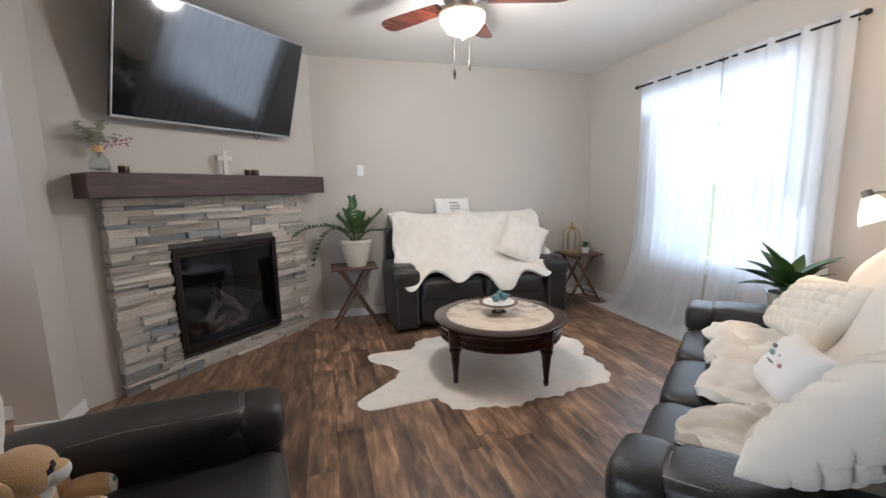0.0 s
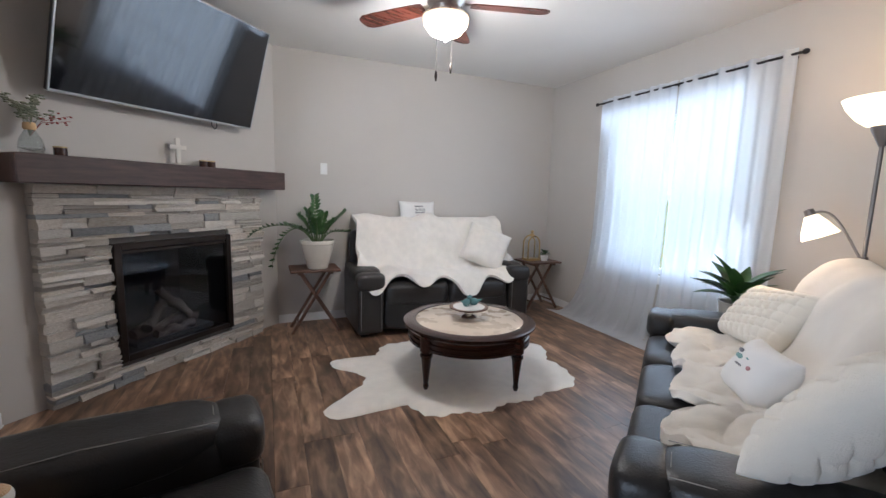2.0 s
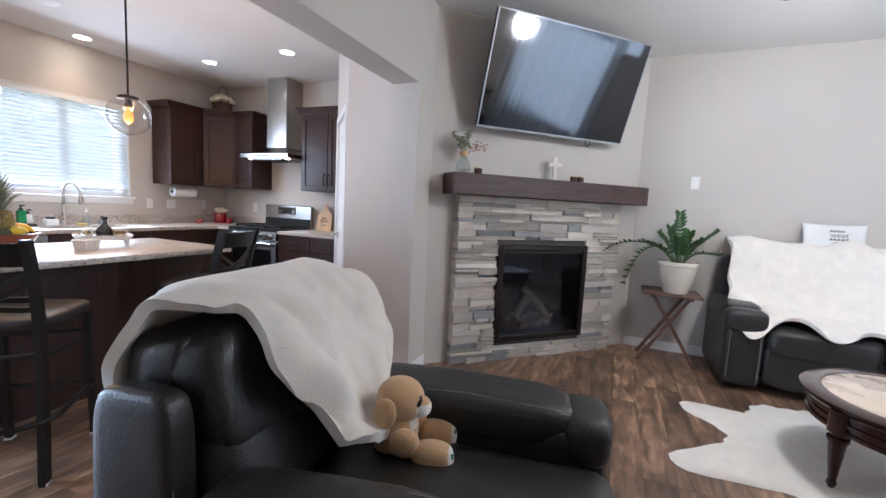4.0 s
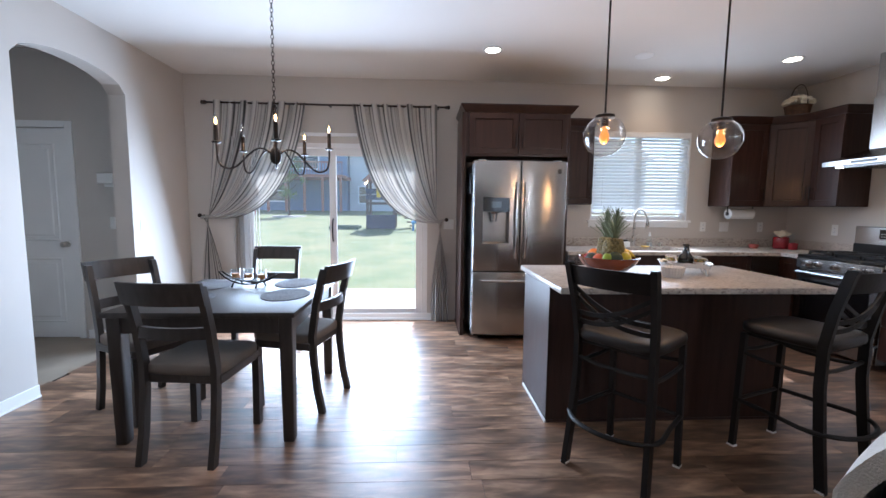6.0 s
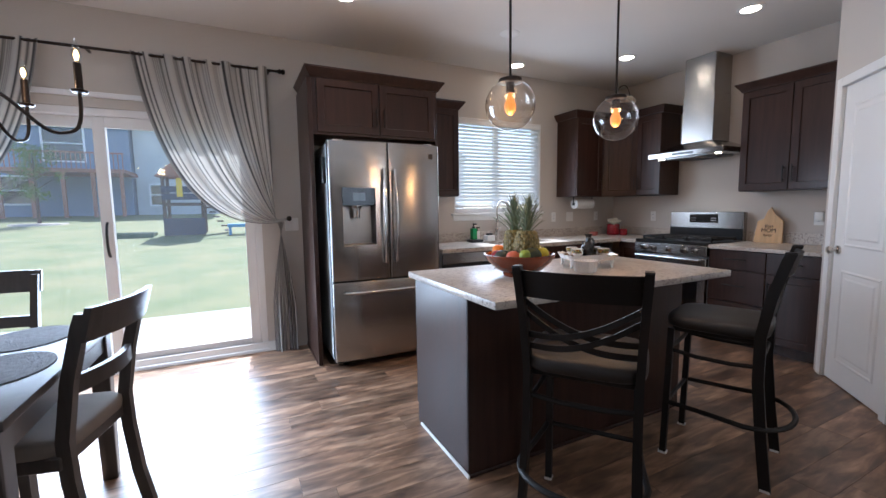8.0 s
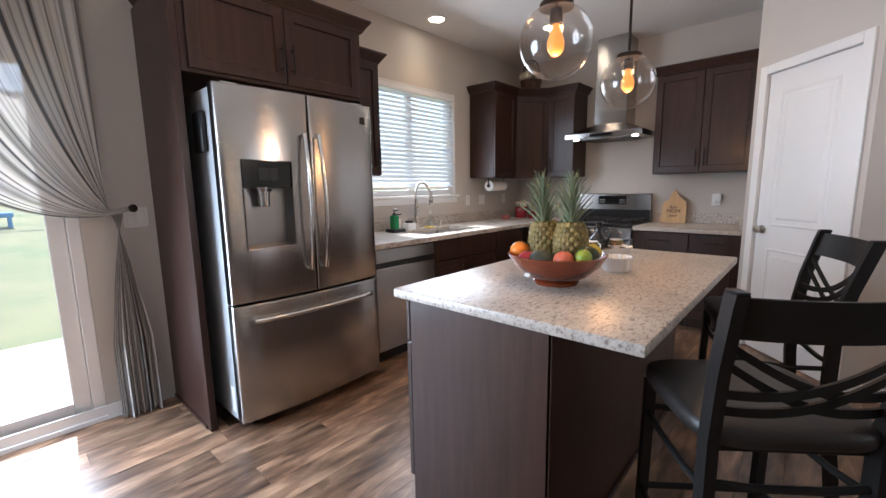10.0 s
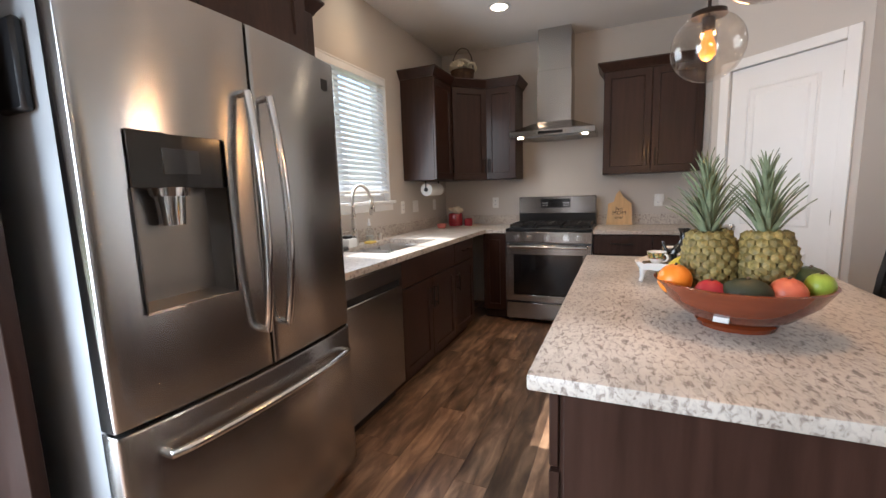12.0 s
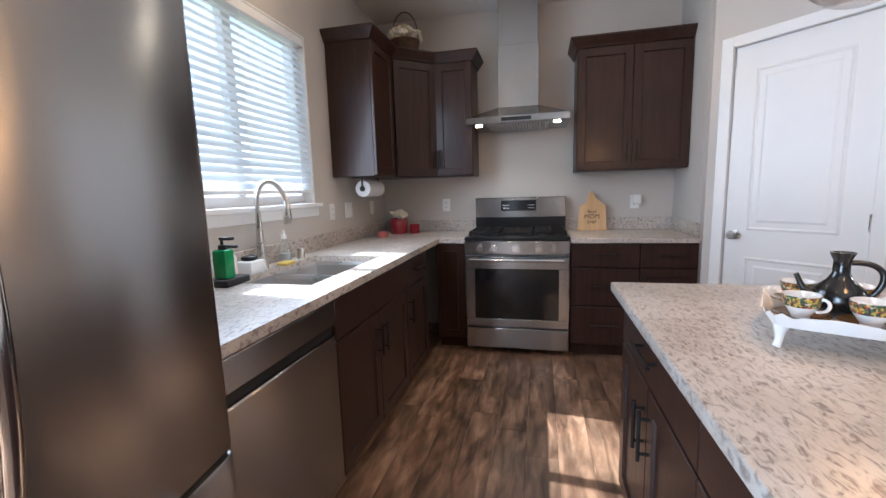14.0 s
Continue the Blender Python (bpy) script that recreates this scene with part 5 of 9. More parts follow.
for k, (a, b) in enumerate(((0.0, 0.755), (0.755, 1.51))):
    shaker(isf, a, b, 0.68, 0.85, "drawer_front", "H", True)
    shaker(isf, a, (a + b) / 2, 0.105, 0.675, handle="R")
    shaker(isf, (a + b) / 2, b, 0.105, 0.675, handle="L")
bm = B()
box(bm, -3.505, -2.59, 1.02, 2.60, CH - CT, CH, bev=0.006, seg=2)
itop = thing("island_worktop", Matrix.Translation((0, 0, 0)), "speckled cream quartz island worktop", "worktop")
part("slab", bm, QUARTZ, itop)

# ---------- lamps over the kitchen ----------
def downlight(x, y):
    d = thing("downlight", Matrix.Translation((x, y, H)), "white recessed ceiling downlight, lit", "downlight", "kitchen downlights")
    bm = B()
    lathe(bm, [(0.066, -0.001), (0.066, -0.006), (0.086, -0.006), (0.092, 0.0)], 28)
    part("ring", bm, TRIM, d)
    bm = B()
    lathe(bm, [(0, -0.003), (0.066, -0.003)], 28)
    part("lens", bm, CANLENS, d, "glowing lens")
    lamp("downlight_beam", "SPOT", Matrix.Translation((x, y, H - 0.02)), 5, (1.0, 0.64, 0.34), 0.05, spot=118)


for x, y in ((-4.28, 0.90), (-4.93, 2.86), (-4.29, 3.74), (-3.17, 3.74)):
    downlight(x, y)
bm = B()
lathe(bm, [(0, -0.008), (0.075, -0.008), (0.085, 0.0)], 26)
solid("ceiling_speaker", bm, TRIM, "round white ceiling speaker", "speaker", m=Matrix.Translation((-4.31, 2.32, H)))


def pendant(x, y, zc):
    p = thing("pendant_light", Matrix.Translation((x, y, H)), "clear glass globe pendant with a glowing filament bulb", "pendant light", "island pendants")
    bm = B()
    lathe(bm, [(0, -0.028), (0.05, -0.027), (0.062, -0.012), (0.064, 0.0)], 26)
    part("canopy", bm, BRONZE, p)
    bm = B()
    tube(bm, [(0, 0, -0.02), (0, 0, zc + 0.13 - H)], 0.0065, 10)
    part("rod", bm, BRONZE, p)
    z = zc - H
    bm = B()
    lathe(bm, [(0, z + 0.145), (0.02, z + 0.14), (0.058, z + 0.128), (0.060, z + 0.112), (0.022, z + 0.108), (0.022, z + 0.06), (0.0, z + 0.058)], 24)
    part("socket", bm, BRONZE, p)
    bm = B()
    R = 0.127
    lathe(bm, [(R * math.sin(a), z + R * math.cos(a)) for a in [0.46 + (math.pi - 0.46) * i / 22 for i in range(22)]] + [(0, z - R)], 36)
    gl = part("globe", bm, GLOBE, p, "clear glass globe")
    gl.visible_shadow = False
    bm = B()
    lathe(bm, [(0.012, z + 0.06), (0.016, z + 0.04), (0.030, z + 0.0), (0.028, z - 0.025), (0.014, z - 0.045), (0, z - 0.05)], 18)
    b2 = part("bulb", bm, EDISON, p, "glowing amber bulb")
    b2.visible_shadow = False
    bm = B()
    for k in range(6):
        a = k * 1.047
        tube(bm, [(0.012 * math.cos(a), 0.012 * math.sin(a), z + 0.035), (0.014 * math.cos(a + 0.3), 0.014 * math.sin(a + 0.3), z - 0.03)], 0.003, 6)
    part("filament", bm, FILAMENT, p, "glowing filament")
    lamp("pendant_glow", "POINT", Matrix.Translation((x, y, zc - 0.09)), 3.8, (1.0, 0.50, 0.18), 0.05)


pendant(-3.05, 1.42, 1.775)
pendant(-3.05, 2.18, 1.77)

# ---------- blind in the kitchen window ----------
bl = thing("window_blind", Matrix.Translation((XW - 0.03, KWIN[0] + 0.014, 0)) @ pose(0, 0, 0, 0, 0, 90), "white horizontal slat blind, lowered with open slats", "blind")
bw_ = KWIN[1] - KWIN[0] - 0.028
boxpart("head_rail", (0, bw_, -0.03, 0.03, KWIN[3] - 0.065, KWIN[3] - 0.014), VANE, bl, bev=0.003)
boxpart("bottom_rail", (0, bw_, -0.024, 0.024, 1.262, 1.282), VANE, bl, bev=0.004)
bm = B()
sheet(bm, lambda u, v: Vector((u * bw_, (v - 0.5) * 0.050, 0.003 * (1 - (2 * v - 1) ** 2))), 1, 4)
slat = finish("slat", bm, SLAT, 60)
for i in range(22):
    o = new("slat", slat)
    o.parent = bl
    o.matrix_local = Matrix.Translation((0, 0, 1.305 + i * 0.0392)) @ pose(0, 0, 0, 48)
for x in (0.12, bw_ / 2, bw_ - 0.12):
    bm = B()
    tube(bm, [(x, -0.026, 1.27), (x, -0.026, 2.16)], 0.0012, 5)
    part("cord", bm, VANE, bl)

# ---------- living room ----------
def drape(name, f, nu, nv, material, label, category, m, thick=0.025, group=""):
    """A soft throw: one thick sheet."""
    t = thing(name, m, label, category, group)
    bm = B()
    sheet(bm, f, nu, nv, uv=False)
    bmesh.ops.recalc_face_normals(bm, faces=bm.faces)
    if sum((fc.normal.z for fc in bm.faces)) < 0:
        bmesh.ops.reverse_faces(bm, faces=bm.faces)
    bmesh.ops.solidify(bm, geom=bm.faces[:], thickness=-thick)
    part("hide" if material is FUR else "cloth", bm, material, t, smooth=75)
    return t


def couch(m, w, d, n, label, category, arm=0.25, hb=1.02, low=0.0):
    """Padded black leather recliner furniture; front towards -y, x from 0 to w."""
    c = thing("sofa" if n > 2 else "loveseat" if n == 2 else "recliner", m, label, category)
    boxpart("base", (0.03, w - 0.03, 0.10, d - 0.06, 0.05, 0.34), LEATHER, c, bev=0.03, seg=3)
    for x in (0.08, w - 0.08):
        for y in (0.14, d - 0.12):
            boxpart("foot", (x - 0.03, x + 0.03, y - 0.03, y + 0.03, 0, 0.055), BLACK, c, bev=0.004)
    sw_ = (w - 2 * arm) / n
    up, half = (0.0, 0.30) if n == 1 else (0.0, sw_ / 2)   # a single chair has a back wider than its seat
    deep = (d - 0.36) / 2 if n == 1 else 0.37
    for i in range(n):
        x0 = arm + i * sw_
        bm = B()
        soft(bm, x0 + sw_ / 2, deep - 0.01, 0.40, sw_ / 2 - 0.002, deep, 0.105, 0.28, lump=0.018, freq=5, seed=i)
        part("seat_cushion", bm, LEATHER, c, smooth=70)
        bm = B()
        soft(bm, x0 + sw_ / 2, 0.075, 0.235, sw_ / 2 - 0.004, 0.065, 0.165, 0.35, lump=0.012, freq=6, seed=i + 3)
        part("footrest", bm, LEATHER, c, smooth=70)
        tilt = Matrix.Translation((0, d - 0.36, 0.40)) @ pose(0, 0, 0, -13) @ Matrix.Translation((0, -(d - 0.36), -0.40))
        bm = B()
        soft(bm, x0 + sw_ / 2, d - 0.26, 0.60, half - 0.003, 0.12, 0.19, 0.4, tilt, lump=0.03, freq=5, seed=i + 9)
        part("lumbar_cushion", bm, LEATHER, c, smooth=70)
        bm = B()
        soft(bm, x0 + sw_ / 2, d - 0.255, 0.86 - low, half - 0.003, 0.13, 0.165, 0.45, tilt, lump=0.03, freq=5, seed=i + 14)
        part("headrest_cushion", bm, LEATHER, c, smooth=70)
        bm = B()
        for y in (0.02, 0.10):
            tube(bm, [(x0 + 0.03, y + 0.02, 0.47 if y > 0.05 else 0.37), (x0 + sw_ / 2, y + 0.018, 0.474 if y > 0.05 else 0.374), (x0 + sw_ - 0.03, y + 0.02, 0.47 if y > 0.05 else 0.37)], 0.0016, 5)
        part("seam", bm, STITCH, c)
    bm = B()
    soft(bm, w / 2, d - 0.085, 0.55 - low / 2, w / 2 - 0.04 - (0.13 if n == 1 else 0), 0.085, 0.44 - low / 2, 0.18, lump=0.01, freq=3)
    part("back_shell", bm, LEATHER, c, smooth=70)
    if n == 1:
        # padded wings at both sides of the back
        for x in (0.125, w - 0.125):
            bm = B()
            soft(bm, x, d - 0.125, 0.56, 0.045, 0.115, 0.275, 0.35, lump=0.006, freq=5, seed=x)
            wg = part("wing", bm, LEATHER, c, smooth=70)
            bm = B()
            edge = x + (-0.030 if x < w / 2 else 0.030)
            tube(bm, [(edge, d - 0.235, 0.40), (edge, d - 0.238, 0.60), (edge, d - 0.225, 0.78), (edge, d - 0.17, 0.826), (edge, d - 0.08, 0.826)], 0.0016, 5)
            part("stitching", bm, STITCH, wg)
    for x0 in (0.0, w - arm):
        bm = B()
        soft(bm, x0 + arm / 2, deep + 0.03, 0.31 + up / 2, arm / 2, deep + 0.03, 0.27 + up / 2, 0.16, nu=32, lump=0.006, freq=4)
        a_ = part("arm", bm, LEATHER, c, smooth=70)
        bm = B()
        soft(bm, x0 + arm / 2, deep + 0.08, 0.575 + up, arm / 2 + 0.012, deep - 0.01, 0.075, 0.5, nu=32, lump=0.012, freq=5, seed=x0)
        part("arm_pad", bm, LEATHER, a_, smooth=70)
        bm = B()
        soft(bm, x0 + arm / 2, 0.06, 0.545 + up, arm / 2 + 0.012, 0.085, 0.085, 0.55, nu=28, lump=0.006)
        part("arm_front_roll", bm, LEATHER, a_, smooth=70)
        bm = B()
        for sx in (0.03, arm - 0.03):
            tube(bm, [(x0 + sx, -0.004, 0.10), (x0 + sx, -0.006, 0.30), (x0 + sx, -0.006, 0.47)], 0.0016, 5)
            tube(bm, [(x0 + sx, 0.12, 0.635 + up), (x0 + sx, 0.45, 0.650 + up), (x0 + sx, 0.76, 0.63 + up)], 0.0016, 5)
        tube(bm, [(x0 + 0.02, 0.128, 0.60 + up), (x0 + arm / 2, 0.128, 0.648 + up), (x0 + arm - 0.02, 0.128, 0.60 + up)], 0.0018, 5)
        part("stitching", bm, STITCH, a_)
        bm = B()
        for sx in (0.045, arm - 0.045):
            for k in range(15):
                lathe(bm, [(0, 0.004), (0.004, 0.003), (0.0055, 0.0)], 6, m=Matrix.Translation((x0 + sx, -0.001, 0.09 + k * 0.027)) @ pose(0, 0, 0, 90))
        tagged(part("nailheads", bm, BRONZE, a_), kind="stuff")
    return c


LOVE = Matrix.Translation((0.86, 3.99, 0))
couch(LOVE, 1.86, 0.79, 2, "black leather reclining loveseat with nailhead trim, backed to the wall", "loveseat", hb=1.02)
SOFA = Matrix.Translation((2.62, 2.36, 0)) @ pose(0, 0, 0, 0, 0, 217.6)
couch(SOFA, 2.06, 1.03, 3, "black leather reclining sofa covered with pale throws", "sofa")
RECL = Matrix.Translation((0.195, 1.013, 0)) @ pose(0, 0, 0, 0, 0, 99)
couch(RECL, 0.96, 1.22, 1, "black leather recliner armchair with a fleece over its back", "armchair", 0.25, low=0.06)


def profile(pts):
    """Smooth walk along a folded line of (y, z), by length."""
    pts = [Vector(p) for p in pts]
    ls = [0]
    for a, b in zip(pts, pts[1:]):
        ls.append(ls[-1] + (b - a).length)
    def at(s):
        s = max(0, min(1, s)) * ls[-1]
        for i in range(len(pts) - 1):
            if s <= ls[i + 1] or i == len(pts) - 2:
                return pts[i].lerp(pts[i + 1], (s - ls[i]) / max(1e-6, ls[i + 1] - ls[i]))
    return lambda s: (at(s - 0.03) + at(s) + at(s + 0.03)) / 3


# sheepskin over the loveseat, with a scalloped front edge
pl = profile([(0.80, 0.80), (0.79, 1.01), (0.70, 1.085), (0.58, 1.05), (0.50, 0.90), (0.43, 0.70), (0.36, 0.56), (0.22, 0.545), (0.06, 0.53), (-0.02, 0.44), (-0.035, 0.34)])


def love_fur(u, v):
    x = 0.07 + u * 1.72
    reach = 0.91 + 0.065 * math.sin(u * 22 + 0.6) + 0.05 * math.sin(u * 9 + 2) - 0.10 * (abs(u - 0.5) * 2) ** 6
    p = pl(v * reach)
    n = noise.noise(Vector((u * 5, v * 4, 0.3))) * 0.070 + noise.noise(Vector((u * 12, v * 10, 1.3))) * 0.035
    fold = (0.038 * math.sin(u * 11 + v * 4) + 0.030 * math.sin(u * 7 - v * 9 + 2)) * min(1, v * 2)
    x += 0.025 * noise.noise(Vector((v * 6, u * 2, 7)))
    return Vector((x, p.x - (n + fold) * 0.5 - 0.01, p.y + max(0, n + fold * 0.6) + 0.012))


drape("sheepskin_throw", love_fur, 90, 60, FUR, "cream sheepskin throw draped over the loveseat", "throw", LOVE, 0.03)


def pillow(name, m, ax, ay, az, material, label, quilt=0.0, lean=0.35, cross=0.0):
    t = thing(name, m, label, "pillow")
    bm = B()
    n_ = 150 if quilt else 48
    def face(sgn):
        rows_ = []
        for j in range(n_ + 1):
            row = []
            for i in range(n_ + 1):
                x, y = 2 * i / n_ - 1, 2 * j / n_ - 1
                x, y = math.copysign(abs(x) ** 0.8, x), math.copysign(abs(y) ** 0.8, y)
                h = max(0, (1 - x ** 4) * (1 - y ** 4)) ** 0.55
                px, py = ax * x * (1 - 0.07 * (1 - y * y)), ay * y * (1 - 0.07 * (1 - x * x))
                z = az * h
                if quilt and h > 0:
                    a_ = (px + lean * py) / quilt
                    z -= 0.028 * (1 - min(1, abs(math.sin(math.pi * a_)) * 1.2) ** 0.5) * h ** 2
                    if cross:
                        z -= 0.018 * (1 - min(1, abs(math.sin(math.pi * (py - lean * px) / cross)) * 1.2) ** 0.5) * h ** 2
                z += (0.0 if quilt else h * 0.012) * noise.noise(Vector((px * 9, py * 9, ax * 20 + sgn)))
                row.append(bm.verts.new((px, py, sgn * max(0.0, z))))
            rows_.append(row)
        for p_, q_ in zip(rows_, rows_[1:]):
            for i in range(n_):
                bm.faces.new((p_[i], p_[i + 1], q_[i + 1], q_[i]))
    face(1)
    face(-1)
    bmesh.ops.remove_doubles(bm, verts=bm.verts, dist=0.0004)
    part("cover", bm, material, t, smooth=80)
    return t


def place(thing_m, x, y, z, rx, ry, rz):
    return thing_m @ pose(x, y, z, rx, ry, rz)


pillow("throw_pillow", place(LOVE, 1.49, 0.34, 0.80, 58, 22, -24), 0.25, 0.24, 0.10, FUR, "cream fuzzy throw pillow on the loveseat")
p = pillow("word_pillow", place(LOVE, 0.80, 0.69, 1.165, 78, 0, 3), 0.215, 0.125, 0.055, PILLOWCLOTH, "white pillow with grey writing and a pink flower")
PINKPRINT, GREYPRINT, TEALPRINT = shade("pink_print", (0.45, 0.24, 0.24), 0.8), shade("grey_print", (0.20, 0.20, 0.21), 0.8), shade("teal_print", (0.20, 0.34, 0.33), 0.8)
for k, (y, w, c) in enumerate(((0.055, 0.10, GREYPRINT), (-0.012, 0.15, GREYPRINT))):
    for j in range(6):
        boxpart("print_bar", (-w / 2 + j * w / 6, -w / 2 + (j + 0.7) * w / 6, y - 0.008, y + 0.008, 0.054, 0.0575), c, p)
letters("lettering", "sweet", 0.06, Matrix.Translation((0, 0.022, 0.0565)), GREYPRINT, p)
for a, b in ((-0.02, -0.05), (0.02, -0.055), (0.0, -0.045), (0.05, -0.05)):
    boxpart("print_flower", (a - 0.014, a + 0.014, b - 0.012, b + 0.012, 0.050, 0.0565), PINKPRINT, p)

# throws and pillows on the sofa (local x runs from the far arm to the near arm)
ps = profile([(1.03, 0.55), (1.035, 0.92), (0.97, 1.045), (0.84, 1.035), (0.735, 0.91), (0.68, 0.74), (0.64, 0.62), (0.56, 0.55), (0.50, 0.54)])


def sofa_blanket(u, v):
    x = 0.40 + u * 1.30
    q = ps(v * (0.97 + 0.03 * math.sin(u * 9)))
    f = 0.025 * math.sin(u * 17 + v * 3) + noise.noise(Vector((u * 4, v * 4, 5))) * 0.03
    return Vector((x + 0.05 * (v - 0.5) * math.sin(u * 4), q.x - f * 0.6 - 0.012, q.y + max(0, f) + 0.014))


drape("fleece_blanket", sofa_blanket, 50, 36, FLEECE, "ivory fleece blanket over the sofa back", "blanket", SOFA, 0.02)
for k, (xa, xb, sd) in enumerate(((0.28, 0.98, 1.0), (0.96, 1.80, 4.0))):
    def seat_fur(u, v, xa=xa, xb=xb, sd=sd):
        x = xa + u * (xb - xa)
        front = 0.27 - (0.15 + 0.02 * math.sin(u * 5 + sd)) * abs(math.sin(math.pi * 2 * u)) ** 0.55
        y = 0.70 + (front - 0.70) * v
        z = 0.540 + 0.045 * noise.noise(Vector((u * 5, v * 5, sd))) + 0.022 * math.sin(u * 12.6 + 0.4 * sd) * v + 0.012 * noise.noise(Vector((u * 17, v * 15, sd))) - 0.03 * max(0, 0.16 - y) / 0.1
        return Vector((x + 0.04 * math.sin(v * 7 + sd) * (u - 0.5), y, z))
    drape("sheepskin_throw", seat_fur, 72, 30, FUR, "cream sheepskin lying on the sofa seat", "throw", SOFA, 0.035)
pillow("quilted_pillow", place(SOFA, 0.44, 0.56, 0.745, 52, -6, 16), 0.31, 0.19, 0.10, QUILT, "ivory quilted plush pillow on the sofa", 0.062, 0.12, 0.055)
pillow("quilted_pillow", place(SOFA, 1.80, 0.55, 0.83, 56, -6, -34), 0.30, 0.225, 0.105, QUILT, "large ivory quilted plush pillow against the sofa arm", 0.075, -0.9, 0.16)
p = pillow("bird_pillow", place(SOFA, 1.14, 0.44, 0.655, 58, 0, 16), 0.155, 0.13, 0.08, PILLOWCLOTH, "small white pillow with a teal bird print")
for k, (x, y, a, b, c) in enumerate(((-0.05, 0.02, 0.05, 0.018, TEALPRINT), (-0.07, 0.045, 0.03, 0.015, GREYPRINT), (0.01, 0.03, 0.035, 0.012, TEALPRINT), (-0.02, -0.01, 0.05, 0.008, GREYPRINT), (0.05, 0.0, 0.02, 0.015, PINKPRINT))):
    bm = B()
    soft(bm, x, y, 0.078, a * 0.6, b * 0.6, 0.006, 0.9, nu=14, nv=8)
    part("print_patch", bm, c, p)

# fleece over the recliner back
pr = profile([(1.235, 0.62), (1.235, 0.89), (1.16, 1.005), (1.03, 0.995), (0.925, 0.87), (0.85, 0.73), (0.79, 0.61), (0.72, 0.555), (0.66, 0.54)])


def step(a, b, t):
    t = max(0.0, min(1.0, (t - a) / (b - a)))
    return t * t * (3 - 2 * t)


def recl_fleece(u, v):
    near = 0.165 + 0.13 * step(0.36, 0.56, v) + 0.10 * step(0.7, 1.0, v) + 0.012 * math.sin(v * 23)
    far = 0.88 + 0.05 * step(0.5, 0.72, v) - 0.16 * step(0.80, 1.0, v) + 0.015 * math.sin(v * 17 + 1)
    x = near + (far - near) * u
    q = pr(v * (0.93 + 0.07 * math.cos((u - 0.5) * 4.0)))
    f = noise.noise(Vector((u * 3, v * 4, 9))) * 0.045 + noise.noise(Vector((u * 8, v * 10, 2))) * 0.014
    side = max(0, abs(u - 0.5) - 0.38) * 0.30 * (1 - step(0.5, 0.6, v))
    return Vector((x, q.x - f - 0.02, q.y + 0.02 + max(0, f) - side))


drape("fleece_throw", recl_fleece, 60, 70, FUR, "off-white fleece throw hanging over the recliner back", "throw", RECL, 0.03)

# plush toy on the recliner
TAN, WHITEPLUSH = shade("tan_plush", (0.66, 0.42, 0.21), 0.95, vary=0.06, bump=0.7, bump_scale=220, sheen=0.4), shade("white_plush", (0.80, 0.77, 0.72), 0.95, vary=0.04, bump=0.6, bump_scale=220, sheen=0.4)
bm = B()
soft(bm, 0, 0.0, 0.10, 0.085, 0.085, 0.11, 0.9)
soft(bm, 0, -0.015, 0.215, 0.085, 0.088, 0.082, 0.95)
soft(bm, 0, -0.085, 0.195, 0.045, 0.045, 0.038, 0.95, nu=18, nv=12)
for sx in (-1, 1):
    soft(bm, sx * 0.085, -0.05, 0.10, 0.032, 0.055, 0.05, 0.9, nu=16, nv=10)
    soft(bm, sx * 0.075, -0.150, 0.055, 0.048, 0.075, 0.055, 0.8, nu=40, nv=28)
    soft(bm, sx * 0.086, 0.02, 0.20, 0.016, 0.040, 0.055, 0.9, nu=14, nv=8)
    soft(bm, sx * 0.040, -0.092, 0.232, 0.007, 0.006, 0.008, 0.95, nu=10, nv=8)
bun = solid("plush_toy", bm, TAN, "tan and white plush animal sitting on the recliner", "plush toy", m=RECL @ pose(0.61, 0.66, 0.465, 0, 0, 8) @ Matrix.Scale(0.88, 4), smooth=80)
me = bun.data
me.materials.append(WHITEPLUSH)
me.materials.append(BLACK)
me.materials.append(shade("green_felt", (0.03, 0.16, 0.08), 0.9))
me.materials.append(shade("red_felt", (0.55, 0.03, 0.03), 0.9))
for pg in me.polygons:
    c_ = pg.center
    if c_.y < -0.088 and 0.22 < c_.z < 0.245 and 0.028 < abs(c_.x) < 0.052:
        pg.material_index = 2
    elif c_.y < -0.205 and min((abs(c_.x) - 0.062) ** 2 + (c_.z - 0.078) ** 2, (abs(c_.x) - 0.090) ** 2 + (c_.z - 0.074) ** 2) < 0.010 ** 2:
        pg.material_index = 3
    elif c_.y < -0.205 and (abs(c_.x) - 0.076) ** 2 + (c_.z - 0.040) ** 2 < 0.014 ** 2:
        pg.material_index = 4
    elif c_.y < -0.062 and 0.13 < c_.z < 0.218 and abs(c_.x) < 0.05 or c_.y < -0.205:
        pg.material_index = 1

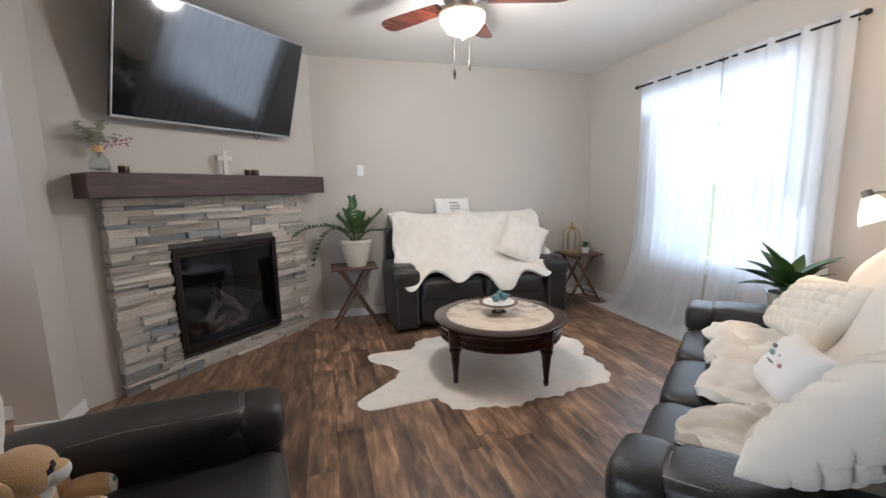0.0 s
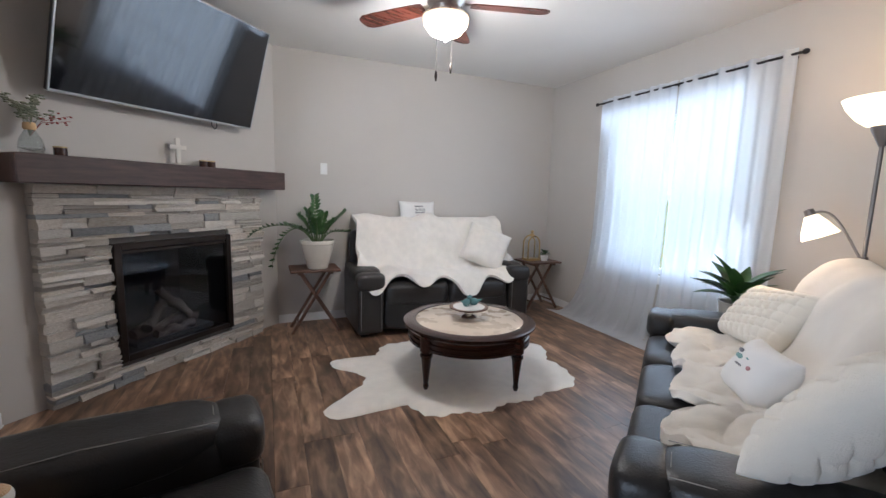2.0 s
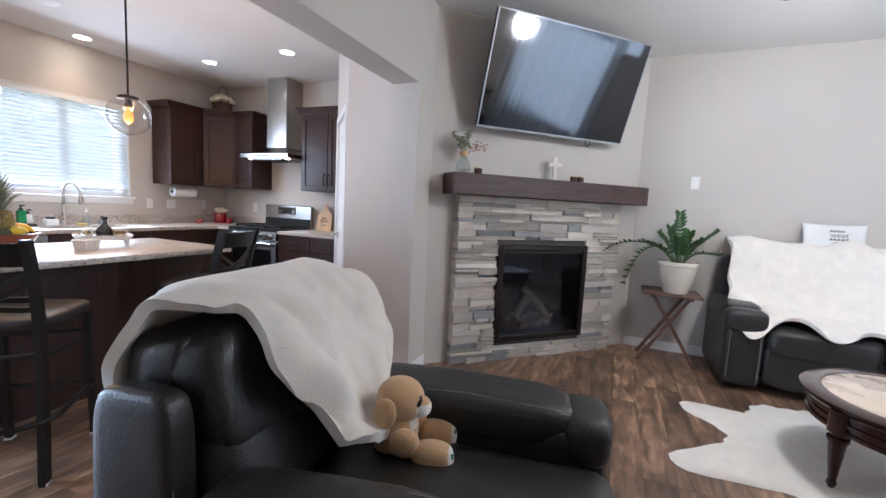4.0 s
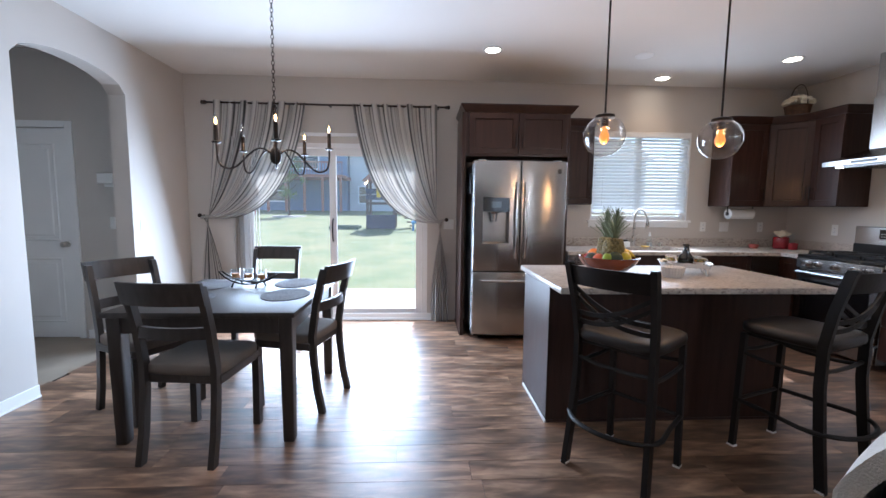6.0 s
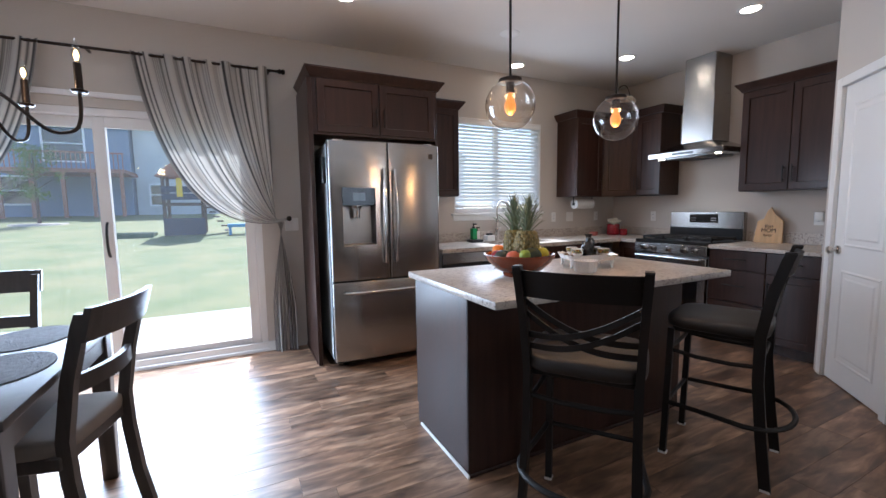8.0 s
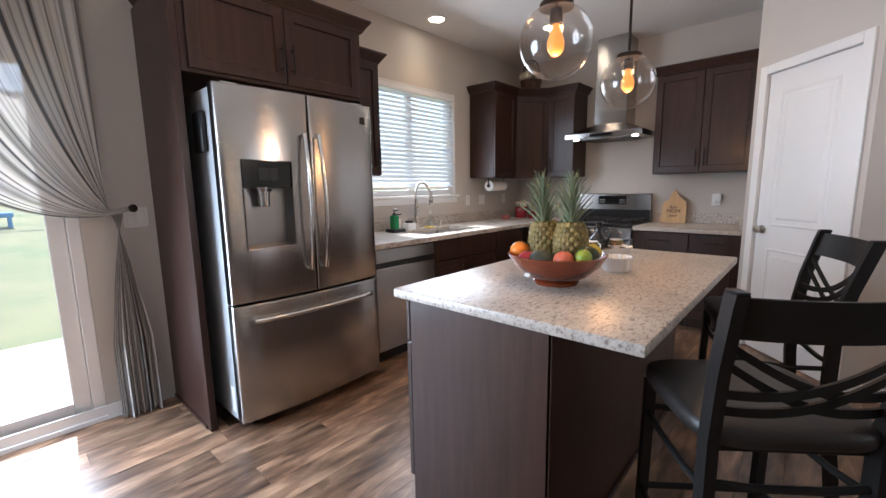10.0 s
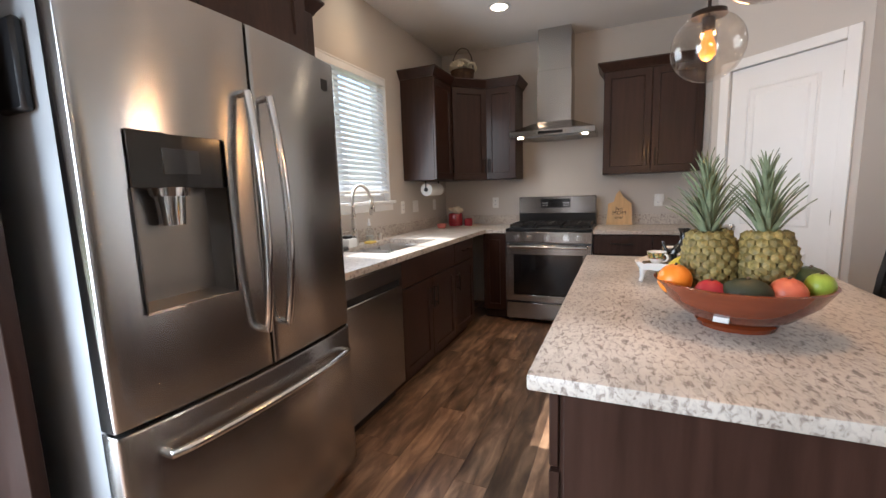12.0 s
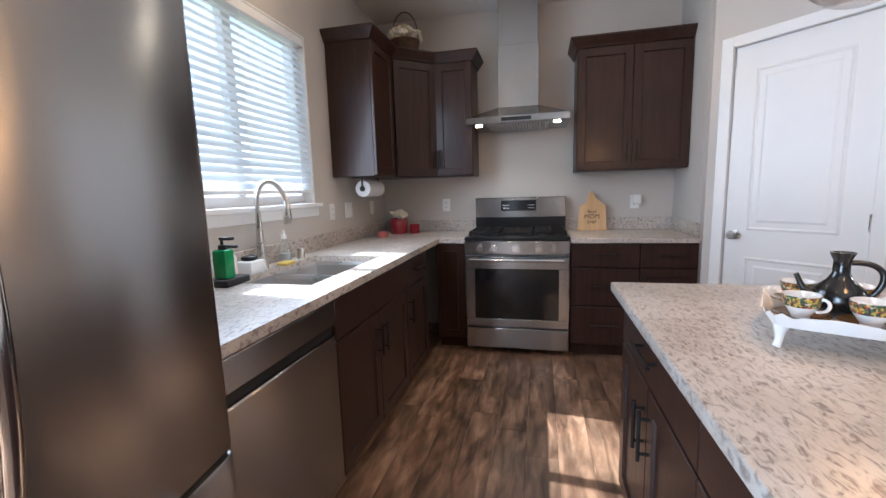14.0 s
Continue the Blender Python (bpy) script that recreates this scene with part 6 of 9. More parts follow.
# ---------- sheepskin rug ----------
bm = B()
C = Vector((1.44, 3.16))
outline = [(-160, 1.10, 12), (156, 0.98, 11), (-28, 0.94, 26), (14, 0.98, 26), (60, 0.86, 30), (118, 0.74, 24), (-84, 0.64, 30), (-125, 0.72, 20)]
def rug_r(a):
    r = 0.66
    for deg, rad, wid in outline:
        k = (a - deg + 180) % 360 - 180
        r = max(r, 0.66 + (rad - 0.66) * math.exp(-(k / wid) ** 2))
    return r + 0.02 * math.sin(a * 0.22) + 0.012 * math.sin(a * 0.71)
rows = []
for k, (s, z) in enumerate(((1.0, 0.002), (0.97, 0.013), (0.91, 0.023), (0.75, 0.029), (0.5, 0.031), (0.25, 0.031))):
    rows.append([bm.verts.new((C.x + s * rug_r(i * 2.5) * math.cos(radians(i * 2.5)), C.y + s * rug_r(i * 2.5) * math.sin(radians(i * 2.5)), z + 0.006 * noise.noise(Vector((i * 0.3, s * 6, 0))))) for i in range(144)])
for a, b in zip(rows, rows[1:]):
    for i in range(144):
        bm.faces.new((a[i], a[(i + 1) % 144], b[(i + 1) % 144], b[i]))
bm.faces.new(rows[-1])
rug = thing("sheepskin_rug", Matrix.Translation((0, 0, 0)), "large cream sheepskin rug under the coffee table", "rug")
hide = part("hide", bm, FUR, rug, smooth=80)

# ---------- coffee table ----------
ct = thing("coffee_table", Matrix.Translation((1.50, 3.02, 0.031)) @ pose(0, 0, 0, 0, 0, -22), "round mahogany coffee table with a stone top", "coffee table")
bm = B()
lathe(bm, [(0, 0.418), (0.395, 0.418), (0.40, 0.414), (0.40, 0.40)], 64)
part("stone_top", bm, TRAVERTINE, ct, "cream stone inset")
bm = B()
lathe(bm, [(0.398, 0.40), (0.398, 0.412), (0.405, 0.420), (0.475, 0.420), (0.492, 0.412), (0.492, 0.398), (0.478, 0.388), (0.470, 0.375), (0.40, 0.375)], 64)
part("rim", bm, MAHOGANY, ct)
bm = B()
lathe(bm, [(0.40, 0.376), (0.452, 0.376), (0.452, 0.352), (0.446, 0.348), (0.446, 0.338), (0.455, 0.332), (0.455, 0.316), (0.446, 0.310), (0.446, 0.300), (0.456, 0.296), (0.456, 0.278), (0.43, 0.276), (0.40, 0.276)], 64)
part("apron", bm, MAHOGANY, ct)
for k in range(4):
    a = math.pi / 4 + k * math.pi / 2
    bm = B()
    lathe(bm, [(0, 0.385), (0.046, 0.385), (0.046, 0.275), (0.030, 0.268), (0.030, 0.258), (0.044, 0.252), (0.044, 0.236), (0.036, 0.230), (0.016, 0.04), (0.020, 0.032), (0.020, 0.018), (0.012, 0.0), (0, 0.0)], 12, at=(0.44 * math.cos(a), 0.44 * math.sin(a), 0))
    part("leg", bm, MAHOGANY, ct)
cs = thing("cake_stand", Matrix.Translation((1.50, 3.03, 0.449)), "small pedestal dish holding teal ceramic birds", "cake stand")
bm = B()
lathe(bm, [(0, 0.0), (0.062, 0.0), (0.064, 0.01), (0.05, 0.022), (0.024, 0.032), (0.024, 0.055), (0.04, 0.066), (0.02, 0.068)], 28)
part("pedestal", bm, CHROME, cs)
bm = B()
lathe(bm, [(0, 0.068), (0.12, 0.070), (0.145, 0.080), (0.147, 0.086), (0.13, 0.084), (0, 0.078)], 36)
part("plate", bm, BROWNWOOD, cs, "wooden plate")
bm = B()
lathe(bm, [(0, 0.079), (0.118, 0.085), (0.12, 0.087), (0, 0.086)], 36)
part("liner", bm, PORCELAIN, cs)
for k, (x, y, r) in enumerate(((-0.02, 0.0, 0.3), (0.045, 0.01, 2.6))):
    bm = B()
    soft(bm, 0, 0, 0.035, 0.034, 0.026, 0.030, 0.95, nu=18, nv=12)
    soft(bm, 0.028, 0, 0.068, 0.018, 0.017, 0.018, 0.95, nu=14, nv=8)
    tube(bm, [(-0.025, 0, 0.04), (-0.06, 0, 0.055)], [0.014, 0.004], 8)
    tube(bm, [(0.043, 0, 0.068), (0.056, 0, 0.066)], [0.005, 0.001], 6)
    solid("ceramic_bird", bm, TEAL, "small teal ceramic bird on the dish", "figurine", "ceramic birds", Matrix.Translation((1.50 + x, 3.03 + y, 0.532)) @ pose(0, 0, 0, 0, 0, math.degrees(r)), smooth=80)

# ---------- folding side tables ----------
def tray_table(x, y, rot, top_z, w, d, label):
    t = thing("side_table", Matrix.Translation((x, y, 0)) @ pose(0, 0, 0, 0, 0, rot), label, "side table", "folding side tables")
    boxpart("tabletop", (-w / 2, w / 2, -d / 2, d / 2, top_z - 0.022, top_z), BROWNWOOD, t, bev=0.005)
    for s in (-1, 1):
        boxpart("rail", (s * (w / 2 - 0.08) - 0.012, s * (w / 2 - 0.08) + 0.012, -d / 2 + 0.03, d / 2 - 0.03, top_z - 0.045, top_z - 0.022), BROWNWOOD, t)
    for yy, flip in ((-d / 2 + 0.05, 1), (-d / 2 + 0.075, -1), (d / 2 - 0.05, 1), (d / 2 - 0.075, -1)):
        a, b = Vector((flip * (w / 2 - 0.01), yy, 0)), Vector((-flip * (w / 2 - 0.09), yy, top_z - 0.03))
        bm = B()
        dr = b - a
        mm = Matrix.Translation((a + b) / 2) @ dr.to_track_quat("Z", "Y").to_matrix().to_4x4()
        box(bm, -0.013, 0.013, -0.013, 0.013, -dr.length / 2, dr.length / 2, bev=0.003, m=mm)
        part("leg", bm, BROWNWOOD, t)
    for s in (-1, 1):
        bm = B()
        tube(bm, [(s * (w / 2 - 0.07), -d / 2 + 0.05, 0.10), (s * (w / 2 - 0.07), d / 2 - 0.05, 0.10)], 0.010, 8)
        part("stretcher", bm, BROWNWOOD, t)
    return t


tray_table(0.53, 4.50, 0, 0.625, 0.46, 0.38, "brown wooden folding side table beside the fireplace")
tray_table(3.20, 4.52, 0, 0.59, 0.44, 0.38, "brown wooden folding side table in the corner")


def leafmesh(length, width, fold=0.3):
    bm = B()
    n_ = 5
    rows_ = []
    for i in range(n_ + 1):
        t = i / n_
        w = width * math.sin(math.pi * min(0.98, 0.08 + t * 0.92)) ** 0.8
        z = -0.25 * length * t * t
        rows_.append([bm.verts.new((length * t, s * w / 2, z + abs(s) * fold * w / 2)) for s in (-1, 0, 1)])
    for a, b in zip(rows_, rows_[1:]):
        for j in (0, 1):
            bm.faces.new((a[j], a[j + 1], b[j + 1], b[j]))
    return finish("leaf", bm, LEAF, 80)


POTX, POTY, POTZ = 0.56, 4.46, 0.625
pot = thing("potted_plant", Matrix.Translation((POTX, POTY, POTZ)), "leafy zz plant in a cream glazed pot", "potted plant")
bm = B()
lathe(bm, [(0, 0), (0.092, 0), (0.098, 0.008), (0.135, 0.15), (0.15, 0.235), (0.158, 0.24), (0.162, 0.268), (0.158, 0.276), (0.146, 0.272), (0.140, 0.22), (0, 0.22)], 40)
part("pot", bm, CREAMPOT, pot, "cream glazed pot")
bm = B()
lathe(bm, [(0, 0.232), (0.08, 0.236), (0.141, 0.226)], 24)
part("soil", bm, SOIL, pot)
zz = leafmesh(0.060, 0.026)
rnd = random.Random(4)
fronds = [(186, 0.62, 0.56, 0.10), (203, 0.40, 0.42, -0.16), (100, 0.40, 0.05, 0.46), (18, 0.36, 0.27, 0.32), (348, 0.36, 0.27, 0.13), (150, 0.32, 0.16, 0.28), (118, 0.34, 0.12, 0.33), (60, 0.32, 0.14, 0.30), (262, 0.30, 0.13, 0.25), (312, 0.30, 0.18, 0.25), (172, 0.3, 0.26, 0.20)]
for ang, ln, out, up in fronds:
    a = radians(ang)
    dirv = Vector((math.cos(a), math.sin(a), 0))
    p0 = Vector((0.03 * math.cos(a), 0.03 * math.sin(a), 0.23))
    pts = curve(p0, p0 + Vector((0, 0, 0.20)) + dirv * out * 0.25, p0 + dirv * out * 0.8 + Vector((0, 0, up * 0.8)), p0 + dirv * out + Vector((0, 0, up)), 14)
    if out > 0.3:
        pts = curve(p0, p0 + Vector((0, 0, 0.26)) + dirv * 0.1, p0 + dirv * out * 0.8 + Vector((0, 0, 0.22)), p0 + dirv * out + Vector((0, 0, up)), 18)
    bm = B()
    tube(bm, pts, [0.008 - 0.0055 * i / (len(pts) - 1) for i in range(len(pts))], 7)
    st_ = part("stem", bm, STEM, pot)
    for i in range(3, len(pts)):
        t = (pts[i] - pts[i - 1]).normalized()
        side_ = t.cross(Vector((0, 0, 1)))
        side_ = side_.normalized() if side_.length > 0.1 else Vector((-math.sin(a), math.cos(a), 0))
        for s in (-1, 1):
            d = (side_ * s * 0.86 + t * 0.50 + Vector((0, 0, rnd.uniform(-0.05, 0.2)))).normalized()
            o = new("leaf", zz)
            o.parent = st_
            x_ = d
            z_ = (t.cross(x_) * s).normalized()
            y_ = z_.cross(x_)
            k = rnd.uniform(0.8, 1.15) * (1 if i < len(pts) - 1 else 0.8)
            o.matrix_local = Matrix.Translation(pts[i]) @ Matrix((x_, y_, z_)).transposed().to_4x4() @ Matrix.Scale(k, 4)

# lantern and tiny plant on the corner table
lan = thing("lantern", Matrix.Translation((3.12, 4.55, 0.59)) @ Matrix.Scale(1.28, 4), "arched brass lantern on the corner table", "lantern")
boxpart("base", (-0.08, 0.08, -0.05, 0.05, 0, 0.02), BRASS, lan, bev=0.004)
for y in (-0.04, 0.04):
    bm = B()
    tube(bm, [(-0.065, y, 0.02), (-0.065, y, 0.16)] + [(0.065 * math.cos(math.pi - t * math.pi / 10), y, 0.16 + 0.075 * math.sin(t * math.pi / 10)) for t in range(1, 10)] + [(0.065, y, 0.16), (0.065, y, 0.02)], 0.007, 8)
    part("arch", bm, BRASS, lan)
bm = B()
lathe(bm, [(0, 0.23), (0.03, 0.232), (0.022, 0.25), (0.008, 0.262), (0.016, 0.275), (0.006, 0.29), (0, 0.292)], 16)
part("finial", bm, BRASS, lan)
bm = B()
for x in (-0.05, 0.05):
    box(bm, x - 0.001, x + 0.001, -0.035, 0.035, 0.02, 0.20)
g = part("glass", bm, CLEAR, lan)
g.visible_shadow = False
mini = thing("small_plant", Matrix.Translation((3.25, 4.46, 0.59)) @ Matrix.Scale(1.2, 4), "tiny green plant in a white pot", "potted plant")
bm = B()
lathe(bm, [(0, 0), (0.032, 0), (0.042, 0.06), (0.038, 0.06), (0, 0.05)], 20)
part("pot", bm, PORCELAIN, mini)
ml = leafmesh(0.045, 0.02)
for k in range(46):
    a, e_ = rnd.random() * 6.28, rnd.uniform(0.1, 1.4)
    o = new("leaf", ml)
    o.parent = mini
    o.matrix_local = Matrix.Translation((0.012 * math.cos(a), 0.012 * math.sin(a), 0.055 + rnd.random() * 0.03)) @ pose(0, 0, 0, 0, -math.degrees(e_), math.degrees(a))

# broad-leaved plant on a stand behind the sofa
PLANTB = Matrix.Translation((2.98, 2.02, 0))
stand = thing("plant_stand", PLANTB, "white round plant stand behind the sofa", "plant stand")
bm = B()
lathe(bm, [(0, 0.50), (0.16, 0.50), (0.165, 0.515), (0.16, 0.53), (0, 0.53)], 28)
part("tabletop", bm, PLASTICWHITE, stand)
for k in range(3):
    bm = B()
    a = k * 2.094
    tube(bm, [(0.12 * math.cos(a), 0.12 * math.sin(a), 0.50), (0.17 * math.cos(a), 0.17 * math.sin(a), 0)], 0.012, 8)
    part("leg", bm, PLASTICWHITE, stand)
bp_ = thing("potted_plant", PLANTB @ Matrix.Translation((0, 0, 0.53)), "bushy broad-leaved green plant in a pale pot", "potted plant")
bm = B()
lathe(bm, [(0, 0), (0.08, 0), (0.105, 0.17), (0.11, 0.18), (0.10, 0.18), (0.095, 0.15), (0, 0.15)], 28)
part("pot", bm, CREAMPOT, bp_)
dl = leafmesh(0.26, 0.085, 0.4)
for k in range(34):
    a, e_ = k * 2.4 + rnd.random() * 0.4, rnd.uniform(0.15, 1.25)
    o = new("leaf", dl)
    o.parent = bp_
    o.matrix_local = Matrix.Translation((0.02 * math.cos(a), 0.02 * math.sin(a), 0.16 + 0.10 * rnd.random())) @ pose(0, 0, 0, 0, -math.degrees(e_), math.degrees(a)) @ Matrix.Scale(rnd.uniform(0.75, 1.1), 4)

# ---------- floor lamp ----------
fl = thing("floor_lamp", Matrix.Translation((2.98, 1.43, 0)), "grey torchiere floor lamp with a lit reading arm", "floor lamp")
LAMPGREY = shade("bronze_grey_metal", (0.22, 0.20, 0.19), 0.4, 0.5, vary=0.05)
bm = B()
lathe(bm, [(0, 0), (0.14, 0), (0.145, 0.012), (0.12, 0.024), (0.02, 0.035), (0.012, 0.05)], 32)
part("base", bm, LAMPGREY, fl)
bm = B()
tube(bm, [(0, 0, 0.03), (0, 0, 1.74)], 0.0095, 10)
lathe(bm, [(0.012, 1.66), (0.03, 1.70), (0.05, 1.745), (0.055, 1.77)], 20)
part("pole", bm, LAMPGREY, fl)
bm = B()
lathe(bm, [(0.02, 1.755), (0.07, 1.765), (0.115, 1.80), (0.155, 1.855), (0.175, 1.90), (0.170, 1.90), (0.148, 1.858), (0.108, 1.806), (0.02, 1.765)], 36)
part("bowl_shade", bm, SHADEGLASS, fl, "lit frosted glass bowl")
bm = B()
armp = curve((0, 0, 1.06), (-0.02, 0.12, 1.30), (-0.06, 0.14, 1.36), (-0.10, 0.21, 1.31), 12)
tube(bm, armp, 0.007, 8)
cyl(bm, (0, 0, 1.03), (0, 0, 1.10), 0.018, seg=14)
part("reading_arm", bm, LAMPGREY, fl)
bm = B()
lathe(bm, [(0.015, 0.0), (0.032, -0.012), (0.062, -0.07), (0.085, -0.13), (0.080, -0.13), (0.056, -0.07), (0.026, -0.016)], 28, m=Matrix.Translation(armp[-1]) @ pose(0, 0, 0, -22, -12, 0))
part("reading_shade", bm, SHADEGLASS, fl, "lit frosted glass shade")
bm = B()
lathe(bm, [(0, 0.03), (0.022, 0.025), (0.026, -0.01), (0.016, -0.02)], 18, m=Matrix.Translation(armp[-1]) @ pose(0, 0, 0, -22, -12, 0))
part("socket", bm, LAMPGREY, fl)
lamp("torchiere_glow", "POINT", Matrix.Translation((2.98, 1.43, 1.93)), 3.5, WARM, 0.07)
lamp("reading_glow", "POINT", Matrix.Translation((2.86, 1.67, 1.18)), 3, WARM, 0.05)

# ---------- ceiling fan ----------
FANX, FANY = 1.19, 2.88
fan = thing("ceiling_fan", Matrix.Translation((FANX, FANY, H + 0.055)), "ceiling fan with cherry blades and a lit glass bowl", "ceiling fan")
bm = B()
lathe(bm, [(0, -0.06), (0.03, -0.06), (0.07, -0.075), (0.075, -0.055)], 28)
tube(bm, [(0, 0, -0.06), (0, 0, -0.16)], 0.013, 12)
part("downrod", bm, NICKEL, fan)
bm = B()
lathe(bm, [(0.02, -0.14), (0.07, -0.15), (0.115, -0.19), (0.12, -0.24), (0.09, -0.27), (0.10, -0.285), (0.11, -0.30), (0.085, -0.315), (0.05, -0.32)], 36)
part("motor", bm, NICKEL, fan)
bm = B()
lathe(bm, [(0.13, -0.325), (0.145, -0.33), (0.14, -0.37), (0.10, -0.42), (0.04, -0.445), (0, -0.448)], 36)
part("light_bowl", bm, SHADEGLASS, fan, "lit frosted glass bowl")
bm = B()
lathe(bm, [(0, -0.445), (0.012, -0.447), (0.014, -0.46), (0.006, -0.47), (0, -0.472)], 14)
lathe(bm, [(0.05, -0.31), (0.148, -0.318), (0.15, -0.33), (0.13, -0.332)], 36)
part("fitter", bm, NICKEL, fan)
for k in range(5):
    a = radians(128 + 72 * k)
    mm = Matrix.Rotation(a, 4, "Z") @ pose(0, 0, -0.245, 11)
    bm = B()
    out_ = []
    for x, w in ((0.16, 0.05), (0.20, 0.058), (0.35, 0.066), (0.55, 0.072), (0.62, 0.070), (0.66, 0.05), (0.672, 0.02)):
        out_.append((x, w))
    up_ = [[bm.verts.new((x, s * w, z)) for x, w in out_] for s in (-1, 1) for z in (-0.003, 0.003)]
    for i in range(len(out_) - 1):
        bm.faces.new((up_[0][i], up_[0][i + 1], up_[2][i + 1], up_[2][i]))
        bm.faces.new((up_[1][i], up_[3][i], up_[3][i + 1], up_[1][i + 1]))
        bm.faces.new((up_[0][i], up_[1][i], up_[1][i + 1], up_[0][i + 1]))
        bm.faces.new((up_[2][i], up_[2][i + 1], up_[3][i + 1], up_[3][i]))
    bm.faces.new((up_[0][-1], up_[1][-1], up_[3][-1], up_[2][-1]))
    bm.faces.new((up_[0][0], up_[2][0], up_[3][0], up_[1][0]))
    bmesh.ops.transform(bm, matrix=mm, verts=bm.verts)
    b_ = part("blade", bm, FANWOOD, fan, "cherry wood blade", smooth=0)
    bm = B()
    box(bm, 0.09, 0.24, -0.02, 0.02, 0.003, 0.010, bev=0.002, m=mm)
    part("blade_iron", bm, NICKEL, b_)
for k, (a, z) in enumerate(((0.4, -0.60), (2.8, -0.66))):
    bm = B()
    x, y = 0.055 * math.cos(a), 0.055 * math.sin(a)
    tube(bm, [(x, y, -0.32), (x, y, z)], 0.0012, 5)
    lathe(bm, [(0, z + 0.015), (0.006, z + 0.01), (0.010, z - 0.02), (0.005, z - 0.05), (0, z - 0.052)], 12, at=(x, y, 0))
    part("pull_chain", bm, BRONZE, fan)
lamp("fan_glow", "POINT", Matrix.Translation((FANX, FANY, H - 0.46)), 28, SOFT, 0.13)

# ---------- fireplace on the angled wall ----------
U0, U1, SD = 0.215, 1.845, 0.085
FB = (0.586, 1.486, 0.165, 0.985)
fp = thing("fireplace", DIAG, "stacked ledgestone fireplace with a black gas firebox", "fireplace")
bm = B()
for d in ((U0 + 0.01, FB[0] + 0.01, -0.05, 0, 0, 1.365), (FB[1] - 0.01, U1 - 0.01, -0.05, 0, 0, 1.365), (FB[0] + 0.01, FB[1] - 0.01, -0.05, 0, FB[3] - 0.01, 1.365), (FB[0] + 0.01, FB[1] - 0.01, -0.05, 0, 0, FB[2] + 0.01)):
    box(bm, *d)
part("backing", bm, GROUT, fp)
rnd = random.Random(8)
stones = []
for k in range(7):
    bm = B()
    vs = box(bm, 0, 1, 0, 1, 0, 1)
    bmesh.ops.subdivide_edges(bm, edges=bm.edges[:], cuts=1, use_grid_fill=True)
    for v in bm.verts:
        f_ = 1 - v.co.y
        v.co += Vector((rnd.uniform(-0.012, 0.012), rnd.uniform(-0.22, 0.12) * f_, rnd.uniform(-0.05, 0.05)))
    stones.append(finish("stone", bm, (STONE, STONE_PALE, STONE, STONE_SLATE, STONE_PALE, STONE, STONE)[k], 28))
z = 0.0
while z < 1.36:
    hgt = min(rnd.choice((0.026, 0.034, 0.044, 0.052, 0.062)), 1.366 - z)
    if 1.366 - z - hgt < 0.015:
        hgt = 1.366 - z
    u = U0 - rnd.uniform(0, 0.012)
    while u < U1 - 0.02:
        ln = rnd.uniform(0.12, 0.40)
        nxt = u + ln
        if nxt > U1 - 0.07:
            nxt = U1 + rnd.uniform(0, 0.012)
        spans = [(u, nxt)]
        if z + hgt > FB[2] and z < FB[3]:
            spans = [(a, b) for a, b in ((u, min(nxt, FB[0])), (max(u, FB[1]), nxt)) if b - a > 0.015]
        for a, b in spans:
            sub = [(z, hgt)]
            if hgt > 0.04 and rnd.random() < 0.3:
                kx = rnd.uniform(0.4, 0.6)
                sub = [(z, hgt * kx), (z + hgt * kx, hgt * (1 - kx))]
            for zz0, hh in sub:
                o = new("stone", rnd.choice(stones))
                o.parent = fp
                dp = rnd.uniform(0.062, 0.098)
                o.matrix_local = Matrix.Translation((a + 0.001, -dp, zz0 + 0.001)) @ Matrix.Diagonal((b - a - 0.003, dp, hh - 0.0025, 1))
        u = nxt
    z += hgt
bm = B()
fr_ = 0.045
box(bm, FB[0], FB[0] + fr_, -0.105, 0.0, FB[2], FB[3], bev=0.003)
box(bm, FB[1] - fr_, FB[1], -0.105, 0.0, FB[2], FB[3], bev=0.003)
box(bm, FB[0] + fr_, FB[1] - fr_, -0.104, 0.0, FB[3] - fr_, FB[3], bev=0.003)
box(bm, FB[0] + fr_, FB[1] - fr_, -0.104, 0.0, FB[2], FB[2] + fr_, bev=0.003)
part("firebox_frame", bm, BRONZE, fp)
bm = B()
x0, x1, z0, z1 = FB[0] + fr_, FB[1] - fr_, FB[2] + fr_, FB[3] - fr_
a = [bm.verts.new(p) for p in ((x0, -0.06, z0), (x1, -0.06, z0), (x1, -0.06, z1), (x0, -0.06, z1))]
b = [bm.verts.new(p) for p in ((x0 + 0.12, 0.33, z0), (x1 - 0.12, 0.33, z0), (x1 - 0.12, 0.33, z1 - 0.06), (x0 + 0.12, 0.33, z1 - 0.06))]
for i in range(4):
    bm.faces.new((a[i], a[(i + 1) % 4], b[(i + 1) % 4], b[i]))
bm.faces.new(b)
part("firebox", bm, FIREBOX, fp, smooth=0)
bm = B()
box(bm, x0, x1, -0.082, -0.078, z0, z1)
g = part("fire_glass", bm, FIREGLASS, fp, "dark glass front")
g.visible_shadow = False
boxpart("louvre", (x0, x1, -0.090, -0.06, z1 - 0.028, z1 - 0.006), BRONZE, fp, bev=0.002)
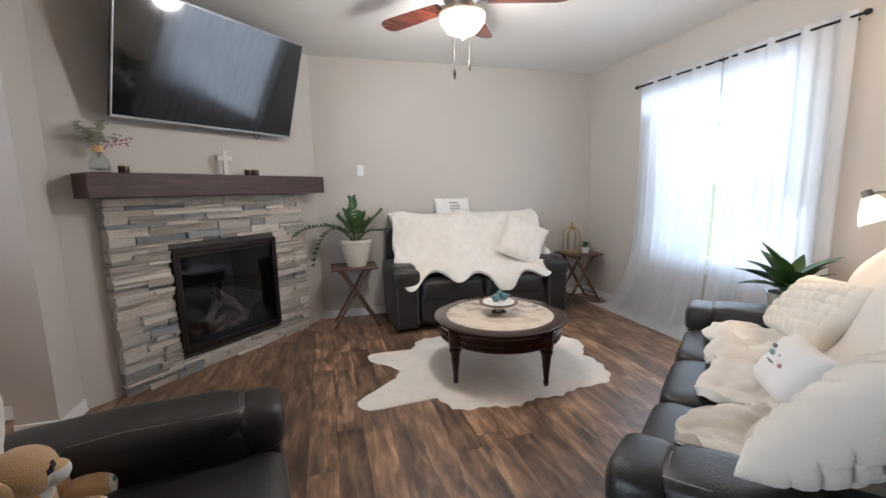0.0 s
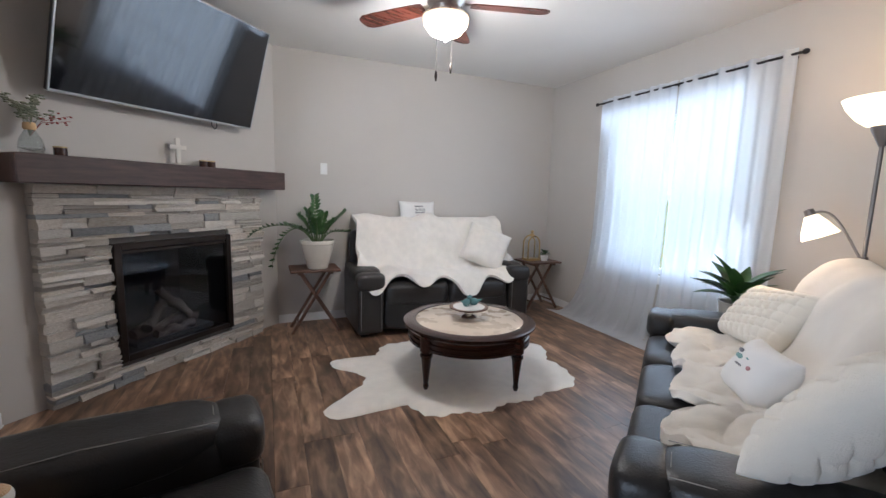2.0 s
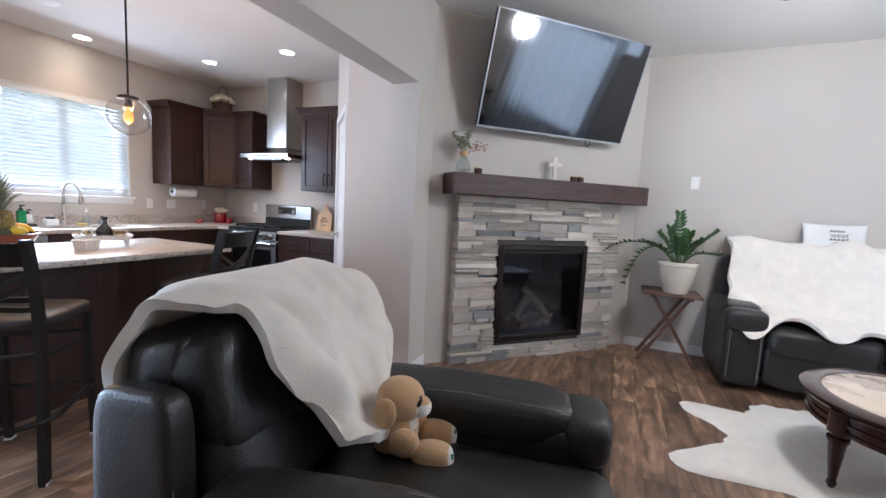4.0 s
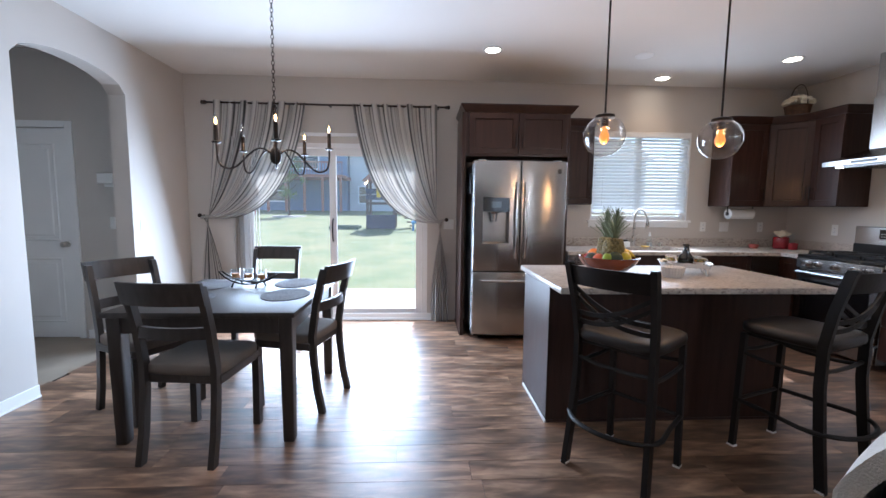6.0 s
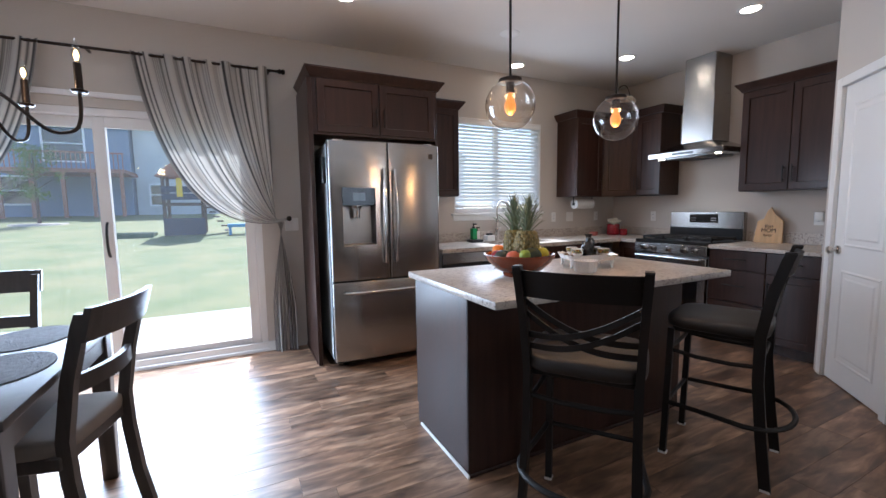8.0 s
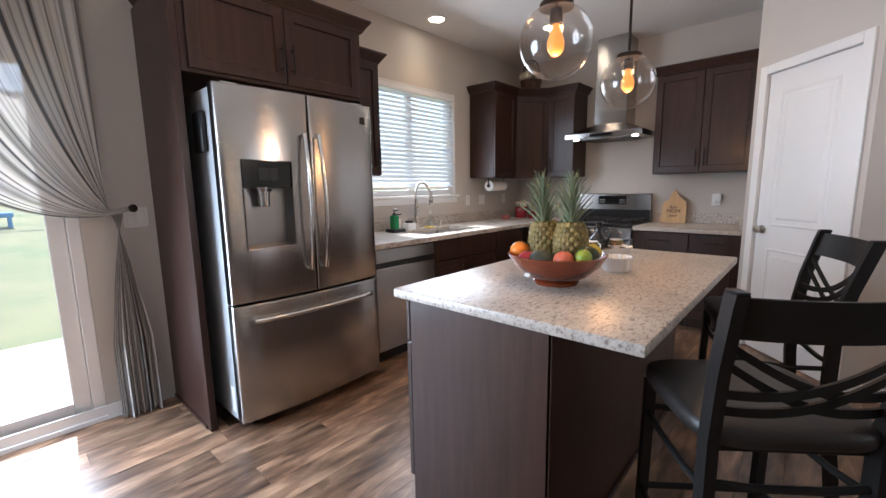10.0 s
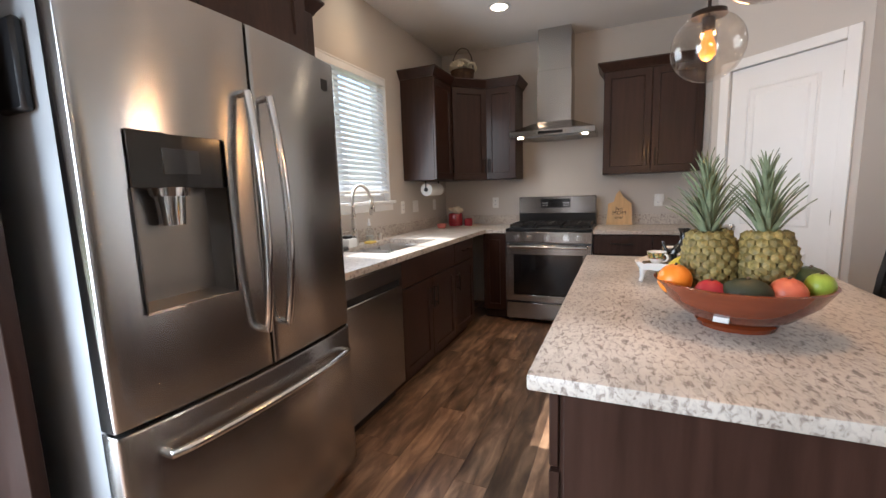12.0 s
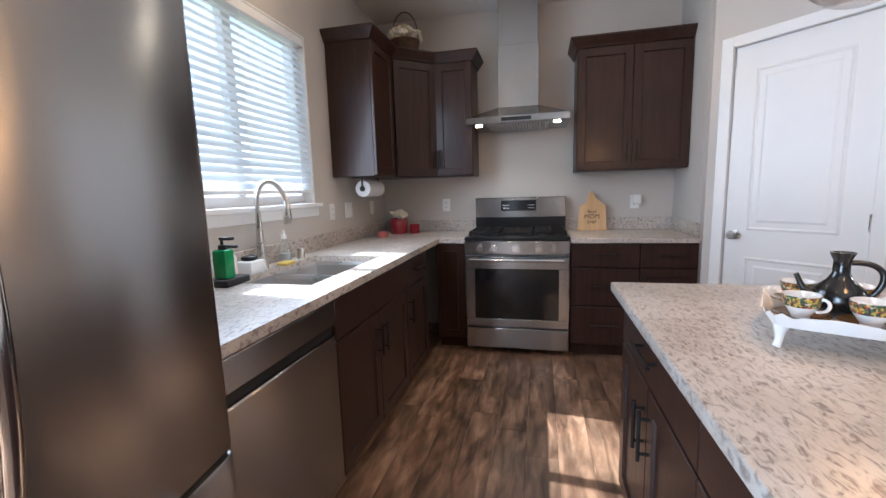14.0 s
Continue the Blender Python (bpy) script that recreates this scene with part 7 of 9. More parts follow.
for k, (xa, ya, za, xb, yb, zb, r) in enumerate(((x0 + 0.15, 0.10, z0 + 0.06, x1 - 0.16, 0.16, z0 + 0.08, 0.05), (x0 + 0.20, 0.02, z0 + 0.10, x0 + 0.48, 0.18, z0 + 0.30, 0.04), (x1 - 0.20, 0.03, z0 + 0.08, x1 - 0.42, 0.16, z0 + 0.34, 0.045), (x0 + 0.25, 0.0, z0 + 0.05, x1 - 0.25, 0.02, z0 + 0.06, 0.04))):
    bm = B()
    tube(bm, [Vector((xa, ya, za)).lerp(Vector((xb, yb, zb)), i / 6) + Vector((0, 0, 0.015 * math.sin(i * 2.1 + k))) for i in range(7)], [r * (0.85 + 0.2 * math.sin(i * 1.7 + k)) for i in range(7)], 10)
    part("log", bm, LOG, fp, "charred ceramic log")
boxpart("burner_tray", (x0 + 0.1, x1 - 0.1, -0.03, 0.25, z0, z0 + 0.03), FIREBOX, fp)

mt = thing("mantel_shelf", DIAG, "thick dark oak mantel shelf above the stone", "mantel")
boxpart("beam", (0.10, 2.03, -0.212, -0.002, 1.37, 1.53), MANTEL, mt, bev=0.005)
# television
TVM = DIAG @ Matrix.Translation((1.0, -0.142, 1.885)) @ pose(0, 0, 0, 18)
tv = thing("television", TVM, "large black flat television tilted down above the mantel", "television")
boxpart("cabinet", (-0.705, 0.705, 0.004, 0.04, 0.0, 0.80), BLACK, tv, bev=0.004)
boxpart("screen", (-0.695, 0.695, -0.001, 0.006, 0.016, 0.791), TVSCREEN, tv)
boxpart("bezel_foot", (-0.705, 0.705, -0.004, 0.012, 0.0, 0.014), GREYMETAL, tv, bev=0.002)
for x in (-0.705, 0.697):
    boxpart("bezel_side", (x, x + 0.008, -0.003, 0.012, 0.014, 0.80), GREYMETAL, tv)
boxpart("bezel_head", (-0.697, 0.697, -0.003, 0.012, 0.792, 0.80), GREYMETAL, tv)
bm = B()
box(bm, -0.2, 0.2, 0.04, 0.10, 0.15, 0.6)
box(bm, -0.04, 0.04, 0.10, 0.14, 0.1, 0.5)
part("wall_mount", bm, BLACK, tv)
bm = B()
tube(bm, [(0.34, 0.03, 0.02), (0.34, 0.01, -0.03), (0.36, 0.0, -0.05), (0.385, 0.01, -0.03), (0.385, 0.03, 0.02)], 0.004, 6)
part("cable", bm, BLACK, tv)

# on the mantel
MT = lambda u, y: DIAG @ Matrix.Translation((u, y, 1.53))
cr = MT(1.07, -0.09)
bm = B()
box(bm, -0.018, 0.018, -0.010, 0.010, 0.012, 0.20, bev=0.006, seg=2)
box(bm, -0.065, 0.065, -0.0095, 0.0095, 0.115, 0.15, bev=0.006, seg=2)
box(bm, -0.04, 0.04, -0.025, 0.025, 0, 0.014, bev=0.003)
solid("cross", bm, shade("whitewashed_wood", (0.66, 0.62, 0.56), 0.8, vary=0.1, bump=0.3), "small whitewashed wooden cross on the mantel", "cross", m=cr)
CANDLE = shade("smoked_glass", (0.055, 0.022, 0.016), 0.12, vary=0.1, coat=0.6)
for u in (0.35, 1.27, 1.335):
    cd = thing("candle_jar", MT(u, -0.10), "small dark amber glass candle jar", "candle", "mantel candles")
    bm = B()
    lathe(bm, [(0, 0), (0.030, 0), (0.032, 0.006), (0.032, 0.050), (0.029, 0.052), (0.028, 0.03), (0, 0.03)], 24)
    part("jar", bm, CANDLE, cd)
    bm = B()
    lathe(bm, [(0.0325, 0.046), (0.0335, 0.050), (0.0325, 0.054), (0, 0.055)], 24)
    part("lid", bm, BRASS, cd, "thin brass lid")
va = thing("flower_vase", MT(0.22, -0.10), "clear glass vase with dried eucalyptus and red sprigs", "vase")
bm = B()
lathe(bm, [(0, 0.004), (0.045, 0.004), (0.058, 0.03), (0.05, 0.08), (0.022, 0.13), (0.020, 0.16), (0.028, 0.18), (0.025, 0.18), (0.018, 0.16), (0.02, 0.13), (0.046, 0.08), (0.054, 0.03), (0, 0.012)], 28)
g = part("glass", bm, CLEAR, va)
g.visible_shadow = False
SAGE, DRYRED = shade("sage_leaf", (0.20, 0.24, 0.17), 0.8, color2=(0.32, 0.31, 0.22), scale=12), shade("dried_red_sprig", (0.28, 0.07, 0.06), 0.8)
bm = B()
lathe(bm, [(0.024, 0.13), (0.030, 0.14), (0.028, 0.165), (0.024, 0.17)], 16)
part("twine", bm, PINEBOARD, va)
rnd = random.Random(2)
for k in range(13):
    a, e_ = rnd.random() * 6.28, rnd.uniform(0.25, 1.1)
    tip = Vector((math.cos(a) * math.sin(e_), math.sin(a) * math.sin(e_), math.cos(e_))) * rnd.uniform(0.12, 0.19)
    red = k in (2, 7)
    if red:
        tip = Vector((0.17, -0.05, 0.05 if k == 2 else 0.02))
    bm = B()
    tube(bm, [(0, 0, 0.10), Vector((0, 0, 0.17)) + tip * 0.3, Vector((0, 0, 0.18)) + tip], 0.0016, 5)
    for j in range(9):
        q = Vector((0, 0, 0.18)) + tip * (0.3 + 0.08 * j)
        soft(bm, q.x + rnd.gauss(0, 0.012), q.y + rnd.gauss(0, 0.012), q.z + rnd.gauss(0, 0.01), 0.016 if not red else 0.008, 0.012 if not red else 0.007, 0.005, 0.9, nu=6, nv=4)
    part("sprig", bm, DRYRED if red else SAGE, va)

# ---------- sheer curtains ----------
rod = thing("curtain_rod", Matrix.Translation((XE - 0.085, 0, 2.37)), "black metal curtain rod over the front window", "curtain rod")
bm = B()
tube(bm, [(0, 2.06, 0), (0, 3.92, 0)], 0.009, 10)
part("pole", bm, IRON, rod)
for y in (2.05, 3.93):
    bm = B()
    soft(bm, 0, y, 0, 0.018, 0.022, 0.018, 0.95, nu=16, nv=10)
    part("finial", bm, IRON, rod)
for y in (2.14, 2.99, 3.85):
    boxpart("bracket", (-0.006, 0.085, y - 0.008, y + 0.008, -0.012, 0.004), IRON, rod)
for k, (ya, yb, fa, fb) in enumerate(((3.86, 2.98, 0.46, 0.05), (2.98, 2.09, 0.06, -0.10))):
    def sheer(u, v, ya=ya, yb=yb, fa=fa, fb=fb, k=k):
        flare = v ** 7
        y = ya + (yb - ya) * u + (fa * (1 - u) + fb * u) * flare
        w = math.sin(u * 52 + k) * 0.5 + math.sin(u * 23 + 1.3 * k) * 0.5
        x = XE - 0.085 + w * (0.022 + 0.022 * v) - 0.12 * v ** 5 - 0.18 * max(0, v - 0.93) / 0.07 * (0.6 + 0.4 * w)
        z = 2.395 * (1 - min(1, v / 0.955)) + 0.012 + 0.012 * (w + 1) * (v > 0.955)
        return Vector((x, y, z))
    bm = B()
    sheet(bm, sheer, 150, 48)
    solid("sheer_curtain", bm, SHEER, "white sheer curtain pooling on the floor", "curtain", "front window curtains", smooth=80)

# wall plates
def plate(m, label, kind_="switch", gang=1):
    t = thing("light_switch" if kind_ == "switch" else "wall_outlet", m, label, kind_)
    w = 0.07 + 0.046 * (gang - 1)
    boxpart("plate", (-w / 2, w / 2, -0.006, 0, -0.057, 0.057), PLASTICWHITE, t, bev=0.003)
    for g_ in range(gang):
        x = (g_ - (gang - 1) / 2) * 0.046
        if kind_ == "switch":
            boxpart("rocker", (x - 0.016, x + 0.016, -0.010, -0.006, -0.033, 0.033), TRIM, t, bev=0.002)
        else:
            for z in (-0.02, 0.02):
                boxpart("socket", (x - 0.017, x + 0.017, -0.009, -0.006, z - 0.014, z + 0.014), TRIM, t, bev=0.003)
                boxpart("slots", (x - 0.008, x + 0.008, -0.0095, -0.009, z - 0.005, z + 0.005), GREYMETAL, t)
    return t


plate(Matrix.Translation((0.67, YL, 1.60)), "white light switch on the living room wall")
plate(Matrix.Translation((-4.605, YK, 1.125)), "white outlet on the wall above the worktop", "outlet")
plate(Matrix.Translation((-3.01, YK, 1.12)), "white outlet with a plugged-in adapter", "outlet")
for y, g_ in ((3.62, 1), (3.88, 2), (4.33, 1)):
    plate(Matrix.Translation((XW, y, 1.128)) @ pose(0, 0, 0, 0, 0, 90), "white wall plate beside the kitchen window", "switch" if g_ == 2 else "outlet", g_)
plate(Matrix.Translation((XW, 0.575, 1.13)) @ pose(0, 0, 0, 0, 0, 90), "white double switch beside the patio door", "switch", 2)
plate(Matrix.Translation((-4.423, YS, 1.127)) @ pose(0, 0, 0, 0, 0, 180), "white light switch beside the arch")
plate(Matrix.Translation((-4.57, -2.70, 1.14)) @ pose(0, 0, 0, 0, 0, 90), "white light switch in the hall")
th = thing("thermostat", Matrix.Translation((-4.57, -2.74, 1.56)) @ pose(0, 0, 0, 0, 0, 90), "white wall thermostat in the hall", "thermostat")
boxpart("case", (-0.075, 0.075, -0.03, 0, -0.05, 0.05), PLASTICWHITE, th, bev=0.006)
boxpart("label", (-0.02, 0.06, -0.012, 0, -0.075, -0.052), PLASTICWHITE, th)

# ---------- dining table and chairs ----------
dt = thing("dining_table", Matrix.Translation((-3.17, -0.915, 0)), "square charcoal-stained wooden dining table", "dining table")
hw, hd_ = 0.53, 0.505
boxpart("tabletop", (-hw, hw, -hd_, hd_, 0.715, 0.745), GREYWOOD, dt, bev=0.005, seg=2)
for nm, d in (("apron_front", (-hw + 0.09, hw - 0.09, -hd_ + 0.03, -hd_ + 0.052, 0.625, 0.715)), ("apron_back", (-hw + 0.09, hw - 0.09, hd_ - 0.052, hd_ - 0.03, 0.625, 0.715)),
              ("apron_side", (-hw + 0.03, -hw + 0.052, -hd_ + 0.09, hd_ - 0.09, 0.625, 0.715)), ("apron_side", (hw - 0.052, hw - 0.03, -hd_ + 0.09, hd_ - 0.09, 0.625, 0.715))):
    boxpart(nm, d, GREYWOOD, dt)
for sx in (-1, 1):
    for sy in (-1, 1):
        bm = B()
        cx, cy = sx * (hw - 0.055), sy * (hd_ - 0.055)
        vs = box(bm, cx - 0.037, cx + 0.037, cy - 0.037, cy + 0.037, 0, 0.715, bev=0.004)
        for v in bm.verts:
            if v.co.z < 0.12:
                k = 0.78
                v.co.x, v.co.y = cx + (v.co.x - cx) * k, cy + (v.co.y - cy) * k
        part("leg", bm, GREYWOOD, dt)


def bar(bm, pts, w, d):
    """A rectangular bar through points: w across x, d across y."""
    rows_ = [[bm.verts.new((p[0] + sx * w / 2, p[1] + sy * d / 2, p[2])) for sx, sy in ((-1, -1), (1, -1), (1, 1), (-1, 1))] for p in pts]
    for a, b in zip(rows_, rows_[1:]):
        for i in range(4):
            bm.faces.new((a[i], a[(i + 1) % 4], b[(i + 1) % 4], b[i]))
    bm.faces.new(rows_[0][::-1])
    bm.faces.new(rows_[-1])


def dining_chair(m):
    """Ladder-back chair, front towards -y, standing on its four legs."""
    c = thing("dining_chair", m, "charcoal wooden dining chair with a padded taupe seat", "chair", "chairs round the dining table")
    bm = B()
    soft(bm, 0, -0.01, 0.478, 0.215, 0.212, 0.034, 0.32, nu=32, nv=12)
    part("seat", bm, SEATCLOTH, c, "padded taupe cloth seat", 70)
    boxpart("seat_frame", (-0.21, 0.21, -0.195, 0.19, 0.405, 0.455), GREYWOOD, c, bev=0.006)
    for sx in (-1, 1):
        bm = B()
        bar(bm, [(sx * 0.195, -0.185, 0), (sx * 0.195, -0.19, 0.25), (sx * 0.195, -0.19, 0.42)], 0.040, 0.040)
        part("front_leg", bm, GREYWOOD, c, smooth=0)
        bm = B()
        bar(bm, [(sx * 0.188, 0.255, 0), (sx * 0.188, 0.222, 0.16), (sx * 0.188, 0.20, 0.36), (sx * 0.188, 0.195, 0.50), (sx * 0.188, 0.225, 0.70), (sx * 0.188, 0.272, 0.89), (sx * 0.188, 0.286, 0.93)], 0.032, 0.042)
        part("back_leg", bm, GREYWOOD, c, smooth=30)
    for nm, z0, z1, y in (("top_rail", 0.835, 0.950, 0.280), ("slat", 0.655, 0.715, 0.228)):
        bm = B()
        n_ = 10
        g = [[bm.verts.new((-0.208 + 0.416 * i / n_ if nm == "top_rail" else -0.178 + 0.356 * i / n_, y + 0.032 * (1 - (2 * i / n_ - 1) ** 2) + dy + (0.03 if z == z1 and nm == "top_rail" else 0), z)) for i in range(n_ + 1)] for z, dy in ((z0, -0.011), (z1, -0.011), (z1, 0.011), (z0, 0.011))]
        for k in range(4):
            a, b = g[k], g[(k + 1) % 4]
            for i in range(n_):
                bm.faces.new((a[i], a[i + 1], b[i + 1], b[i]))
        bm.faces.new([g[k][0] for k in range(4)])
        bm.faces.new([g[k][-1] for k in range(4)][::-1])
        part(nm, bm, GREYWOOD, c, smooth=40)
    return c


ch = dining_chair(Matrix.Translation((-2.72, -0.93, 0)) @ pose(0, 0, 0, 0, 0, -96))
for x, y, r in ((-3.13, -1.48, 151), (-3.97, -1.05, 90), (-3.24, -0.56, -14)):
    copy_thing(ch, Matrix.Translation((x, y, 0)) @ pose(0, 0, 0, 0, 0, r))

for x, y in ((-3.10, -0.60), (-3.52, -0.66), (-3.40, -1.24), (-2.98, -1.16)):
    bm = B()
    for k in range(7):
        r0 = 0.165 - k * 0.024
        lathe(bm, [(r0, 0.0), (r0, 0.004), (r0 - 0.012, 0.006), (max(0.001, r0 - 0.0235), 0.004), (max(0.001, r0 - 0.0235), 0.0)], 40)
    solid("placemat", bm, MATCLOTH, "round grey woven placemat on the dining table", "placemat", "placemats", Matrix.Translation((x, y, 0.7455)) @ Matrix.Diagonal((1.15, 0.9, 1, 1)))
ch_ = thing("candle_holder", Matrix.Translation((-3.38, -0.95, 0.745)) @ pose(0, 0, 0, 0, 0, 78), "black boat-shaped candle holder with three glass votives", "candle holder")
for y in (-0.045, 0.045):
    bm = B()
    tube(bm, curve((-0.22, y * 0.3, 0.10), (-0.10, y, 0.0), (0.10, y, 0.0), (0.22, y * 0.3, 0.10), 16), 0.006, 8)
    part("runner", bm, IRON, ch_)
for x in (-0.09, 0.09):
    bm = B()
    tube(bm, curve((x, -0.06, 0.0), (x, -0.04, 0.06), (x, 0.04, 0.06), (x, 0.06, 0.0), 10), 0.006, 8)
    part("foot", bm, IRON, ch_)
bm = B()
for i in range(13):
    t = -0.15 + i * 0.025
    tube(bm, [(t, -0.042, 0.045 + 0.9 * t * t), (t, 0.042, 0.045 + 0.9 * t * t)], 0.003, 6)
part("tray", bm, IRON, ch_)
for x in (-0.10, 0.0, 0.10):
    cv = thing("votive_candle", ch_.matrix_world @ Matrix.Translation((x, 0, 0.055)), "amber candle in a small clear glass", "candle", "votives")
    bm = B()
    lathe(bm, [(0, 0), (0.03, 0), (0.033, 0.07), (0.031, 0.07), (0.028, 0.006), (0, 0.006)], 20)
    g = part("glass", bm, CLEAR, cv)
    g.visible_shadow = False
    bm = B()
    lathe(bm, [(0, 0.008), (0.027, 0.008), (0.028, 0.038), (0, 0.038)], 18)
    part("wax", bm, AMBERWAX, cv)

# ---------- chandelier ----------
CHX, CHY, CHZ = -3.15, -0.66, 1.625
chd = thing("chandelier", Matrix.Translation((CHX, CHY, 0)), "dark bronze chandelier with five lit candle bulbs", "chandelier")
bm = B()
lathe(bm, [(0, H - 0.03), (0.05, H - 0.026), (0.06, H - 0.004), (0.06, H)], 24)
part("canopy", bm, BRONZE, chd)
for k in range(int((H - 0.03 - (CHZ + 0.33)) / 0.026)):
    bm = B()
    z = CHZ + 0.34 + k * 0.026
    pts = [Vector((0.009 * math.cos(t), 0, z + 0.017 * math.sin(t))) for t in [i * math.pi / 5 for i in range(11)]]
    if k % 2:
        pts = [Vector((0, p.x, p.z)) for p in pts]
    tube(bm, pts, 0.0022, 5, caps=False)
    part("chain_link", bm, BRONZE, chd)
bm = B()
lathe(bm, [(0, -0.05), (0.012, -0.048), (0.03, -0.03), (0.034, 0.0), (0.028, 0.04), (0.012, 0.06), (0.008, 0.10), (0.010, 0.28), (0.018, 0.30), (0.010, 0.32), (0.0, 0.325)], 22, at=(0, 0, CHZ))
tube(bm, [(0.014 * math.cos(t), 0, CHZ + 0.335 + 0.014 * math.sin(t)) for t in [i * math.pi / 6 for i in range(13)]], 0.003, 6, caps=False)
part("hub", bm, BRONZE, chd)
for k in range(5):
    a = radians(20 + 72 * k)
    d = Vector((math.cos(a), math.sin(a), 0))
    R_ = 0.335
    bm = B()
    pts = curve(d * 0.03 + Vector((0, 0, CHZ + 0.02)), d * 0.14 + Vector((0, 0, CHZ + 0.12)), d * 0.20 + Vector((0, 0, CHZ - 0.12)), d * R_ * 0.86 + Vector((0, 0, CHZ - 0.09)), 14)[:-1] + curve(d * R_ * 0.86 + Vector((0, 0, CHZ - 0.09)), d * R_ * 1.0 + Vector((0, 0, CHZ - 0.085)), d * R_ + Vector((0, 0, CHZ - 0.03)), d * R_ + Vector((0, 0, CHZ + 0.05)), 8)
    tube(bm, pts, 0.006, 8)
    arm_ = part("arm", bm, BRONZE, chd)
    x, y = d.x * R_, d.y * R_
    bm = B()
    lathe(bm, [(0, 0.045), (0.022, 0.05), (0.026, 0.058), (0.012, 0.062), (0.0115, 0.15), (0, 0.15)], 16, at=(x, y, CHZ))
    part("candle_sleeve", bm, BRONZE, arm_)
    bm = B()
    lathe(bm, [(0.008, 0.15), (0.014, 0.17), (0.013, 0.19), (0.005, 0.22), (0, 0.235)], 14, at=(x, y, CHZ))
    if k != 3:
        g_ = part("bulb", bm, CLEAR, arm_, "lit clear flame-shaped bulb")
        g_.visible_shadow = False
        bm = B()
        lathe(bm, [(0, 0.158), (0.005, 0.162), (0.0075, 0.175), (0.005, 0.188), (0, 0.196)], 10, at=(x, y, CHZ))
        part("filament", bm, BULB, arm_, "glowing filament")
    else:
        part("bulb", bm, CLEAR, arm_, "unlit clear bulb")
lamp("chandelier_glow", "POINT", Matrix.Translation((CHX, CHY, CHZ + 0.12)), 4, WARM, 0.04)

# ---------- bar stools ----------
def stool(m):
    """Metal counter stool with a crossed back, front towards -y."""
    s = thing("bar_stool", m, "black metal bar stool with crossed back slats", "bar stool", "island stools")
    bm = B()
    soft(bm, 0, -0.005, 0.690, 0.215, 0.208, 0.034, 0.42, nu=40, nv=12)
    part("seat", bm, SEATPAD, s, "padded black vinyl seat", 70)
    boxpart("seat_plate", (-0.175, 0.175, -0.175, 0.165, 0.640, 0.662), IRON, s, bev=0.004)
    front, back = [], []
    for sx in (-1, 1):
        bm = B()
        front.append(((sx * 0.182, -0.195, 0), (sx * 0.178, -0.178, 0.655)))
        bar(bm, front[-1], 0.028, 0.028)
        part("front_leg", bm, IRON, s, smooth=0)
        bm = B()
        back.append([(sx * 0.205, 0.222, 0), (sx * 0.196, 0.196, 0.22), (sx * 0.188, 0.172, 0.48), (sx * 0.188, 0.172, 0.68), (sx * 0.195, 0.200, 0.85), (sx * 0.204, 0.246, 1.02), (sx * 0.205, 0.256, 1.052)])
        bar(bm, back[-1], 0.027, 0.042)
        part("back_leg", bm, IRON, s, smooth=30)
        boxpart("post_cap", (sx * 0.205 - 0.014, sx * 0.205 + 0.014, 0.235, 0.277, 1.0521, 1.058), BLACK, s, bev=0.002)
    n_ = 14
    bm = B()
    g = [[bm.verts.new((-0.194 + 0.388 * i / n_, 0.030 * (1 - (2 * i / n_ - 1) ** 2) + y, z)) for i in range(n_ + 1)] for z, y in ((0.945, 0.218), (1.042, 0.247), (1.042, 0.258), (0.945, 0.229))]
    for k in range(4):
        for i in range(n_):
            bm.faces.new((g[k][i], g[k][i + 1], g[(k + 1) % 4][i + 1], g[(k + 1) % 4][i]))
    part("top_rail", bm, IRON, s)
    # two pairs of flat bars bow across each other below the rail
    for flip in (-1, 1):
        for dz in (0.0, 0.045):
            bm = B()
            rows_ = []
            for i in range(17):
                t = i / 16
                x = flip * (-0.188 + 0.376 * t)
                z = 0.925 - dz - 0.125 * t - 0.040 * math.sin(math.pi * t)
                y = 0.182 + 0.024 * (1 - (2 * t - 1) ** 2) + 0.24 * (z - 0.80) + 0.004 * flip
                rows_.append([bm.verts.new((x, y + a, z + b)) for a, b in ((-0.004, -0.011), (0.004, -0.011), (0.004, 0.011), (-0.004, 0.011))])
            for p_, q_ in zip(rows_, rows_[1:]):
                for i in range(4):
                    bm.faces.new((p_[i], p_[(i + 1) % 4], q_[(i + 1) % 4], q_[i]))
            part("cross_slat", bm, IRON, s)
    # foot rail: runs along the sides and bows out behind the back legs
    bm = B()
    ringp = [(0.186, -0.185, 0.275), (0.205, 0.0, 0.275)] + [(0.225 * math.cos(t), 0.13 + 0.17 * math.sin(t), 0.275) for t in [math.pi * i / 14 for i in range(15)]] + [(-0.205, 0.0, 0.275), (-0.186, -0.185, 0.275)]
    tube(bm, ringp, 0.0115, 8)
    tube(bm, [(-0.18, -0.187, 0.275), (0.18, -0.187, 0.275)], 0.0105, 8)
    part("foot_rail", bm, IRON, s)
    for a, b in (((-0.18, -0.178, 0.545), (-0.188, 0.172, 0.545)), ((0.18, -0.178, 0.545), (0.188, 0.172, 0.545)), ((-0.188, 0.172, 0.565), (0.188, 0.172, 0.565)), ((-0.18, -0.178, 0.565), (0.18, -0.178, 0.565))):
        bm = B()
        a, b = Vector(a), Vector(b)
        tube(bm, [a, a.lerp(b, 0.3) - Vector((0, 0, 0.012)), a.lerp(b, 0.7) - Vector((0, 0, 0.012)), b], 0.010, 8)
        part("stretcher", bm, IRON, s)
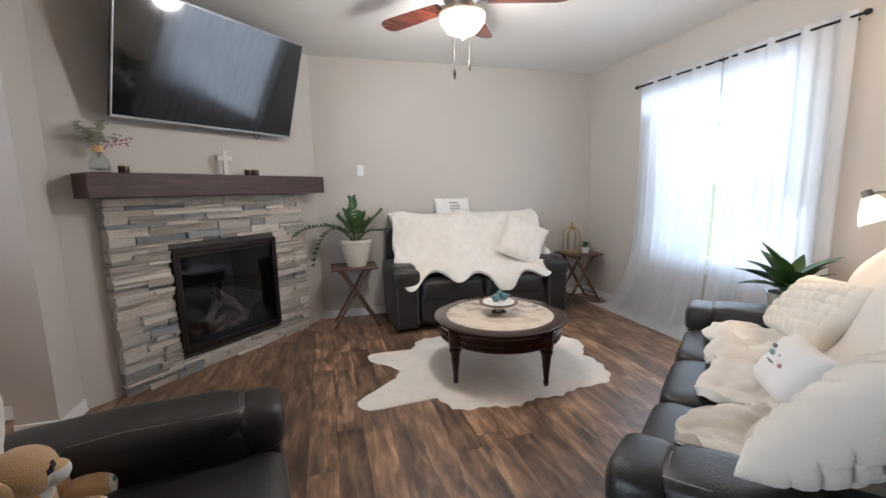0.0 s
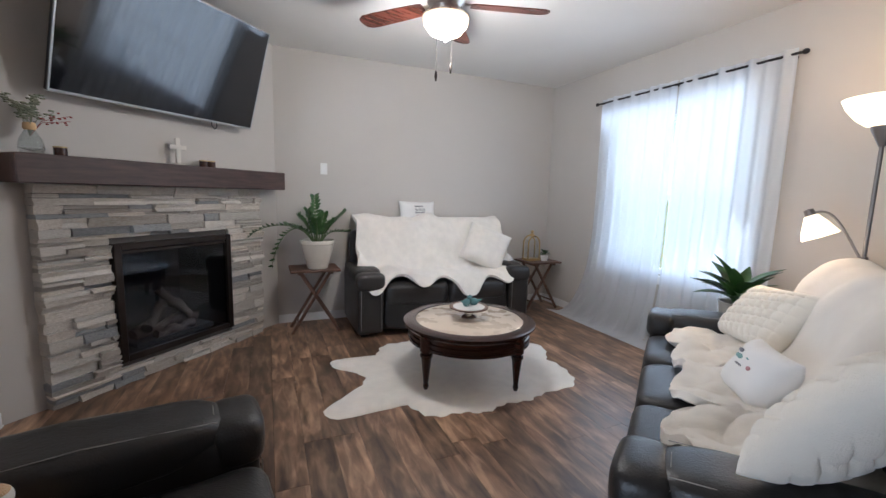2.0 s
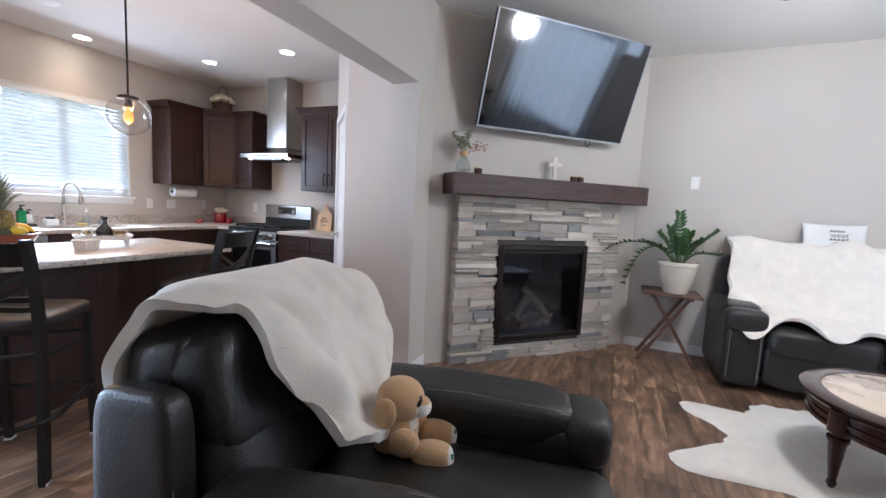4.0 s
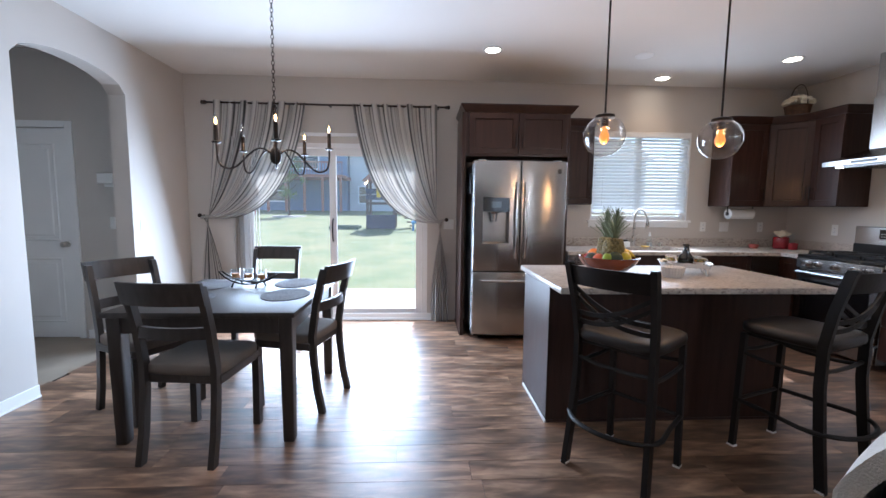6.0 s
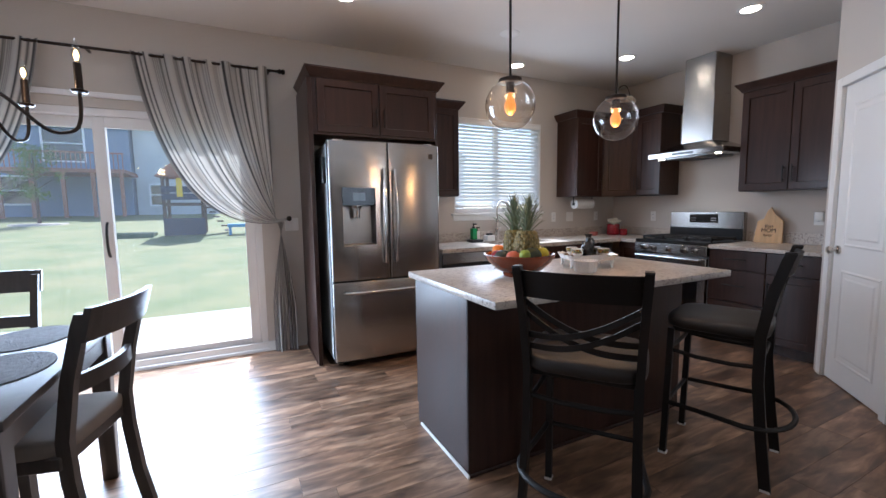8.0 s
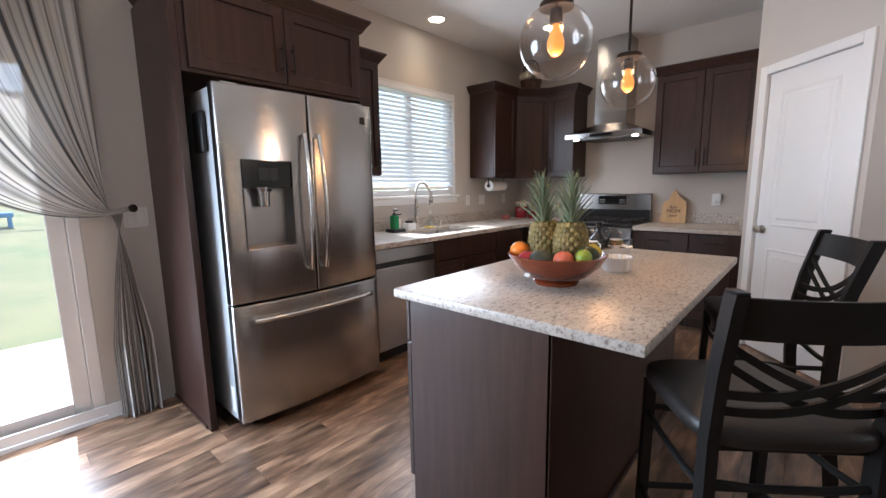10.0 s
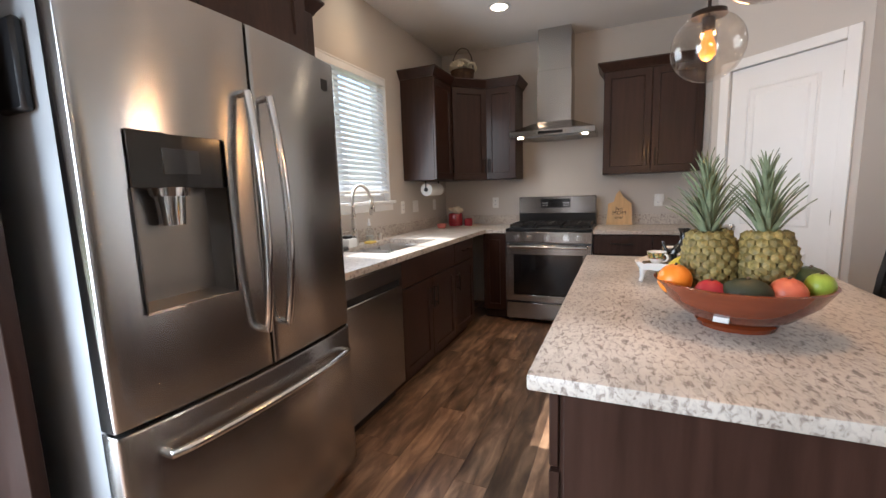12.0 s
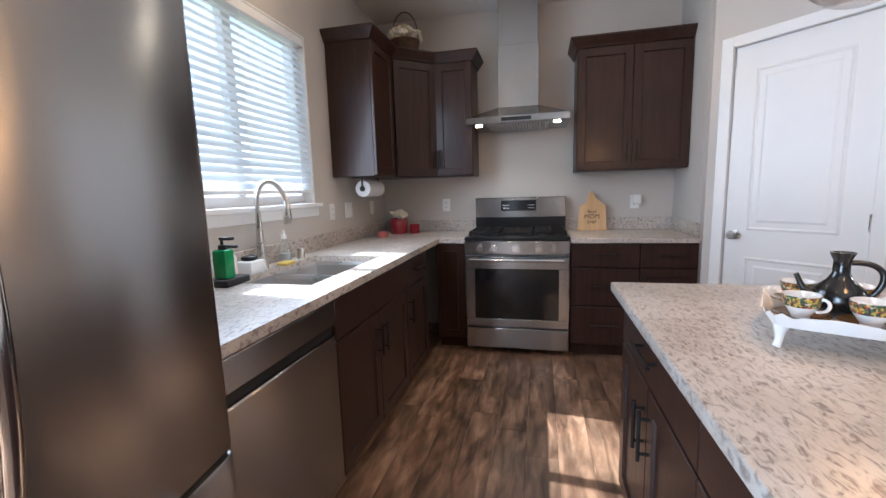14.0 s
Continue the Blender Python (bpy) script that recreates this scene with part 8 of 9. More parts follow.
    for sx in (-1, 1):
        for x, y in ((0.182, -0.195), (0.205, 0.222)):
            boxpart("glide", (sx * x - 0.016, sx * x + 0.016, y - 0.019, y + 0.019, 0, 0.010), PLASTICWHITE, s)
    return s


st1 = stool(Matrix.Translation((-2.41, 1.325, 0)) @ pose(0, 0, 0, 0, 0, -143))
copy_thing(st1, Matrix.Translation((-2.44, 2.26, 0)) @ pose(0, 0, 0, 0, 0, -70))

# ---------- patio curtains ----------
prod = thing("curtain_rod", Matrix.Translation((XW + 0.085, 0, 2.425)), "dark bronze curtain rod over the patio door", "curtain rod")
bm = B()
tube(bm, [(0, -2.07, 0), (0, 0.53, 0)], 0.0105, 10)
part("pole", bm, BRONZE, prod)
for y in (-2.085, 0.545):
    bm = B()
    lathe(bm, [(0, -0.03), (0.016, -0.026), (0.024, -0.008), (0.014, 0.004), (0.022, 0.016), (0.012, 0.03)], 16, m=Matrix.Translation((0, y, 0)) @ pose(0, 0, 0, 90))
    part("finial", bm, BRONZE, prod)
for y in (-1.98, -0.75, 0.44):
    boxpart("bracket", (-0.085, 0.006, y - 0.008, y + 0.008, -0.012, 0.002), BRONZE, prod)


def tied(outer, inner, tie_y, tie_z, label, foot_lo, foot_hi):
    """A striped panel gathered at the rod, swept to a tieback and falling to the floor."""
    x0 = XW + 0.085
    def f(u, v):
        ytop = outer + (inner - outer) * u
        top = 2.445
        pin = 0.075
        yt = tie_y + (u - 0.5) * pin * (1 if inner > outer else -1) * -1
        if v < 0.6:
            t = v / 0.6
            a, b = Vector((ytop, top)), Vector((yt, tie_z - 0.03 * u))
            c1 = Vector((ytop + (yt - ytop) * 0.12, top - (top - tie_z) * (0.40 + 0.38 * u)))
            c2 = Vector((yt + (ytop - yt) * (0.56 * u), tie_z + 0.10 - 0.21 * u))
            p_ = (1 - t) ** 3 * a + 3 * (1 - t) ** 2 * t * c1 + 3 * (1 - t) * t * t * c2 + t ** 3 * b
            amp = 0.030 * (1 - t) + 0.012
        else:
            t = (v - 0.6) / 0.4
            k = min(1, t * 1.6) ** 0.7
            yb = foot_lo + (foot_hi - foot_lo) * u
            p_ = Vector((yt + (yb - yt) * k, (tie_z - 0.03 * u) * (1 - t) + 0.008))
            amp = 0.012 + 0.03 * k
        w = math.sin(u * 44) * 0.6 + math.sin(u * 19 + 1) * 0.4
        return Vector((x0 + amp * w + 0.012 * noise.noise(Vector((u * 6, v * 5, outer))), p_.x, p_.y))
    cu = thing("patio_curtain", Matrix.Translation((0, 0, 0)), label, "curtain", "patio curtains")
    bm = B()
    sheet(bm, f, 130, 72)
    part("panel", bm, STRIPE, cu, smooth=80)
    bm = B()
    pts = [(x0 + 0.045 * math.cos(t), tie_y + 0.05 * math.sin(t), tie_z - 0.015 + 0.012 * math.sin(t)) for t in [i * 2 * math.pi / 16 for i in range(17)]]
    tube(bm, pts, 0.012, 8, caps=False)
    part("tie_band", bm, STRIPE, cu)
    return cu


tied(-1.98, -1.00, -2.11, 1.21, "grey and white striped curtain tied back beside the patio door", -2.18, -1.93)
tied(0.43, -0.50, 0.47, 1.185, "grey and white striped curtain tied back beside the refrigerator", 0.57, 0.38)
for y, z in ((0.545, 1.185), (-2.17, 1.21)):
    hb_ = thing("tieback_hook", Matrix.Translation((XW, y, z)), "dark bronze curtain tieback knob", "tieback")
    bm = B()
    cyl(bm, (0, 0, 0), (0.10, 0, 0), 0.006, seg=10)
    part("stem", bm, BRONZE, hb_)
    bm = B()
    soft(bm, 0.105, 0, 0, 0.014, 0.022, 0.022, 0.95, nu=16, nv=10)
    part("knob", bm, BRONZE, hb_)

# ---------- fruit bowl ----------
FBX, FBY = -3.06, 1.49
bowl = thing("fruit_bowl", Matrix.Translation((FBX, FBY, CH)), "red lacquered wooden bowl heaped with fruit", "bowl")
bm = B()
lathe(bm, [(0, 0), (0.085, 0), (0.09, 0.012), (0.082, 0.018), (0.12, 0.035), (0.165, 0.075), (0.192, 0.118), (0.185, 0.120), (0.155, 0.08), (0.11, 0.045), (0, 0.03)], 56)
part("body", bm, BOWLWOOD, bowl)
bm = B()
box(bm, -0.016, 0.016, -0.003, 0.003, -0.008, 0.008, m=Matrix.Translation((-0.055, -0.124, 0.045)) @ pose(0, 0, 0, -40, 0, -24))
part("sticker", bm, PLASTICWHITE, bowl)
PINE = shade("pineapple_rind", (0.085, 0.075, 0.022), 0.6, color2=(0.30, 0.215, 0.070), scale=55, spread=0.3)
PLEAF = shade("pineapple_leaf", (0.115, 0.150, 0.080), 0.5, color2=(0.31, 0.34, 0.215), scale=14, spread=0.25)
bm = B()
lathe(bm, [(0, 0.012), (0.006, 0.008), (0.016, 0.004), (0.017, -0.002), (0, -0.004)], 6)
eye_mesh = finish("eye", bm, PINE, 0)
bm = B()
n_ = 7
rows_ = []
for i in range(n_ + 1):
    t = i / n_
    w = 0.024 * (1 - t) ** 0.7 + 0.001
    rows_.append([bm.verts.new((s * w / 2, 0.004 - abs(s) * 0.004 + 0.030 * t ** 2.4, 0.19 * t)) for s in (-1, 0, 1)])
for a, b in zip(rows_, rows_[1:]):
    for j in (0, 1):
        bm.faces.new((a[j], a[j + 1], b[j + 1], b[j]))
pleaf = finish("leaf", bm, PLEAF, 80)


def pineapple(x, y, rot, lean):
    p_ = thing("pineapple", Matrix.Translation((FBX + x, FBY + y, CH + 0.075)) @ pose(0, 0, 0, lean[0], lean[1], rot), "ripe pineapple standing in the bowl", "pineapple", "pineapples")
    bm = B()
    lathe(bm, [(0, 0), (0.035, 0.004), (0.055, 0.04), (0.060, 0.08), (0.055, 0.13), (0.038, 0.165), (0, 0.17)], 24)
    part("body", bm, PINE, p_)
    for j in range(9):
        z = 0.018 + j * 0.0175
        r = 0.061 * (1 - ((z - 0.08) / 0.115) ** 2 * 0.55)
        for i in range(13):
            a = 2 * math.pi * (i + 0.5 * (j % 2)) / 13
            o = new("eye", eye_mesh)
            o.parent = p_
            o.matrix_local = Matrix.Translation((r * math.cos(a), r * math.sin(a), z)) @ pose(0, 0, 0, 0, 90 - (z - 0.08) * 420, math.degrees(a)) @ Matrix.Scale(0.85, 4)
    rn = random.Random(int(rot) + 7)
    for k in range(84):
        t = k / 84
        a = k * 137.5
        o = new("leaf", pleaf)
        o.parent = p_
        s = 0.66 * (1 - 0.38 * t) * rn.uniform(0.85, 1.1)
        o.matrix_local = Matrix.Translation((0, 0, 0.148 + 0.150 * t)) @ pose(0, 0, 0, 0, 0, a) @ pose(0, 0.012 * (1 - t), 0, -(36 - 30 * t) + rn.uniform(-6, 6)) @ Matrix.Scale(s, 4)


pineapple(-0.055, 0.02, 10, (0, -4))
pineapple(0.060, -0.005, 150, (3, 4))


def fruit(name, x, y, z, r, color, label, sq=(1, 1, 1), glossy=0.35):
    m_ = shade(name + "_skin", color, glossy, vary=0.12, scale=14, bump=0.08, bump_scale=180)
    f_ = thing(name, Matrix.Translation((FBX + x, FBY + y, CH + z)), label, name.replace("_", " "), "fruit in the bowl")
    bm = B()
    lathe(bm, [(0, -r)] + [(r * math.sin(t), -r * math.cos(t)) for t in [math.pi * i / 12 for i in range(1, 12)]] + [(0.004, r * 0.94), (0, r * 0.92)], 22, m=Matrix.Diagonal((*sq, 1)))
    part("flesh", bm, m_, f_, smooth=80)
    bm = B()
    tube(bm, [(0, 0, r * sq[2] * 0.9), (0.003, 0, r * sq[2] * 1.08)], 0.003, 6)
    part("stem", bm, BASKET, f_)


fruit("orange", -0.145, -0.035, 0.118, 0.041, (0.75, 0.22, 0.02), "bright orange in the fruit bowl")
fruit("avocado", -0.005, -0.105, 0.105, 0.040, (0.030, 0.035, 0.018), "dark green avocado in the fruit bowl", (1.35, 1, 0.95), 0.5)
fruit("apple", -0.075, -0.095, 0.098, 0.036, (0.36, 0.02, 0.03), "red apple in the fruit bowl")
fruit("peach", 0.075, -0.095, 0.108, 0.038, (0.55, 0.13, 0.07), "blushing peach in the fruit bowl")
fruit("avocado", 0.135, -0.025, 0.120, 0.042, (0.025, 0.04, 0.015), "dark green avocado in the fruit bowl", (1, 1.3, 1), 0.5)
fruit("lemon", 0.115, 0.055, 0.125, 0.034, (0.62, 0.48, 0.03), "yellow lemon in the fruit bowl", (1.25, 1, 1))
fruit("lime", 0.14, -0.07, 0.125, 0.030, (0.25, 0.33, 0.04), "yellow-green lime in the fruit bowl")
BANANA = shade("banana_skin", (0.62, 0.46, 0.05), 0.5, vary=0.15, scale=12)
for k in range(3):
    bn = thing("banana", Matrix.Translation((FBX - 0.075, FBY + 0.09 + 0.028 * k, CH + 0.115)) @ pose(0, 0, 0, 20 * k - 20, 0, 20), "ripe yellow banana in the fruit bowl", "banana", "fruit in the bowl")
    bm = B()
    tube(bm, curve((-0.08, 0, 0.0), (-0.04, 0, 0.045), (0.04, 0, 0.045), (0.085, 0, 0.0), 10), [0.005, 0.012, 0.016, 0.018, 0.018, 0.018, 0.018, 0.017, 0.014, 0.009, 0.004], 8)
    part("peel", bm, BANANA, bn)

# ---------- coffee set on the island ----------
TR = Matrix.Translation((-3.126, 2.048, CH)) @ pose(0, 0, 0, 0, 0, -25)
tray = thing("serving_tray", TR, "white footed serving tray with a rippled rim", "tray")
bm = B()
tw, tl = 0.105, 0.138
n_ = 64
def oval(k, z, rip):
    out = []
    for i in range(n_):
        t = 2 * math.pi * i / n_
        c, s = math.cos(t), math.sin(t)
        q = lambda v: math.copysign(abs(v) ** 0.35, v)
        out.append(bm.verts.new((q(c) * (tw + k), q(s) * (tl + k), z + rip * 0.004 * math.cos(t * 16))))
    return out
rings = [oval(-0.012, 0.052, 0), oval(0.0, 0.056, 0), oval(0.016, 0.078, 1), oval(0.019, 0.078, 1), oval(0.004, 0.05, 0), oval(-0.012, 0.046, 0)]
for a, b in zip(rings, rings[1:]):
    for i in range(n_):
        bm.faces.new((a[i], a[(i + 1) % n_], b[(i + 1) % n_], b[i]))
bm.faces.new(rings[0][::-1])
bm.faces.new(rings[-1])
part("dish", bm, PORCELAIN, tray)
for sx in (-1, 1):
    for sy in (-1, 1):
        bm = B()
        x, y = sx * (tw - 0.02), sy * (tl - 0.02)
        tube(bm, curve((x, y, 0.05), (x * 1.05, y * 1.04, 0.035), (x, y, 0.02), (x * 1.08, y * 1.05, 0.0), 6), [0.016, 0.014, 0.011, 0.009, 0.008, 0.008, 0.009], 10)
        part("foot", bm, PORCELAIN, tray)
PATT = shade("painted_band", (0.30, 0.22, 0.05), 0.3)
pn_, pk_ = PATT.node_tree.nodes, PATT.node_tree.links
cell, wheel, where = pn_.new("ShaderNodeTexVoronoi"), pn_.new("ShaderNodeValToRGB"), pn_.new("ShaderNodeTexCoord")
cell.inputs["Scale"].default_value = 230
wheel.color_ramp.interpolation = "CONSTANT"
wheel.color_ramp.elements[0].color, wheel.color_ramp.elements[1].color = (0.46, 0.32, 0.06, 1), (0.06, 0.10, 0.05, 1)
wheel.color_ramp.elements[1].position = 0.32
for at_, c_ in ((0.52, (0.03, 0.03, 0.03)), (0.68, (0.40, 0.05, 0.03)), (0.80, (0.55, 0.50, 0.40))):
    wheel.color_ramp.elements.new(at_).color = (*c_, 1)
pk_.new(where.outputs["Object"], cell.inputs["Vector"])
pk_.new(cell.outputs["Color"], wheel.inputs[0])
pk_.new(wheel.outputs[0], pn_["Principled BSDF"].inputs["Base Color"])
BROWNGLAZE = shade("brown_saucer_glaze", (0.16, 0.10, 0.05), 0.2, vary=0.2, coat=0.4)
for k, (x, y) in enumerate(((-0.054, -0.075), (0.054, -0.078), (-0.055, 0.076), (0.054, 0.080))):
    sc = thing("saucer", TR @ Matrix.Translation((x, y, 0.056)), "small brown patterned saucer on the tray", "saucer", "coffee set")
    bm = B()
    lathe(bm, [(0, 0), (0.025, 0.0), (0.052, 0.012), (0.050, 0.014), (0.025, 0.004), (0, 0.004)], 28)
    part("plate", bm, BROWNGLAZE, sc)
    cp = thing("coffee_cup", TR @ Matrix.Translation((x, y, 0.061)) @ pose(0, 0, 0, 0, 0, -20 + 40 * k), "small white handled cup with a painted band", "cup", "coffee set")
    bm = B()
    lathe(bm, [(0, 0), (0.016, 0), (0.018, 0.006), (0.030, 0.026), (0.034, 0.052), (0.032, 0.052), (0.028, 0.028), (0.014, 0.008), (0, 0.008)], 28)
    cup_ = part("body", bm, PORCELAIN, cp)
    bm = B()
    lathe(bm, [(0.0308, 0.026), (0.0340, 0.040), (0.0353, 0.0505)], 28)
    part("band", bm, PATT, cup_, "painted floral band")
    bm = B()
    tube(bm, curve((0.031, 0, 0.045), (0.055, 0, 0.048), (0.052, 0, 0.015), (0.026, 0, 0.016), 8), 0.0035, 8)
    part("handle", bm, PORCELAIN, cp)
jb = thing("coffee_pot", TR @ Matrix.Translation((0.012, 0.005, 0.056)) @ pose(0, 0, 0, 0, 0, 5) @ Matrix.Scale(0.77, 4), "black clay coffee pot with a spout and looped handle", "coffee pot")
CLAY = shade("black_clay", (0.012, 0.011, 0.010), 0.22, vary=0.15, coat=0.4)
bm = B()
lathe(bm, [(0, 0), (0.035, 0.002), (0.060, 0.025), (0.066, 0.050), (0.055, 0.080), (0.030, 0.105), (0.020, 0.125), (0.019, 0.160), (0.030, 0.185), (0.026, 0.185), (0.015, 0.16), (0, 0.15)], 32)
part("body", bm, CLAY, jb)
bm = B()
tube(bm, curve((-0.055, 0, 0.055), (-0.09, 0, 0.07), (-0.085, 0, 0.09), (-0.10, 0, 0.115), 8), [0.016, 0.014, 0.012, 0.010, 0.009, 0.008, 0.0075, 0.007, 0.007], 10)
part("spout", bm, CLAY, jb)
bm = B()
tube(bm, curve((0.02, 0, 0.155), (0.10, 0, 0.165), (0.105, 0, 0.10), (0.060, 0, 0.055), 12), 0.008, 10)
part("handle", bm, CLAY, jb)
bb = thing("ribbed_bowl", Matrix.Translation((-2.955, 1.865, CH)), "white ribbed porcelain bowl on the island", "bowl")
bm = B()
rows_ = []
for r, z in ((0.0, 0.0), (0.05, 0.0), (0.058, 0.01), (0.066, 0.06), (0.072, 0.066), (0.066, 0.066), (0.056, 0.014), (0.0, 0.01)):
    rows_.append([bm.verts.new((r * (1 + 0.03 * math.cos(i * math.pi)) * math.cos(2 * math.pi * i / 48), r * (1 + 0.03 * math.cos(i * math.pi)) * math.sin(2 * math.pi * i / 48), z)) for i in range(48)])
for a, b in zip(rows_, rows_[1:]):
    for i in range(48):
        bm.faces.new((a[i], a[(i + 1) % 48], b[(i + 1) % 48], b[i]))
part("body", bm, PORCELAIN, bb)

# ---------- on the worktops ----------
def jar(name, x, y, prof, mat_, label, cat, extra=()):
    t = thing(name, Matrix.Translation((x, y, CH)), label, cat)
    bm = B()
    lathe(bm, prof, 24)
    part("body", bm, mat_, t)
    for nm, pr_, m2 in extra:
        bm = B()
        lathe(bm, pr_, 20)
        part(nm, bm, m2, t)
    return t


dr = thing("dish_caddy", Matrix.Translation((-5.04, 2.40, CH)), "black caddy holding a green soap bottle and brush", "dish caddy")
boxpart("tray", (-0.06, 0.06, -0.07, 0.07, 0, 0.03), BLACK, dr, bev=0.006)
sb = thing("soap_bottle", Matrix.Translation((-5.025, 2.375, CH + 0.03)), "bright green dish soap bottle with a black pump", "soap bottle")
boxpart("bottle", (-0.032, 0.032, -0.028, 0.028, 0, 0.12), GREEN_P, sb, bev=0.010, seg=2)
bm = B()
lathe(bm, [(0.016, 0.12), (0.016, 0.138), (0.006, 0.14), (0.006, 0.16)], 14)
box(bm, -0.008, 0.055, -0.010, 0.010, 0.158, 0.172, bev=0.003)
part("pump", bm, BLACK, sb)
sb2 = thing("soap_bottle", Matrix.Translation((-5.055, 2.435, CH + 0.03)), "clear hand soap bottle with a black pump", "soap bottle")
boxpart("bottle", (-0.028, 0.028, -0.024, 0.024, 0, 0.085), PLASTICWHITE, sb2, bev=0.010, seg=2)
bm = B()
lathe(bm, [(0.014, 0.085), (0.014, 0.10), (0.006, 0.102), (0.006, 0.12)], 14)
box(bm, -0.008, 0.05, -0.009, 0.009, 0.118, 0.130, bev=0.003)
part("pump", bm, BLACK, sb2)
sp = thing("sponge_holder", Matrix.Translation((-5.10, 2.62, CH)), "white sponge holder with a dark brush beside the faucet", "sponge holder")
boxpart("case", (-0.045, 0.045, -0.05, 0.05, 0, 0.062), PLASTICWHITE, sp, bev=0.008, seg=2)
bm = B()
soft(bm, 0, 0, 0.074, 0.03, 0.036, 0.013, 0.6, nu=18, nv=8)
part("brush", bm, BLACK, sp)
bm = B()
box(bm, -0.045, 0.02, -0.04, 0.04, 0, 0.016, bev=0.004)
solid("sponge", bm, shade("yellow_sponge", (0.60, 0.42, 0.10), 0.9, vary=0.1, bump=0.5), "flat yellow sponge by the sink", "sponge", m=Matrix.Translation((-5.06, 2.86, CH)))
t = jar("lotion_bottle", -5.12, 2.93, [(0, 0), (0.03, 0), (0.032, 0.02), (0.032, 0.09), (0.014, 0.115), (0.012, 0.13), (0, 0.13)], CLEAR, "clear soap bottle with a white cap", "soap bottle", (("cap", [(0.013, 0.128), (0.013, 0.15), (0.005, 0.152), (0.005, 0.175), (0, 0.175)], PLASTICWHITE), ("soap", [(0, 0.004), (0.028, 0.004), (0.029, 0.05), (0, 0.05)], GREYMETAL)))
jar("soap_dispenser", -5.11, 3.06, [(0, 0), (0.022, 0), (0.022, 0.05), (0.018, 0.058), (0, 0.06)], NICKEL, "short nickel soap dispenser by the sink", "dispenser")
jar("wax_dish", -5.03, 4.13, [(0, 0), (0.04, 0), (0.05, 0.03), (0.048, 0.045), (0.042, 0.045), (0.04, 0.02), (0, 0.015)], shade("pink_wax", (0.42, 0.12, 0.10), 0.35, vary=0.15), "small pink wax dish on the worktop", "dish")
t = jar("flower_pot", -4.99, 4.42, [(0, 0), (0.055, 0), (0.062, 0.01), (0.062, 0.10), (0.056, 0.108), (0.050, 0.10), (0, 0.09)], REDGLASS, "red glass pot with cream paper flowers", "flower pot")
rnd = random.Random(31)


def blossoms(parent, cx, cy, cz, spread_, count, size):
    for k in range(count):
        a, e_ = rnd.random() * 6.28, rnd.random()
        bm = B()
        for j in range(9):
            b_ = j * 0.698
            soft(bm, size * 0.62 * math.cos(b_), size * 0.62 * math.sin(b_), 0, size * 0.40, size * 0.40, size * 0.26, 0.9, nu=8, nv=5)
        soft(bm, 0, 0, size * 0.25, size * 0.55, size * 0.55, size * 0.35, 0.9, nu=10, nv=6)
        m_ = Matrix.Translation((cx + spread_ * e_ ** 0.5 * math.cos(a), cy + spread_ * e_ ** 0.5 * math.sin(a), cz + (1 - e_) * spread_ * 0.6)) @ pose(0, 0, 0, rnd.uniform(-40, 40), rnd.uniform(-40, 40), 0)
        bmesh.ops.transform(bm, matrix=m_, verts=bm.verts)
        part("blossom", bm, FLOWER, parent, smooth=80)


blossoms(t, 0, 0, 0.12, 0.055, 12, 0.030)
t.matrix_world = t.matrix_world @ Matrix.Scale(1.25, 4)
jar("candle_jar", -4.85, 4.44, [(0, 0), (0.042, 0), (0.045, 0.006), (0.045, 0.075), (0.040, 0.078), (0.038, 0.06), (0, 0.058)], REDGLASS, "short red glass candle jar on the worktop", "candle")
bk = thing("flower_basket", Matrix.Translation((-4.84, 4.34, ut + 0.062)) @ Matrix.Scale(1.25, 4), "brown wicker basket of cream hydrangeas with a tall handle", "flower basket")
bm = B()
lathe(bm, [(0, 0), (0.075, 0), (0.085, 0.03), (0.095, 0.09), (0.10, 0.095), (0.09, 0.09), (0, 0.07)], 28)
part("basket", bm, BASKET, bk)
bm = B()
tube(bm, curve((-0.09, 0, 0.08), (-0.10, 0, 0.34), (0.10, 0, 0.34), (0.09, 0, 0.08), 18), 0.0035, 6)
part("handle", bm, IRON, bk)
blossoms(bk, 0, 0, 0.12, 0.085, 22, 0.038)
cbm = Matrix.Translation((-3.35, 4.575, CH)) @ pose(0, 0, 0, -8)
cb = thing("cutting_board", cbm, "pale wooden house-shaped board with lettering", "cutting board")
bm = B()
v0, v1 = [], []
for x, z in ((-0.115, 0), (0.115, 0), (0.108, 0.205), (0.085, 0.225), (0.03, 0.275), (0.0, 0.335), (-0.03, 0.30), (-0.05, 0.225), (-0.10, 0.205)):
    v0.append(bm.verts.new((x, -0.009, z)))
    v1.append(bm.verts.new((x, 0.009, z)))
for i in range(len(v0)):
    j = (i + 1) % len(v0)
    bm.faces.new((v0[i], v0[j], v1[j], v1[i]))
bm.faces.new(v0)
bm.faces.new(v1[::-1])
part("board", bm, PINEBOARD, cb, smooth=0)
for txt, z, sz in (("Best", 0.155, 0.040), ("MOM", 0.115, 0.052), ("ever", 0.072, 0.042)):
    letters("lettering", txt, sz, pose(0, -0.0098, z, 90), INK, cb)
pt = thing("paper_towel_holder", Matrix.Translation((-5.03, 3.93, ub)), "white paper towel roll mounted under the cabinet", "paper towel")
bm = B()
cyl(bm, (0, -0.14, -0.085), (0, 0.14, -0.085), 0.058, seg=36)
part("roll", bm, PLASTICWHITE, pt, "white paper roll")
